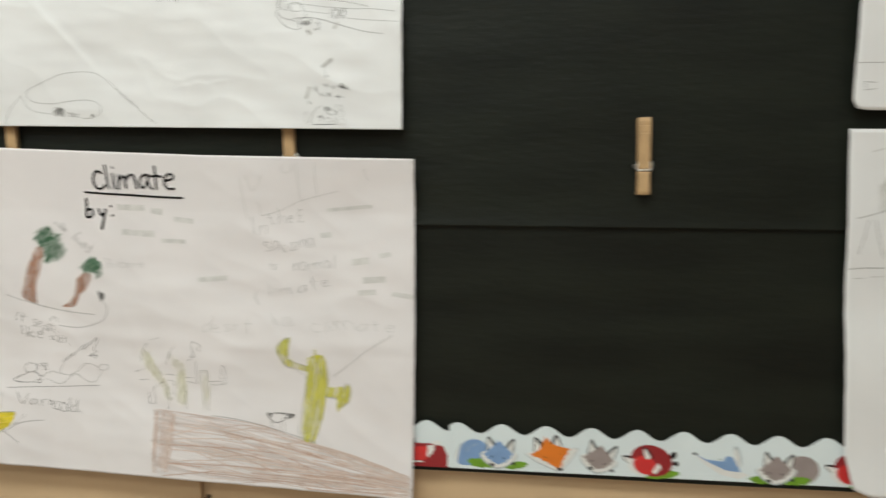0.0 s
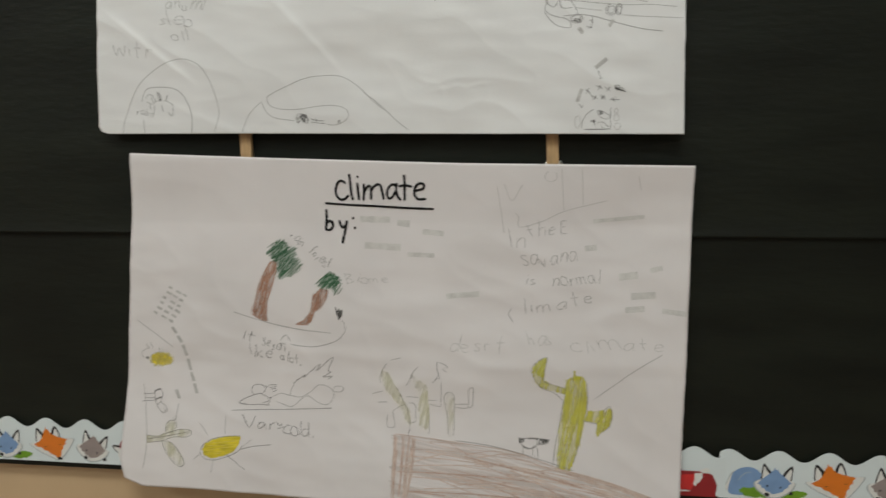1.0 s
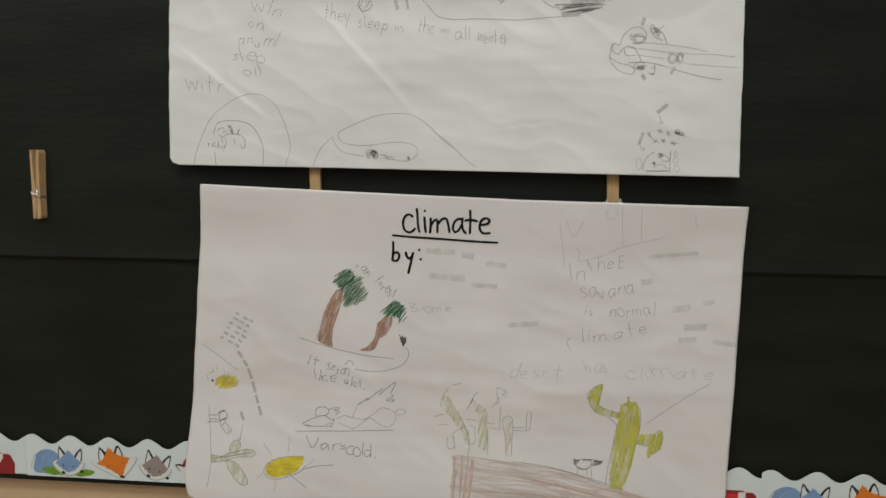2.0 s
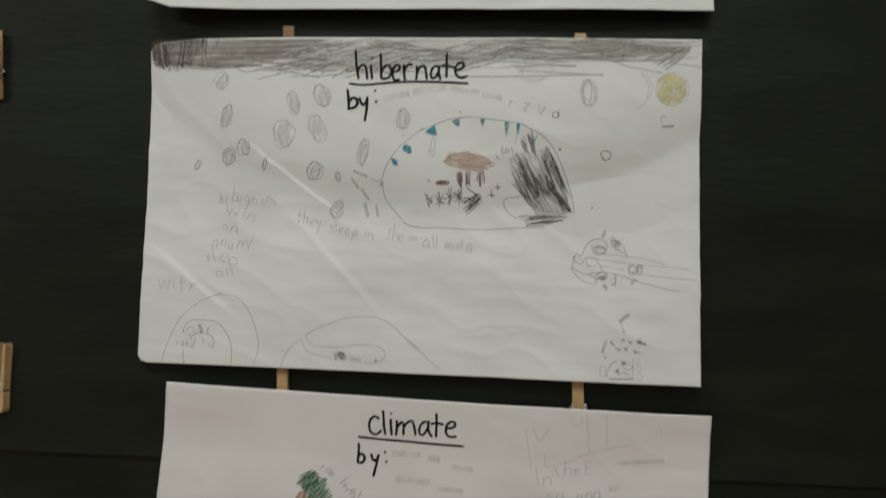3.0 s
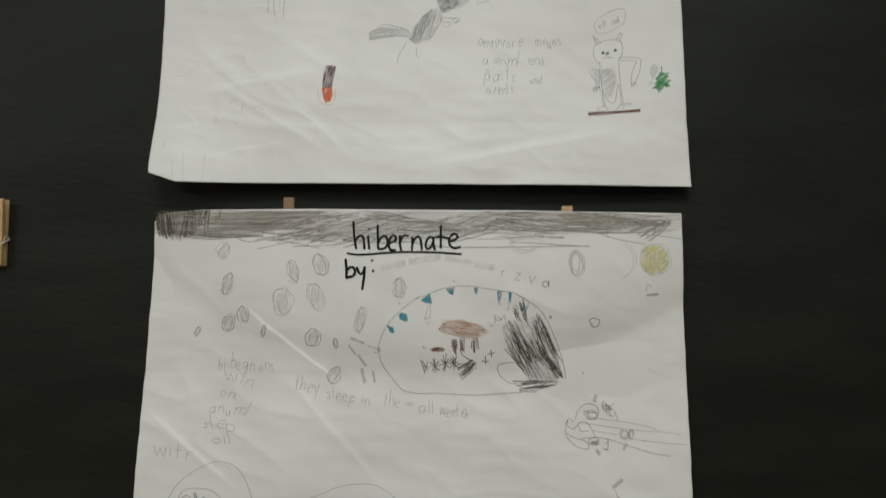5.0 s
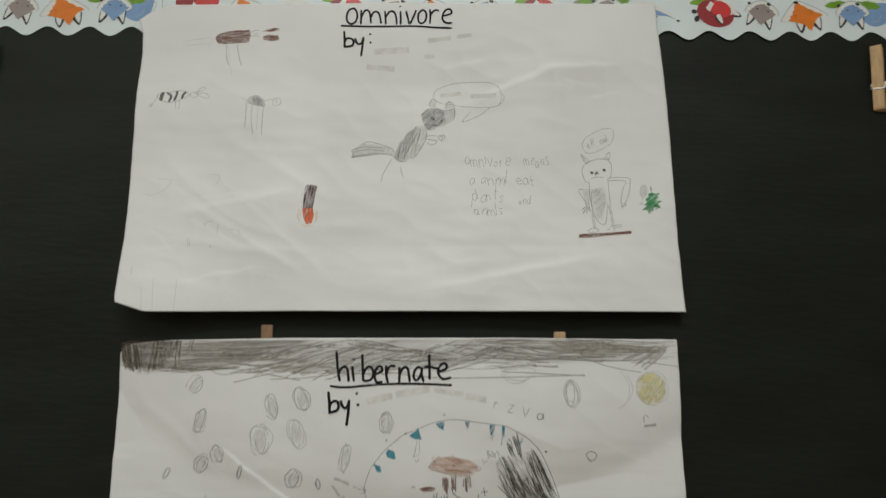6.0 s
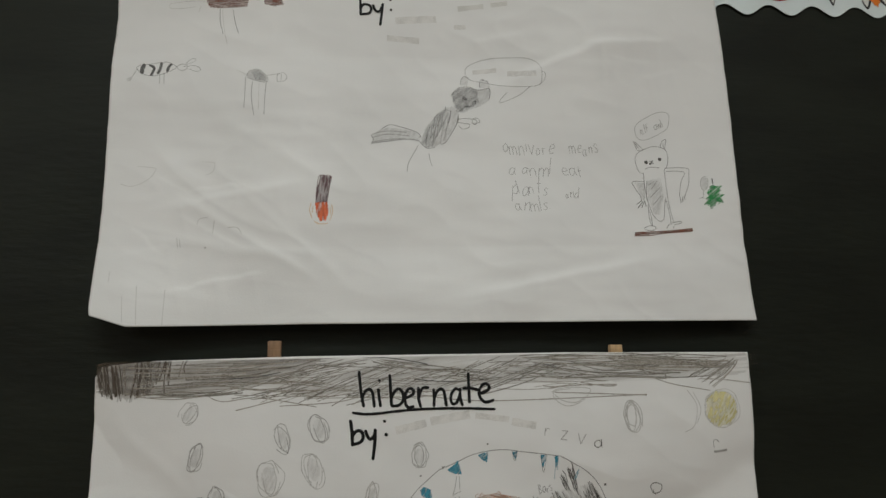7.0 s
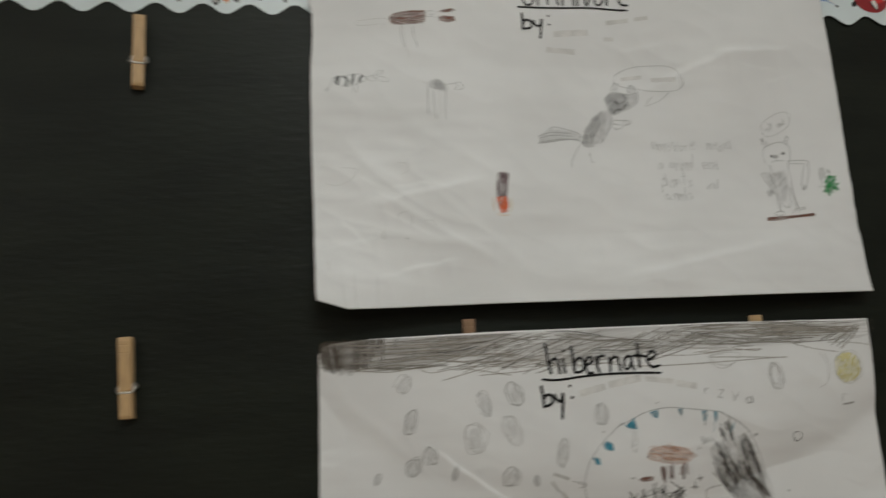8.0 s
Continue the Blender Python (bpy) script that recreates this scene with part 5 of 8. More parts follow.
k.pen(CACTUS, 1.3)
k.hatch([(173.3, -293.6), (188.8, -292.9), (185, -321.4), (180.8, -340.4), (172.3, -336.1)], 80, 3.6, slack=1.5)
k.pen(CACTUS, 0.9)
k.hatch([(180, -243.7), (199.7, -240.8), (199.4, -273.6), (195.8, -306.8), (177.3, -274.4)], 84, 5.5, slack=2)
k.pen(CACTUS_RUB, 0.7)
k.fill([(187.4, -228.7), (190, -228.2), (190.6, -235.5), (188, -236.1)], 84, 1.1, 1)
k.fill([(179.3, -239.6), (187.5, -235.1), (196.3, -234.4), (199.6, -237.6), (187.6, -239.3)], 20, 1.1, 1.5)
k.piece("outline", "thin pencil outline")
k.pen(SOFT, 0.62).line((179.4, -247.9), (179.1, -255)).line((178.3, -266.1), (176.2, -273.3), (173.3, -293.6), (169.2, -315.1), (167.3, -336.4)).line((202.6, -241.9), (203.8, -257), (202.7, -273.4), (197.7, -294.9), (193.8, -316.2), (188.5, -333.4))
k.piece("arm", "raised yellow-green arm")
k.pen(CACTUS_RUB, 0.7)
k.fill([(144.4, -226.3), (150.9, -218.5), (158.6, -214.9), (159.5, -218.9), (157.5, -228.2), (156.3, -241), (165.7, -245.8), (180.1, -249.3), (179.6, -255), (165.8, -251.9), (153.6, -248.8), (146.8, -242), (143.8, -232.1)], 60, 1.2, 1.2)
k.pen(CACTUS, 1.5)
k.hatch([(144.6, -226.7), (151.6, -219.2), (158.1, -215.8), (156.6, -228.2), (155.4, -237.5), (146.9, -232.7)], 62, 1.9, slack=1)
k.pen(SOFT, 0.62).line((143.8, -235.1), (143.3, -226.3), (150.9, -218), (159.7, -214.4)).line((160.1, -215.5), (157, -228.2), (156.3, -241), (165.7, -245.4), (180.3, -248.8)).line((144.1, -235.6), (153.6, -249.3), (165.9, -253.6), (174.8, -260.3), (178.3, -266.1))
k.piece("arm", "short yellow-green arm")
k.pen(CACTUS_RUB, 0.7)
k.fill([(204.7, -273.8), (220.2, -271.8), (222.7, -274.6), (219.4, -283.4), (215.1, -286.1), (201.9, -284.8)], 10, 1.2, 2)
k.fill([(215.1, -285.2), (223.5, -271.2), (227.8, -269.7), (229.8, -277.1), (228.4, -288.4), (220.9, -295.8), (214.7, -301.7), (213.6, -294.2)], 62, 1.2, 2)
k.pen(CACTUS, 1.0)
k.hatch([(216.2, -284.7), (224.6, -271.7), (228.7, -271.3), (228.2, -281.9), (220.8, -293.9), (215.5, -298.9)], 62, 3.2, slack=1.5)
k.pen(SOFT, 0.62).line((198.6, -284.5), (213, -287.2), (218.3, -281.1), (221.7, -271.5), (227.3, -267.4), (230.2, -277.1), (229.3, -284.6)).line((220.9, -296.3), (228.8, -289.8))
k.piece("pointer_line")
k.pen(PENCIL, 0.6).line((210, -260.2), (231.3, -243.3), (252.5, -226.7), (280.2, -209.1))
k.done()
k = Sketch(climate, "pale_cactus_drawing", "pale crayon cacti with thin pencil outlines")
k.pen(SOFT, 0.5).line((39.1, -223.9), (39.5, -235.1), (42.2, -241.9), (38, -242.7)).line((39.1, -223.9), (43.4, -224.6), (50.7, -228.6), (45.5, -231.6), (50.3, -234.6)).line((33.7, -247.9), (38, -242.7), (41.4, -235.4)).line((-13.1, -223.2), (-2.3, -220.6))
k.piece("cactus", "pale green cactus")
k.pen(PLANT_RUB, 0.7)
k.fill([(-23, -236.6), (-16.5, -239.6), (-9.1, -252.5), (-2.8, -265.5), (6.7, -278.3), (7.6, -296.1), (3.3, -294.1), (-0.9, -280.9), (-9.4, -270.2), (-21.1, -255.2), (-24.1, -242.2)], -62, 1.2, 3)
k.pen(SOFT, 0.5).line((-17.9, -227.7), (-23, -235.5), (-26.3, -244.4), (-26, -251)).line((-7.4, -254.6), (-0.7, -267.6), (4.5, -280.7), (7.2, -291.7), (7.5, -300.6), (5.3, -311.3)).line((-35.3, -263.6), (-23.3, -259.7)).line((-29.4, -273.3), (-18.5, -272.4)).line((-18.3, -288), (-18.9, -297.4), (-17.4, -301.8), (-10.2, -300.6), (-12.2, -283.7)).line((-12.2, -283.2), (-5.2, -277.8), (2.4, -274.5)).line((6.8, -272.8), (13.2, -273.6), (14.2, -284.7), (13.6, -293.6), (8.7, -295))
k.piece("cactus", "pale green cactus")
k.pen(PLANT_RUB, 0.7)
k.fill([(11.4, -240.6), (18.8, -248), (27.3, -253.1), (29.3, -266.2), (29.1, -295.1), (25.8, -301.9), (18.4, -295.6), (17.5, -275.6), (19.8, -260), (12.4, -249.3)], 85, 1.2, 3)
k.pen(SOFT, 0.5).line((17.9, -229.9), (12.5, -235.1), (9.3, -244), (3.8, -252.4)).line((3.6, -265.2), (16.5, -265.7)).line((28.8, -277.3), (29.5, -295.1), (29, -306.6)).line((28.2, -268.5), (36.8, -268.1)).line((30.3, -272.8), (42, -274.9), (43.2, -267.8), (43.3, -246.9))
k.pen(MID, 0.7).line((10.8, -238), (8.6, -244.7))
k.piece("cactus", "pale green cactus")
k.pen(PLANT_RUB, 0.7)
k.fill([(50.2, -259.1), (56.9, -260.5), (56.8, -284.9), (55.1, -307.1), (52.5, -308.3), (50.9, -285.1), (48.5, -265.3)], 88, 1.2, 2)
k.pen(SOFT, 0.5).line((50.8, -306.2), (50.1, -285.2), (47.4, -274.2), (46.4, -264.3), (49.6, -258.7), (53.8, -258), (57.4, -261.6), (58.2, -273.7), (57.7, -289.3), (57.2, -307.4)).line((58.6, -271.9), (72.7, -270.8)).line((59, -274.6), (72.7, -274.8), (73.8, -257.6), (75.8, -252), (79, -252.5), (79.2, -259.5), (77.9, -273.2), (72.7, -275))
k.done()
k = Sketch(climate, "animal_drawing", "small dark pencil animal on the sand")
k.pen(SOFT, 0.55).line((130.9, -308.6), (139.9, -306.5), (152.3, -306.4), (162.4, -309.5), (156.9, -313.3), (151.2, -312.4), (141.2, -318.8), (133.2, -314.9), (130.9, -308.6)).line((134.4, -315.6), (134.5, -324.3)).line((145.7, -316.2), (145.3, -325.7)).line((150.2, -317.2), (151, -328.2)).line((135.5, -317.2), (144.6, -318.2)).line((150.2, -306.5), (151.2, -313.6), (162, -310.2))
k.pen(DARK, 0.6)
k.scribble((132.5, -310), 4, 3.4, 16)
k.scribble((157.5, -310), 7, 2.6, 12)
k.line((139.9, -307), (151.2, -307)).line((133.2, -314.4), (142.3, -318.3), (150.1, -315)).line((140.4, -308.4), (144.4, -306.8), (149.8, -308))
k.done()
k = Sketch(climate, "bee_drawing", "small striped pencil bee")
k.pen(MID, 0.55).line((-297, -270.6), (-291.4, -266.9), (-287.3, -273.8), (-290.5, -281), (-284.2, -287.9), (-282.1, -292), (-287.3, -295.7), (-292.9, -289.9), (-297.4, -281.3), (-297, -270.6)).line((-312.2, -274), (-298.2, -273.2)).line((-311.6, -278.9), (-297, -278.4)).line((-313.9, -282.6), (-297.8, -281.3)).line((-290.5, -281.7), (-295, -286.8)).line((-286.4, -290.1), (-285.1, -293.6))
k.pen(DARK, 1.3).line((-298.9, -271.4), (-294.4, -268.4), (-290, -267.6)).line((-297, -280.5), (-292.6, -278.3), (-288.9, -276.4))
k.done()
k = Sketch(climate, "hillside_line", "thin slanted pencil line")
k.pen(PENCIL, 0.6).line((-314.8, -184.9), (-293.7, -200.1), (-271.7, -216.2))
k.done()


# ---- the hibernate poster
k = Sketch(hibernate, "scribbled_sky", "dark pencil scribbles along the top edge")
k.top, k.side = 3.4, 317
k.pen(SKY_BROWN).fill([(-315.5, -1), (-309, 2.6), (-296, 6.9), (-215.6, 5.7), (-135.1, 5.5), (-108.5, 4), (-148.4, -9.9), (-202, -23.9), (-249.5, -28.8), (-291.2, -24.7), (-311.5, -19.4)], 3, 1.2, 26)
k.pen(SKY_RUB).fill([(-168.5, 4.6), (22, 3.6), (174.7, 2.1), (293.5, -0.6), (275, -20.1), (206.5, -23.2), (111.8, -21.7), (22.2, -25.2), (-55.6, -30.1), (-134.9, -28.3), (-168.4, -18.3)], 2, 1.2, 40)
k.pen(SKY_DARK).fill([(-316, -3.5), (-309, 2.6), (-296, 6.9), (-263.3, 6.2), (-249.6, 5.4), (-268.9, -23.4), (-289.8, -29.3), (-312.9, -21.7)], 82, 1.4, 6)
k.fan([(-315.5, -4), (-309, 1.8), (-275.8, 6.4), (-248.3, 6)], [(-311.5, -26.9), (-299.5, -33.1), (-280.3, -29.6), (-253, -14.3)], 34, [CHARCOAL, CHARCOAL, SKY_FIRM], 0.7, 1.4, 1.2, 1.5, 0.35)
k.fan([(-315.5, -4), (-309, 1.8), (-296, 4.6)], [(-312, -22), (-304.5, -28), (-291, -30)], 14, [CHARCOAL, CHARCOAL], 0.8, 1.6, 0.8, 1.5, 0.2)
k.fan([(-284.1, 6.5), (-232.6, 5.8)], [(-284, -28.5), (-237.4, -14.4)], 12, [CHARCOAL, SKY_FIRM], 0.6, 1.1, 1.0)
k.pen(CHARCOAL, 1.1).line((-253, 5.4), (-254.4, -14.3), (-253.7, -28.1)).line((-248.9, 4.1), (-250.3, -18.3))
k.fan([(-301.6, 3.5), (-283.9, -14), (-280.4, -28.5)], [(-108.5, 2.7), (-148.4, -8.6), (-181.8, -27.9)], 20, [SKY_FIRM, SKY_SOFT, SKY_FIRM], 0.5, 1.2, 1.5, 4)
k.fan([(-249.6, -17.6), (-195.2, -31.1), (-161.6, -38.5)], [(-135.1, 2.9), (-55.8, 2.2), (-16.7, -9.6)], 20, [SKY_SOFT, SKY_FIRM, SKY_FIRM], 0.4, 0.8, 2.0, 5, 0.6)
k.fan([(-222.4, -8), (-208.8, -31.6)], [(-108.4, -12.9), (-55.6, -36.4)], 14, [SKY_SOFT, SKY_SOFT, SKY_FIRM], 0.5, 0.9, 2.0, 4, 0.6)
k.fan([(-188.5, -31.8), (-108.3, -41.4), (-55.6, -39.1)], [(-69, 2.3), (-3.8, 0.5), (47.9, -7.4)], 20, [SKY_SOFT, SKY_FIRM, SKY_FIRM], 0.4, 0.8, 2.0, 5, 0.5)
k.fan([(-121.8, 2.8), (-101.7, -25.3), (-81.9, -36.3)], [(22.1, 0.3), (48, -26), (35.2, -32.9)], 16, [SKY_SOFT, SKY_SOFT, SKY_FIRM], 0.4, 0.8, 2.5, 5, 0.6)
k.fan([(-69, 3.6), (-42.7, -6.9), (-16.6, -19.3)], [(22.1, -9.9), (54.3, -13.8), (73.6, -26)], 16, [SKY_FIRM, SKY_FIRM, SKY_SOFT], 0.5, 0.9, 2.0, 4, 0.6)
k.fan([(-29.5, -25.6), (9.3, -25.8), (48, -34.3)], [(34.9, 1.5), (86.1, 1.2), (130.7, -7.8)], 18, [SKY_SOFT, SKY_FIRM, SKY_FIRM], 0.5, 0.9, 2.0, 6, 0.5)
k.fan([(41.4, 1.5), (47.9, -13.2), (54.5, -30.5)], [(149.7, -14.2), (175, -20.6), (149.8, -25.6)], 18, [SKY_SOFT, SKY_SOFT, SKY_FIRM], 0.4, 0.8, 2.0, 5, 0.5)
k.fan([(73.4, 2.6), (98.9, -0.1), (105.5, -19.8)], [(237.4, -0.5), (250, -11.9), (225.2, -20.7)], 36, [SKY_FIRM, SKY_SOFT, SKY_FIRM, SKY_SOFT], 0.5, 1.1, 2.0, 4, 0.7)
k.fan([(162.2, 0.9), (168.6, -7.9), (175, -20.6)], [(287.3, -0.7), (293.6, -10.7), (262.6, -22)], 36, [SKY_FIRM, SKY_SOFT, SKY_FIRM, SKY_SOFT], 0.5, 1.1, 1.6, 3, 0.7)
k.fan([(231.5, -20.7), (256.4, -24.6), (270.2, -30.8)], [(274.9, -5.6), (293.5, -4.4), (299.8, -5.7)], 16, [SKY_SOFT, SKY_FIRM], 0.5, 0.8, 1.5, 2)
k.pen(SKY_SOFT, 0.8).line((-188.5, -43), (-121.6, -28.3), (-55.8, -19.1)).line((-221, -24.4), (-202, -34.4), (-168.3, -32), (-114.9, -41.4)).line((-148.3, -39.9), (-88.5, -36.3), (-49.2, -22.3)).line((211.4, -22), (231.5, -28.2), (266.5, -34.6)).line((268.9, -30.8), (287.5, -17), (297.3, -5.7)).line((256.4, -23.2), (281.3, -24.5), (307.4, -28.3))
k.pen(SKY_SOFT, 0.9).line((-263.4, -26.7), (-229.1, -30.2), (-188.5, -25.3)).line((-16.6, -32.7), (48.1, -39.5), (202.1, -37.1)).line((105.5, -29.4), (130.8, -26.8), (171.3, -26.9), (162.5, -28.2), (137.2, -24.3)).line((111.9, -33.2), (143.6, -34.5), (202.1, -37.8))
k.pen(DARK, 0.9).line((-71.6, 3.6), (-42.8, 2.1), (-10.3, -3.9)).line((-23.1, -17.9), (9.3, -20.7), (47.9, -19.6)).line((-195.3, -14.2), (-168.4, -12.4), (-148.4, -8.6)).line((92.6, -5.8), (105.3, -6.4), (114.8, -9.1))
k.done()
k = Sketch(hibernate, "title", "black marker heading")
k.pen(MARKER, 2.5).line((-80.9, -47.6), (-70.4, -49), (-57.1, -48.8), (-41.7, -47.2), (-19.9, -45.8), (2, -45.5), (27.9, -46.1), (52.5, -47.4))
k.piece("letter")
k.pen(MARKER, 2.9).line((-75.2, -10.2), (-74.4, -19.9), (-73.1, -30.8), (-71, -41.6)).line((-72.5, -34), (-69.3, -28.1), (-65.6, -26.4), (-62.9, -29), (-61.6, -36.2), (-61.1, -42.1))
k.piece("letter")
k.line((-57.2, -26.9), (-56.5, -34.1), (-55.4, -41.7))
k.dot(*(-56.1, -18.5), 1.35)
k.piece("letter")
k.line((-46.3, -14), (-45.7, -26.6), (-44.9, -41.7)).line((-45.1, -35.2), (-41.8, -28.7), (-37.8, -26.6), (-34.4, -30), (-33.9, -36.4), (-37.4, -41.4), (-44, -42.2))
k.piece("letter")
k.line((-31.9, -35.3), (-27.6, -33.6), (-23.9, -30.7), (-25.4, -26.7), (-29.1, -27.1), (-31.8, -32.1), (-32.1, -38.6), (-29.7, -43.6), (-24.6, -43.2))
k.piece("letter")
k.line((-19.5, -26.3), (-19.5, -35.4), (-17.7, -43.1)).line((-19, -34.3), (-17.3, -29), (-14.5, -25.9), (-10.3, -26))
k.piece("letter")
k.line((-5.1, -28), (-4.6, -35.6), (-5, -42.9)).line((-4.6, -36.6), (-2, -30.2), (1.4, -27.4), (4.4, -29.1), (5.8, -35.6), (6.7, -42.5))
k.piece("letter")
k.line((19.2, -28.8), (16, -27.5), (12.3, -31.4), (11, -37.8), (13.2, -41.7), (16.7, -40), (19.7, -33.6)).line((20.3, -28.1), (20.1, -35.7), (21.9, -42.6))
k.piece("letter")
k.line((28.5, -13.8), (28.7, -25), (28.8, -40.1)).line((23.5, -27.5), (29, -27.2), (37.6, -29))
k.piece("letter")
k.line((38.7, -32.7), (43, -31.6), (47.3, -29), (47.8, -25.2), (44.3, -23.4), (40.4, -26.2), (38.3, -31.5), (39.6, -36.9), (44.2, -40.7), (51.6, -39.2))
k.piece("letter")
k.pen(MARKER, 3.1).line((-83.1, -55), (-81.8, -65.4), (-81.3, -76.4)).line((-81.4, -68.7), (-78, -64.4), (-73.7, -64.4), (-71.4, -68.8), (-73.6, -74.1), (-80.9, -76.4))
k.piece("letter")
k.line((-69.2, -64.4), (-67.7, -68.8), (-64.7, -72), (-61.5, -68.8), (-60.2, -63.8)).line((-60.2, -63.8), (-60.6, -74.3), (-62.4, -89.4))
k.piece("colon")
k.dot(*(-51.6, -56), 1.5)
k.dot(*(-50.1, -68.2), 1.6)
k.done()
k = Sketch(hibernate, "name_bar", "faint pencil bar", "name_bar")
k.pen(BAR, 0.6).bar((-41.1, -64.8), (-12.5, -58.5), 7.12).bar((-8.5, -57.2), (28.8, -51.6), 7.76).bar((34.1, -52.8), (66.2, -57.3), 5.82).bar((68.8, -59.2), (91.8, -63.7), 7.12)
k.done()
k = Sketch(hibernate, "pencil_letter", "faint pencil letter", "pencil_letter")
k.pen(PENCIL, 0.7).text("r", (98.9, -72.6), 14.2, -8).text("z", (114.2, -77.7), 16.8, -8).text("v", (130.1, -81.5), 19.4, -8).pen(MID, 0.8).oval((150.4, -82), 3.24, 3.24, 0, 1.3).line((154.1, -77.6), (154.2, -85.3))
k.done()
k = Sketch(hibernate, "snowflake_drawing", "looped pencil snowflake", "snowflake_drawing")
FLAKES = [((-230.5, -45.3), 8, 11, -25), ((-223.6, -84.7), 7, 14, -18), ((-145.4, -69.9), 7, 14, 14), ((-112.2, -61.5), 9, 14, 14), ((-157.3, -105), 12, 18, 6), ((-116.7, -97.8), 9, 17, 14), ((-222.7, -130.7), 8, 10, -25),
          ((-204.4, -120.1), 7, 9, 10), ((-120.4, -147.3), 9, 10, -20), ((-94.2, -189.4), 8, 10, -20), ((-64.3, -125), 6, 15, -8), ((-19.4, -88.1), 8, 11, 0)]
for at, a, b, tilt in FLAKES:
    c, n = math.cos(radians(tilt)), math.sin(radians(tilt))
    k.pen(FLAKE_RUB).fill([(at[0] + 0.6 * (a * math.cos(t) * c - b * math.sin(t) * n), at[1] + 0.6 * (a * math.cos(t) * n + b * math.sin(t) * c)) for t in (i * 0.52 for i in range(12))], tilt + 80, 1.2, 1.0)
    k.pen(PENCIL if k.rnd.random() < 0.6 else FLAKE, 0.62)
    for wide in (1.0, 0.86, 0.5):
        k.oval((at[0] + 0.12 * a * (k.rnd.random() * 2 - 1), at[1] + 0.06 * b * (k.rnd.random() * 2 - 1)), a * wide, b * (0.8 + 0.28 * k.rnd.random()), tilt + 22 * (k.rnd.random() - 0.5), 0.7 + 0.5 * k.rnd.random(), wild=0.1)
    k.next()
k.pen(PENCIL, 0.7).oval((-259.9, -140.8), 3, 8, -28, 1.8).next().oval((-179.3, -139.1), 2.6, 9, -14, 2.2).next().oval((-93.2, -152.3), 3, 7, 10, 2.2).next().pen(FAINT, 0.9).oval((186.1, -57.9), 10, 17, 4, 2.0).oval((186.6, -58.9), 7.5, 14, 8, 1.2).oval((185.1, -56.9), 4.5, 14, -2, 1.2).next().pen(FAINT, 0.7).line((108.5, -33), (114, -30.2), (130, -28.6), (146, -30.5), (143.5, -36.5), (136, -42.5), (125, -46), (116, -43.5), (109.8, -36.5), (112.5, -31.8), (127, -30)).line((111, -35), (119, -41), (131, -43), (141, -38))
k.done()
k = Sketch(hibernate, "moon_drawing", "pale yellow crayon moon with pencil rings")
k.pen(MOON_RUB).fill([(260.8, -55.2), (263.1, -42.4), (272, -35.2), (283.7, -37.4), (291.2, -46), (291.8, -57.7), (285, -66.6), (273, -69), (264.4, -64.8)], 60, 1.2, 1.5)
k.piece("crater")
k.pen(PENCIL, 0.5).oval((270.4, -49.7), 3, 4, 20, 1.2)
k.piece("crater")
k.oval((275.4, -55.9), 2.5, 4, 0, 1.2)
k.piece("crater")
k.line((279, -45.9), (281.6, -52.2), (278, -57.2)).line((285.3, -48.3), (284.2, -55.9))
k.piece("ring")
k.pen(FAINT, 0.6).oval((277.4, -52.1), 18, 18.5, 0, 1.15).oval((276.4, -52.6), 16.5, 17.5, 10, 1.1)
k.piece("glow_line")
k.pen(FAINT, 0.6).line((242.8, -33.3), (251.7, -48.4), (248.2, -67.4), (238.2, -73.7)).line((249.1, -35.8), (255.5, -51.5), (250.6, -66.1)).pen(SOFT, 0.6).line((267.1, -89.5), (266.6, -83.2), (269.4, -81.6), (272.3, -84.2))
k.pen(PENCIL, 0.5).bar((267.1, -93.4), (280.9, -92), 2.2)
k.done()
k = Sketch(hibernate, "cave_drawing", "pencil cave with blue icicles and a black rock")
k.pen(SOFT, 0.62).line((0.2, -100), (-13.2, -111), (-25.2, -122.3), (-35.7, -137.1), (-41.4, -152.1), (-42.3, -161.1), (-38.3, -176.5), (-28, -190.8), (-20.6, -199))
k.line((-21.1, -198.3), (-13.3, -206), (3.8, -209.2), (19.2, -209.1))
k.line((19.2, -209.1), (30.2, -208.9), (48, -209.5), (73.8, -210.3), (99.4, -208.2), (118.6, -206.8), (141, -205.7))
k.line((0, -100.8), (15, -95), (30.2, -88.6), (47.5, -85.4), (62.5, -85), (79.8, -87.5), (96.9, -89.7), (114.1, -92.3))
k.pen(MID, 0.6).line((114.1, -92.3), (126.8, -99.4), (139.7, -107.9), (150.3, -119.8), (158.9, -136.8), (165.2, -151.7), (170.5, -166.6), (173.8, -181.5), (174.2, -190.5))
k.pen(SOFT, 0.6).line((119.6, -171.6), (105.7, -172.9), (97.1, -175.5), (96.1, -182), (101.5, -190.5), (110, -195.8), (118.5, -196.8))
k.piece("icicle", "teal crayon icicle")
k.pen(TEAL_RUB, 0.7)
k.fill([(-19.3, -118.8), (-15.3, -116.1), (-9.9, -118.8), (-8.3, -125.2), (-11, -126.7), (-17.5, -124.1)], 50, 1.0, 0.5)
k.pen(TEAL, 0.6)
k.hatch([(-18.9, -119.2), (-15.3, -116.5), (-10.1, -119.2), (-8.8, -125.2), (-17.1, -123.7)], 50, 2.2)
k.piece("icicle", "teal crayon icicle")
k.pen(TEAL_RUB, 0.7)
k.fill([(6.4, -101.9), (12.4, -97.2), (16.1, -93.9), (17.7, -99.3), (19.4, -105.8), (14, -105.1)], 35, 1.0, 0.8)
k.pen(TEAL, 0.6)
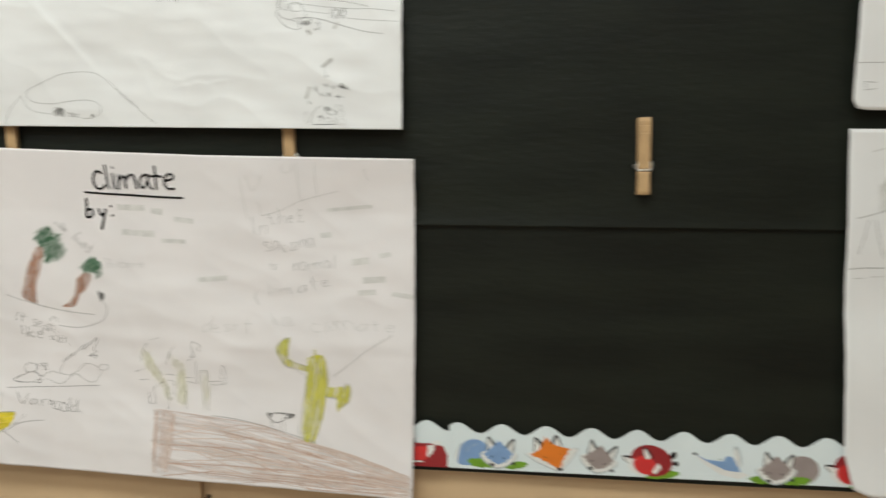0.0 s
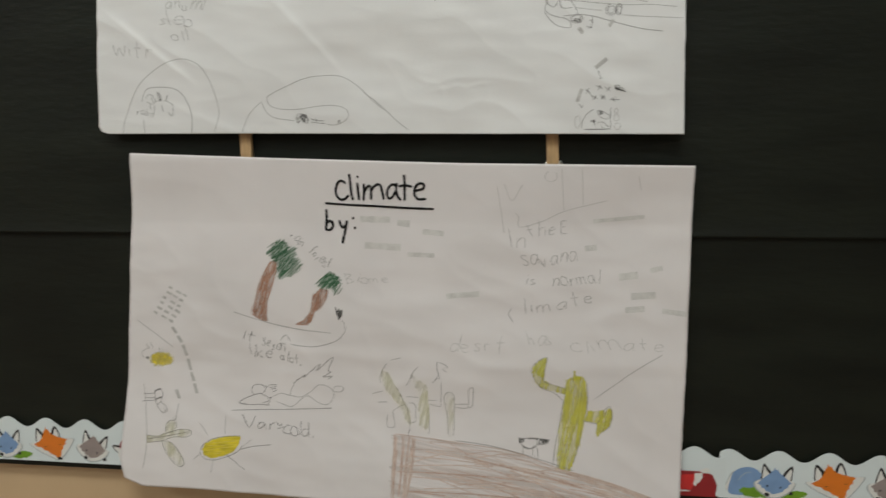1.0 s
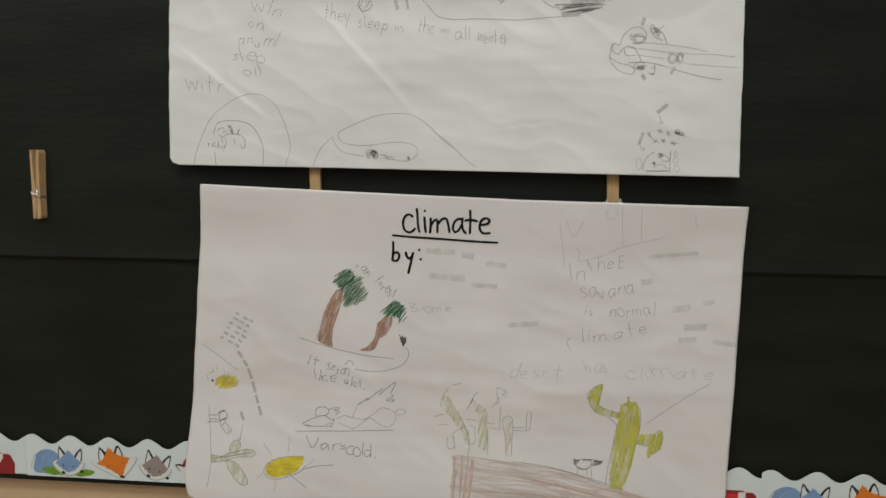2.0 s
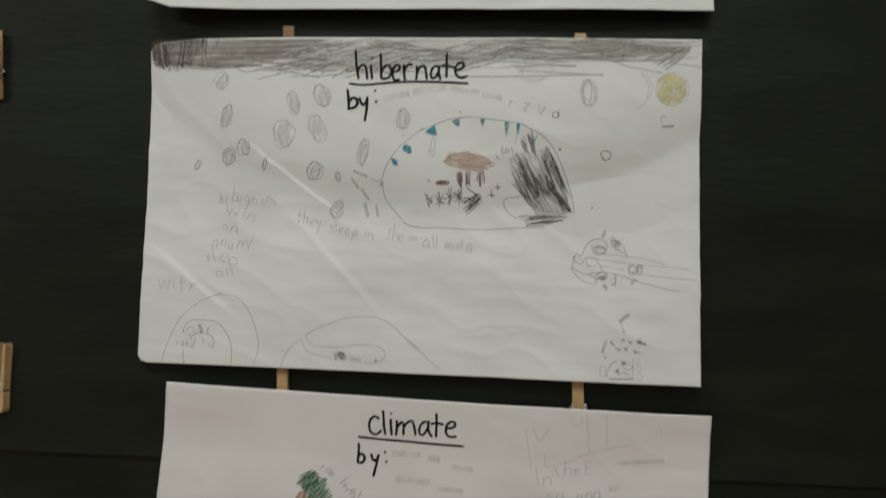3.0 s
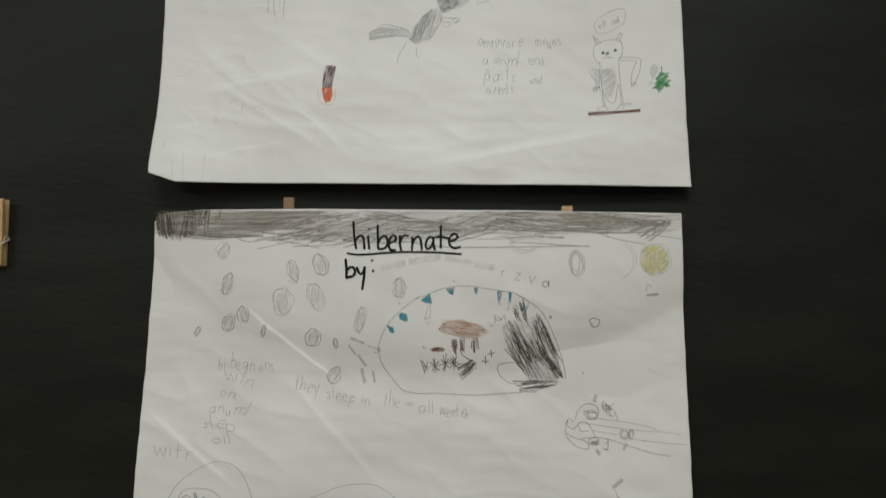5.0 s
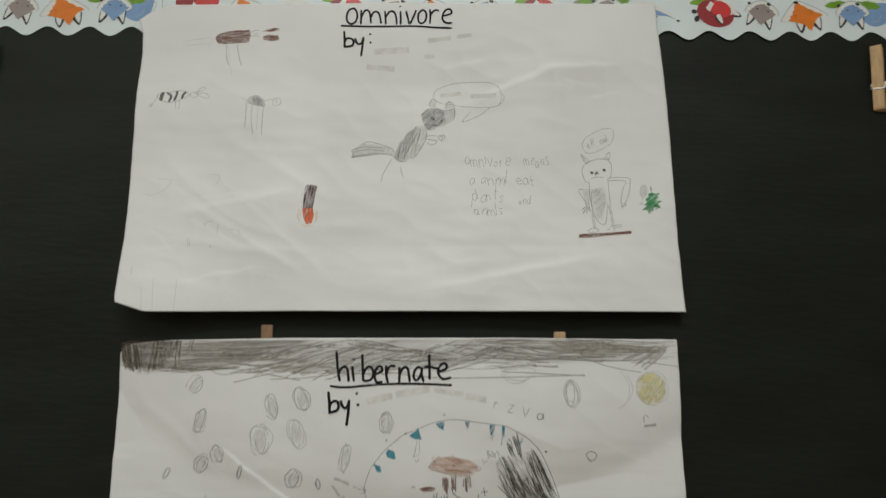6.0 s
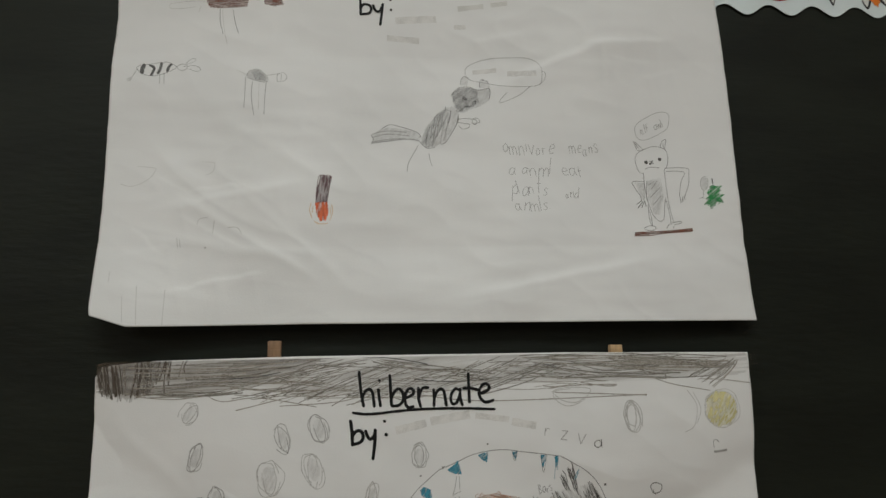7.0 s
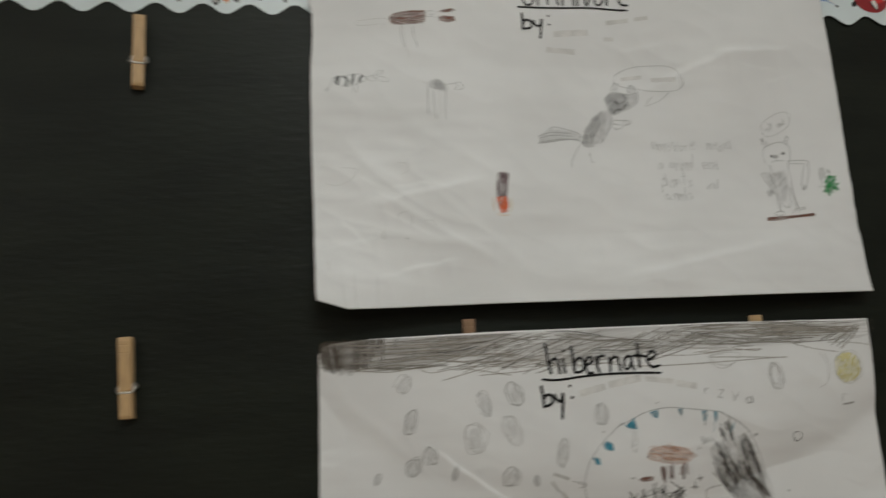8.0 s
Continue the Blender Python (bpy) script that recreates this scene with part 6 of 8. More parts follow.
k.hatch([(6.9, -101.7), (16.1, -94.7), (19, -105.1), (12.9, -104.7)], 35, 2.2, slack=0.6)
k.piece("icicle", "teal crayon icicle")
k.pen(TEAL_RUB, 0.7)
k.fill([(35.6, -88.6), (44.9, -86.7), (43.6, -95.7), (38.8, -92.9)], 20, 1.0, 0.5)
k.pen(TEAL, 0.6)
k.hatch([(36, -88.8), (44.5, -87.1), (43.4, -94.9), (39.2, -92.7)], 30, 2.4)
k.piece("icicle", "teal crayon icicle")
k.pen(TEAL_RUB, 0.7)
k.fill([(68, -87.1), (72.9, -86.7), (70.8, -93.2), (69, -90.8)], 20, 1.0, 0.4)
k.pen(SOFT, 0.4).line((67.8, -87.1), (70.3, -95.3), (72.9, -86.7))
k.piece("icicle", "teal crayon icicle")
k.pen(TEAL_RUB, 0.7)
k.fill([(94.8, -90.8), (100.3, -90.6), (97.4, -101.5), (96.3, -102.6)], 80, 1.0, 0.4)
k.pen(SOFT, 0.4).line((94.8, -90.6), (97, -106.5), (100.8, -90.2))
k.piece("icicle", "teal crayon icicle")
k.pen(TEAL_RUB, 0.7)
k.fill([(108.1, -92.3), (111.5, -91.9), (110.2, -102.6), (108.9, -102.6)], 80, 1.0, 0.4)
k.pen(TEAL, 0.5).line((108.1, -91.9), (108.7, -100.4), (107.2, -113.3)).line((111.5, -91.4), (110.2, -104.8))
k.piece("icicle", "teal crayon icicle")
k.pen(TEAL, 0.7).line((126.5, -114.6), (128.6, -108.6), (131.3, -104.8)).line((127.7, -113.8), (130.7, -106.9))
k.piece("icicle", "teal crayon icicle")
k.pen(TEAL_RUB, 0.7)
k.fill([(-32.4, -131.2), (-25.2, -134.1), (-24, -140.1), (-28.8, -139.3)], 60, 1.0, 0.4)
k.piece("hanging_stick", "thin pencil stick")
k.pen(PENCIL, 0.55).line((15, -107.3), (13.3, -116.5), (10.8, -125.2)).line((17.3, -107.3), (17.7, -119.8)).line((11.8, -123.7), (18.4, -121.1)).line((13, -126.2), (14.1, -129.5), (16.5, -128), (16.9, -125.2))
k.piece("rock", "black scribbled rock")
k.pen(ROCK_RUB, 0.7)
k.fill([(101.3, -132.6), (109.8, -125.1), (124.8, -124), (141.8, -118.6), (151.4, -128.7), (158.8, -145.4), (165.2, -164.5), (170.6, -183.7), (165.3, -191.1), (131.4, -192.4), (127, -177.5), (114.2, -166.9), (104.8, -154)], -58, 1.2, 2)
k.fan([(98.1, -127.2), (105.6, -125.1), (114.1, -122.9), (126.9, -124), (139.7, -117.6), (148.2, -124)], [(131.4, -190.3), (139.9, -192.4), (148.3, -191.2), (161.1, -192.2), (169.6, -187.9), (172.7, -185.8)], 44, [DARK, DARK, MID, CHARCOAL], 0.3, 0.75, 2.0, 1.4, 0.6)
k.fan([(102.4, -136.9), (103.6, -155.2), (114.2, -166.9)], [(124.9, -175.4), (130.3, -183.9), (131.4, -189.2)], 16, [MID, DARK, SOFT], 0.3, 0.7, 1.4, 1.2, 0.5)
k.fan([(113, -115.4), (114.1, -104.8), (119.4, -100.4), (124.3, -96.6)], [(116.3, -124), (122.7, -124), (126.9, -125.1), (130.1, -128.7)], 20, [DARK, MID], 0.4, 0.8, 0.9, 0.8, 0.4)
k.fan([(105.6, -143.4), (122.8, -145.4), (139.7, -145.4)], [(131.3, -173.2), (146.2, -175.3), (158.9, -177.4)], 20, [DARK, MID], 0.3, 0.7, 1.4, 1.0, 0.5)
k.fan([(137.6, -143.2), (148.3, -158.2), (154.7, -166.8)], [(161.1, -190.1), (167.5, -190.1), (172.7, -189)], 22, [DARK, CHARCOAL], 0.4, 0.85, 1.4, 1.2, 0.4)
k.fan([(134.3, -112.3), (144, -118.6), (149.3, -128.2)], [(154.6, -149.7), (163.1, -162.4), (170.5, -173.1)], 18, [DARK, MID], 0.3, 0.6, 1.4, 1.2, 0.6)
k.fan([(112.6, -192.2), (118.6, -201.1), (119.1, -205.3)], [(148.3, -192.3), (170.6, -193.9), (152.6, -200.9)], 20, [DARK, MID, SOFT], 0.4, 0.8, 1.0, 1.0, 0.5)
k.done()
k = Sketch(hibernate, "bear_drawing", "salmon crayon bear with brown legs")
k.pen(SALMON_RUB, 0.7)
k.fill([(28.6, -134.4), (32.9, -128), (41.1, -125.9), (51.9, -124.2), (62.6, -126.7), (73.4, -129.2), (79.5, -134), (80.4, -137.8), (76.4, -141.7), (67.1, -144.5), (56.3, -143.8), (45.4, -141.3), (34.7, -138.8), (29.5, -136.8)], -14, 1.1, 0.8)
k.pen(SALMON, 0.7)
k.hatch([(29.5, -134.4), (33.7, -128.4), (51.9, -125), (73.4, -129.6), (79.5, -134.8), (75.6, -141.2), (56.3, -143.4), (34.7, -138.4)], -20, 3.6, slack=0.8)
k.piece("outline", "thin brown outline")
k.pen(BARK, 0.5).line((28.2, -135.3), (29.5, -131), (33.3, -127.8), (41.1, -125.6), (51.9, -124), (54.1, -122.3), (56.6, -125.4), (62.6, -126.7), (73.4, -128.8), (79.9, -133.8), (81.4, -138), (76.7, -142.3), (67.1, -145.1), (56.3, -144.5), (45.4, -141.7), (34.7, -139.2), (29, -137))
k.piece("ear", "small rounded pencil ear")
k.line((32.9, -127.6), (32, -125.3), (34.6, -124.1), (35.9, -126.3))
k.piece("ear", "small rounded pencil ear")
k.line((35.9, -125.9), (38.1, -123.8), (40.3, -125.4), (39.4, -127.1))
k.piece("tail", "small round pencil tail")
k.oval((81.9, -137.4), 2.4, 2.4, 0, 1.2)
k.piece("eye", "dark pencil dot")
k.pen(DARK, 0.6).dot(*(34.2, -129.7), 1.0)
k.piece("nose", "dark pencil dot")
k.dot(*(28.4, -135.1), 1.0)
k.piece("leg", "brown crayon leg")
k.pen(CHEST, 1.05).line((43.1, -146), (42.9, -156.4)).line((45, -145.6), (46, -158.5), (47.7, -165)).line((46.7, -146), (47.3, -163.9)).line((48.6, -147.7), (49, -157.4)).line((44.2, -147), (44.6, -159.8)).pen(DARK, 0.6).line((44, -150), (45.4, -161.5)).line((47.6, -148), (48.1, -164)).line((46.2, -146.5), (46.6, -157)).pen(CHEST, 1.05)
k.piece("leg", "brown crayon leg")
k.line((52.4, -145.1), (53.3, -160.2)).line((54.6, -145.1), (55.9, -159.5)).line((57.1, -144.3), (56.9, -161.1)).line((54.1, -149.9), (55, -158.5)).pen(DARK, 0.6).line((53.2, -147), (54.4, -160)).line((56.6, -146), (57.2, -162)).pen(CHEST, 1.05)
k.piece("leg", "brown crayon leg")
k.line((64.5, -154.2), (66.2, -156.7)).line((67.3, -146.8), (68.2, -161.5)).line((69.6, -144.4), (69.2, -161.9)).line((72.2, -143.8), (73.9, -157.5)).line((65.8, -147.8), (65.4, -155.9)).pen(DARK, 0.6).line((68, -146), (68.6, -160)).line((71.2, -145), (71.9, -158)).line((69, -149), (69.8, -162))
k.piece("log", "small dark brown log")
k.pen(RUST_RUB, 0.7)
k.fill([(18.5, -158.2), (26.1, -156), (34.8, -157.5), (33, -160.3), (22.8, -161.2)], 4, 0.9, 0.6)
k.pen(CHEST, 0.95).line((17.4, -159), (22.8, -156.5), (33, -156.4)).line((19.6, -160.3), (30.4, -160.3))
k.piece("pebble", "grey pencil smudge")
k.pen(SOFT, 0.6)
k.scribble((10.7, -156.7), 2.6, 1.4, 8)
k.done()
k = Sketch(hibernate, "food_mark", "dark pencil cross", "food_mark")
k.pen(DARK, 0.85).line((6.5, -170), (12.4, -186.4)).line((8.8, -171.6), (14.9, -182.8)).line((15.2, -172.6), (10.5, -185.6)).line((7.7, -176), (16.4, -179.8))
k.next()
k.line((20.7, -169.4), (26.5, -183.4)).line((27.8, -171.5), (19.7, -183.4)).line((18.6, -177.7), (30.9, -175.9)).line((22.8, -168.6), (23.6, -186)).line((17.8, -173), (29.4, -182.6))
k.next()
k.line((33, -164), (35.9, -180.1)).line((39.5, -168.2), (32.2, -182.3)).line((30.9, -175.9), (41.2, -171.9)).line((36.6, -162.6), (34.4, -184)).line((30.2, -169.6), (39.8, -179))
k.next()
k.line((41.2, -167.2), (48.2, -179)).line((47.3, -167.1), (41.2, -180.1)).line((39.1, -174.7), (49.9, -172.5)).line((44.4, -164.8), (45.6, -183)).line((39.8, -169.4), (50.4, -178.8)).line((48.4, -165.6), (46.2, -176))
k.next()
k.line((81.7, -164.9), (82.2, -174.6)).line((77.5, -170.9), (86, -171.7))
k.next()
k.line((87.7, -157.9), (89, -166.5)).line((84.3, -162.7), (92.4, -161.6))
k.next()
k.pen(DARK, 0.7)
k.fan([(53, -193), (50.5, -186), (49, -179)], [(70, -178), (71, -173), (67, -169)], 15, [DARK, MID, DARK], 0.5, 0.95, 1.0, 1.0, 0.4)
k.pen(DARK, 0.75).line((55.2, -163.9), (60, -168.2), (69.3, -171.7)).line((52, -157.4), (55.2, -165)).line((47.5, -175.5), (58, -175), (69, -173.5)).line((60.3, -167.1), (71.4, -179.9)).line((54.3, -193), (69.3, -180))
k.next()
k.done()
k = Sketch(hibernate, "note_bar", "pencil bar of a small note", "note_bar")
k.pen(SOFT, 0.6).line((-54.9, -155.3), (-40.5, -160.5)).line((-45.8, -155.3), (-40.5, -160.5), (-47, -163.1))
k.next()
k.pen(NOTE, 0.6).bar((-75.4, -146.4), (-58.9, -152.8), 3.24).bar((-77.4, -154.2), (-69.4, -165.8), 2.59).bar((-66.7, -165.8), (-57.4, -178.7), 3.24).bar((-62.7, -181.4), (-58.4, -198.2), 3.88).bar((-49.5, -183.8), (-46.6, -198.1), 2.59)
k.done()
k = Sketch(hibernate, "winter_note", "pencil handwriting", "pencil_word")
k.pen(PENCIL, 0.55).text("hi begin ons", (-233.2, -183.6), 15.5, -2, 67.3, 0.2)
k.text("win", (-224.6, -199.2), 16.8, -8, 32.4, 0.2).text("oni", (-229.1, -215.7), 14.2, -12, 19.4, 0.2).text("anuml", (-240.1, -234.8), 15.5, -6, 42.7, 0.2).text("slep", (-247.3, -252.4), 14.2, -4, 37.5, 0.2).text("oll", (-233, -270.3), 12.9, 2, 19.4, 0.2)
k.pen(PENCIL, 0.55).text("witr", (-300.8, -285.7), 20.7, -4, 44, 0.15)
k.text("they", (-141.2, -206.8), 16.8, -9, 28.5, 0.15).text("sleep", (-102.5, -216.7), 15.5, -6, 32.4, 0.15).text("in", (-61.6, -220.7), 12.9, -8, 10.4, 0.15).text("the", (-35.6, -222.4), 16.8, -6, 18.1, 0.15)
k.pen(BAR, 0.8).bar((-10.9, -220.8), (-0.5, -222), 4.53)
k.pen(PENCIL, 0.55).text("all.", (5.4, -230.8), 15.5, -6, 20.7, 0.15).text("wenter", (29.3, -233), 15.5, -7, 33.6, 0.15)
k.done()
k = Sketch(hibernate, "rabbit_den_drawing", "pencil burrow with a small rabbit")
k.pen(PENCIL, 0.6).line((-293.6, -369.9), (-288.9, -351.1), (-274.7, -320.5), (-256.6, -303.5), (-234.4, -291.8), (-215.7, -290.7), (-199.5, -299.6), (-187.8, -319), (-180.5, -343.1), (-181.3, -356.4), (-185.6, -370.6))
k.pen(SOFT, 0.6).line((-269.8, -335.6), (-265, -323.4), (-254.1, -320.2), (-233.4, -321.4), (-221.9, -328.8), (-213.3, -343.7), (-211.2, -357.1), (-212.1, -370)).line((-268.7, -355.2), (-267.2, -370.8))
k.piece("rabbit", "small pencil rabbit with dark ears")
k.pen(MID, 0.5).line((-265.2, -332), (-261.6, -328.2), (-256.5, -329.3), (-254, -335.4), (-259.2, -338.5), (-263.8, -335.5)).line((-254.3, -335.4), (-242.2, -335.1), (-234, -339.4), (-232.8, -347.6), (-235.1, -351.9), (-238.5, -347.1)).line((-261.1, -338.6), (-259.1, -344.6)).line((-242.2, -335.1), (-238.7, -328.4))
k.pen(DARK, 0.5)
k.hatch([(-252.3, -325), (-247.8, -325.5), (-246, -334.6), (-250.2, -334.6)], 80, 1.0)
k.line((-240.9, -329.6), (-239.5, -336.2)).line((-255.2, -340.2), (-255, -346.3)).line((-246.4, -340), (-244.2, -346.6)).line((-258.3, -330.9), (-256.8, -335.4))
k.piece("pencil_word", "tiny pencil handwriting")
k.pen(MID, 0.5)
k.text("rabit", (-276.3, -348.4), 9, -14, 20, 0.2)
k.done()
k = Sketch(hibernate, "hare_den_drawing", "pencil mound with a sleeping animal")
k.pen(PENCIL, 0.6).line((-153.4, -369.9), (-147.3, -354.3), (-139.8, -345.3), (-130.8, -337.6)).line((-130.8, -337.6), (-126.4, -347.9), (-116.2, -355.2), (-94.5, -358.6)).line((-124.7, -333.1), (-117.1, -328.4), (-98.8, -320.6), (-83.4, -314.3), (-65, -311.6), (-43.4, -312.2), (-24.9, -322.3), (-6.3, -339.8), (4.9, -348.3))
k.line((-17.9, -329.9), (-1.6, -341.4), (17.8, -359.6), (30.7, -369.8))
k.line((-124.7, -333.1), (-122.9, -340.4), (-113.5, -345.4), (-91.8, -346.7), (-70.3, -343.9), (-51.9, -342.9), (-38.1, -346.2), (-34, -353.5), (-37.9, -359.5), (-48.4, -363.6), (-57.6, -363))
k.piece("sleeping_animal", "dark pencil animal lying in the mound")
k.pen(DARK, 0.5)
k.scribble((-85.4, -356.1), 6, 5, 22)
k.line((-93.2, -353.2), (-89.9, -361.5), (-87, -353.1), (-83.7, -360.8), (-81.8, -351.6)).line((-76.2, -356.5), (-70, -358.7), (-60.8, -359.1)).line((-74.6, -360.6), (-60.1, -362.1)).line((-70.6, -356.4), (-68.4, -360.5))
k.piece("tail_mark")
k.scribble((-43.6, -360), 3, 1.6, 9)
k.done()
k = Sketch(hibernate, "fallen_tree_drawing", "pencil tree lying on its side with nests")
k.pen(PENCIL, 0.55).line((196.6, -235.2), (215.3, -235.1), (234.1, -237), (256.8, -240.3), (275.4, -244.8)).line((188.2, -239.8), (204.9, -240.9), (229.8, -244.3), (256.8, -246.8), (279.5, -247.5), (304.1, -250.3)).line((203.8, -247.8), (217.3, -249.9), (230.8, -251.6)).line((250.4, -256.5), (277.1, -259.4), (309.2, -261.6))
k.pen(SOFT, 0.6).line((192.2, -256.2), (206.9, -255.2), (219.3, -256.6), (229.7, -259.3), (244.1, -263.9), (270.7, -271.2), (291.2, -274.2))
k.line((173, -249.6), (177.2, -235.5), (183.5, -237), (188.3, -225.9), (197.7, -218.6), (207.2, -219.4), (211.8, -227.3), (205.4, -235.2), (198.2, -235.2)).line((177.2, -235.5), (174.3, -240.6), (181.8, -246.7), (188.1, -240.1), (194.4, -238.5), (200.7, -242.2), (207.5, -255.5)).line((173, -249.6), (181.8, -255.8), (194.3, -258.8), (199.6, -263.4), (197.4, -268.2), (184.8, -265.2), (175.5, -256), (173, -250.6)).line((188.1, -240.1), (190.7, -247.9), (200.7, -247.8))
k.piece("nest", "shaded pencil nest")
k.oval((203.9, -229.9), 9, 5.6, -12, 2.2)
k.line((194.6, -225.8), (200.8, -227.9), (210.2, -228.2))
k.piece("nest", "shaded pencil nest")
k.scribble((205.6, -260), 4.5, 3.4, 12)
k.oval((205.6, -259.6), 6, 4, 0, 1.3)
k.piece("nest", "shaded pencil nest")
k.oval((239.7, -251.7), 5.6, 6, 0, 1.8)
k.piece("nest", "shaded pencil nest")
k.pen(MID, 0.6)
k.oval((247.4, -251.6), 3.6, 6.4, 0, 1.8)
k.piece("feather", "pencil feather")
k.pen(MID, 0.5).line((217.3, -214.6), (221.8, -219.3), (229.1, -225.6), (233.5, -237.2)).line((217.3, -215.1), (215.6, -219.4), (219.6, -227.7), (226.9, -232.3), (229.3, -230.4)).line((219.3, -219.8), (226.4, -219.7), (230.3, -215)).line((217.7, -218.3), (222.8, -224.6), (225.8, -230.8))
k.scribble((221.4, -222.5), 3.4, 4.6, 14, 40)
k.piece("figure", "tiny dark pencil figure")
k.pen(MID, 0.6).line((221, -257), (220.8, -266.3), (217, -269.4)).line((215, -266.9), (221.2, -268.9)).line((217.2, -261.1), (220.9, -261.5))
k.done()
k = Sketch(hibernate, "igloo_drawing", "pencil igloo with small animals inside")
k.pen(SOFT, 0.6).line((212.1, -370.2), (212.9, -362.8), (217.1, -355.6), (223.9, -350.9)).line((241.1, -349.6), (240.6, -358.2), (240.8, -370.2))
k.pen(MID, 0.9).line((214.9, -371.5), (228.1, -371.5), (240.8, -371.2))
k.piece("small_animal", "dark pencil animal")
k.pen(SOFT, 0.5).line((227.3, -352.9), (230.4, -352.2), (235.5, -355.1), (240.2, -358.4), (236.4, -361.2), (231.4, -359.7), (228.4, -356.4), (227.3, -352.9))
k.pen(DARK, 0.5)
k.scribble((230.8, -354.8), 2.4, 2.4, 12)
k.piece("small_animal", "dark pencil animal")
k.pen(SOFT, 0.5).line((223.1, -367.6), (229.2, -364.4), (234.3, -364.9), (237.3, -368.2), (239.3, -369.2)).line((226.1, -368.5), (225.7, -370.5)).line((232.2, -367.7), (232.6, -370.4))
k.pen(DARK, 0.5)
k.scribble((223.2, -363.1), 3, 2.4, 12)
k.piece("snow_ball")
k.pen(FAINT, 0.6)
k.oval((207.7, -363.8), 3, 6.4, 0, 1.2)
k.piece("snow_ball")
k.oval((246.2, -353), 1.8, 2.6, 0, 1.2)
k.piece("snow_ball")
k.oval((246.6, -359.8), 2.6, 3.4, 0, 1.2)
k.piece("snow_ball")
k.oval((247.8, -368.6), 3, 3.4, 0, 1.2)
k.done()
k = Sketch(hibernate, "cross_mark", "dark pencil cross", "cross_mark")
k.pen(DARK, 0.55).line((214.7, -330.8), (219.6, -333.9)).line((218.4, -329.1), (215.9, -335.2)).line((217.5, -332.8), (222.9, -339.1))
k.next()
k.line((221.5, -338), (227.7, -340.7)).line((226.2, -337.1), (222.8, -341.7))
k.next()
k.line((225.8, -327.3), (232.3, -330.4)).line((229.9, -326.8), (227.8, -331.8))
k.next()
k.line((229.9, -336.6), (235.1, -341.4)).line((234, -336.1), (231.4, -341.4)).line((230.6, -339.8), (235.1, -338.1))
k.next()
k.line((235.2, -328.7), (239.7, -333.5)).line((239.4, -329.1), (236.1, -333.3))
k.next()
k.line((239.6, -341.3), (249.4, -341.9)).line((241.3, -339.3), (245.2, -344)).line((245.3, -338.8), (242.8, -343.3))
k.next()
k.scribble((250.2, -330.5), 6.5, 3.2, 18, -25)
k.next()
k.done()
k = Sketch(hibernate, "small_marks", "small pencil mark", "pencil_dot")
k.pen(MID, 0.6)
k.dot(*(156.3, -119.7), 1.3)
k.next()
k.dot(*(-18.5, -106.2), 0.9)
k.next()
k.dot(*(44.9, -79.3), 0.9)
k.next()
k.scribble((2.4, -99.1), 1.6, 1.2, 8)
k.next()
k.dot(*(194.2, -183.5), 1.0)
k.next()
k.pen(MID, 0.8).line((203.3, -128.2), (201.7, -122.7), (206.3, -120.1), (212.7, -122.7), (211.5, -128.8), (205.4, -130), (204.2, -126.4)).line((203.3, -128.8), (207.2, -131.2))
k.next()
k.done()
k = Sketch(hibernate, "bear_note", "small pencil handwriting", "pencil_word")
k.pen(SOFT, 0.5)
k.text("Bars", (92.7, -126.6), 9, 14, 13, 0.15)
k.line((86.3, -127.3), (87.6, -130.9), (91, -128.7))
k.done()
k = Sketch(hibernate, "tree_note_bar", "faint pencil bar of a tiny note", "note_bar")
k.pen(NOTE, 0.6)
k.bar((206.9, -216.3), (209.4, -207.8), 3.6)
k.bar((207.7, -268.6), (211.8, -274.1), 3.6)
k.bar((237.9, -268.1), (242.4, -260.9), 3.2)
k.bar((224.9, -309.5), (236.3, -300.2), 4)
k.bar((206.9, -343.5), (211.2, -330.2), 3.2)
k.done()
k = Sketch(hibernate, "arrow_mark", "small pencil arrow", "arrow_mark")
k.pen(SOFT, 0.5).line((227.5, -312.2), (230.5, -320.7), (231.7, -318.3)).line((227.6, -319.5), (230.5, -320.7))
k.next()
k.line((207.9, -345.1), (212, -349.2), (212.7, -346.3)).line((210, -349.2), (212, -349.2))
k.next()
k.done()


# ---- the omnivore poster
k = Sketch(omnivore, "title", "black marker heading")
k.pen(MARKER, 2.2).line((-77.6, -27.1), (-51.3, -28.1), (-20.6, -28.1), (10.2, -27.6), (36.6, -29.1), (55.6, -29.8))
k.piece("letter")
k.pen(MARKER, 2.45).line((-62.5, -4.9), (-68, -6.8), (-71.2, -13.9), (-70.7, -21), (-66.7, -24.8), (-61.2, -22.9), (-58.4, -16.3), (-59.1, -9.2), (-62.5, -4.9))
k.piece("letter")
k.line((-53.6, -8), (-53.6, -16.3), (-54, -24.5)).line((-53.6, -16.3), (-50.3, -9.6), (-46.6, -7.2), (-43.5, -10.3), (-42.2, -17.4), (-41.7, -23.3)).line((-41.7, -16.3), (-38.7, -10.3), (-34.9, -9.1), (-31.6, -12.7), (-29.4, -23.8))
k.piece("letter")
k.line((-24.6, -9.1), (-24.1, -16.2), (-23.7, -24.5)).line((-23.9, -16.2), (-19.5, -9.6), (-15.7, -8.6), (-12.7, -11), (-10.9, -17.4), (-10.5, -24.5))
k.piece("letter")
k.line((-5.8, -9.6), (-5.6, -16.2), (-5.6, -24.7))
k.dot(*(-6.2, -2.4), 1.2)
k.piece("letter")
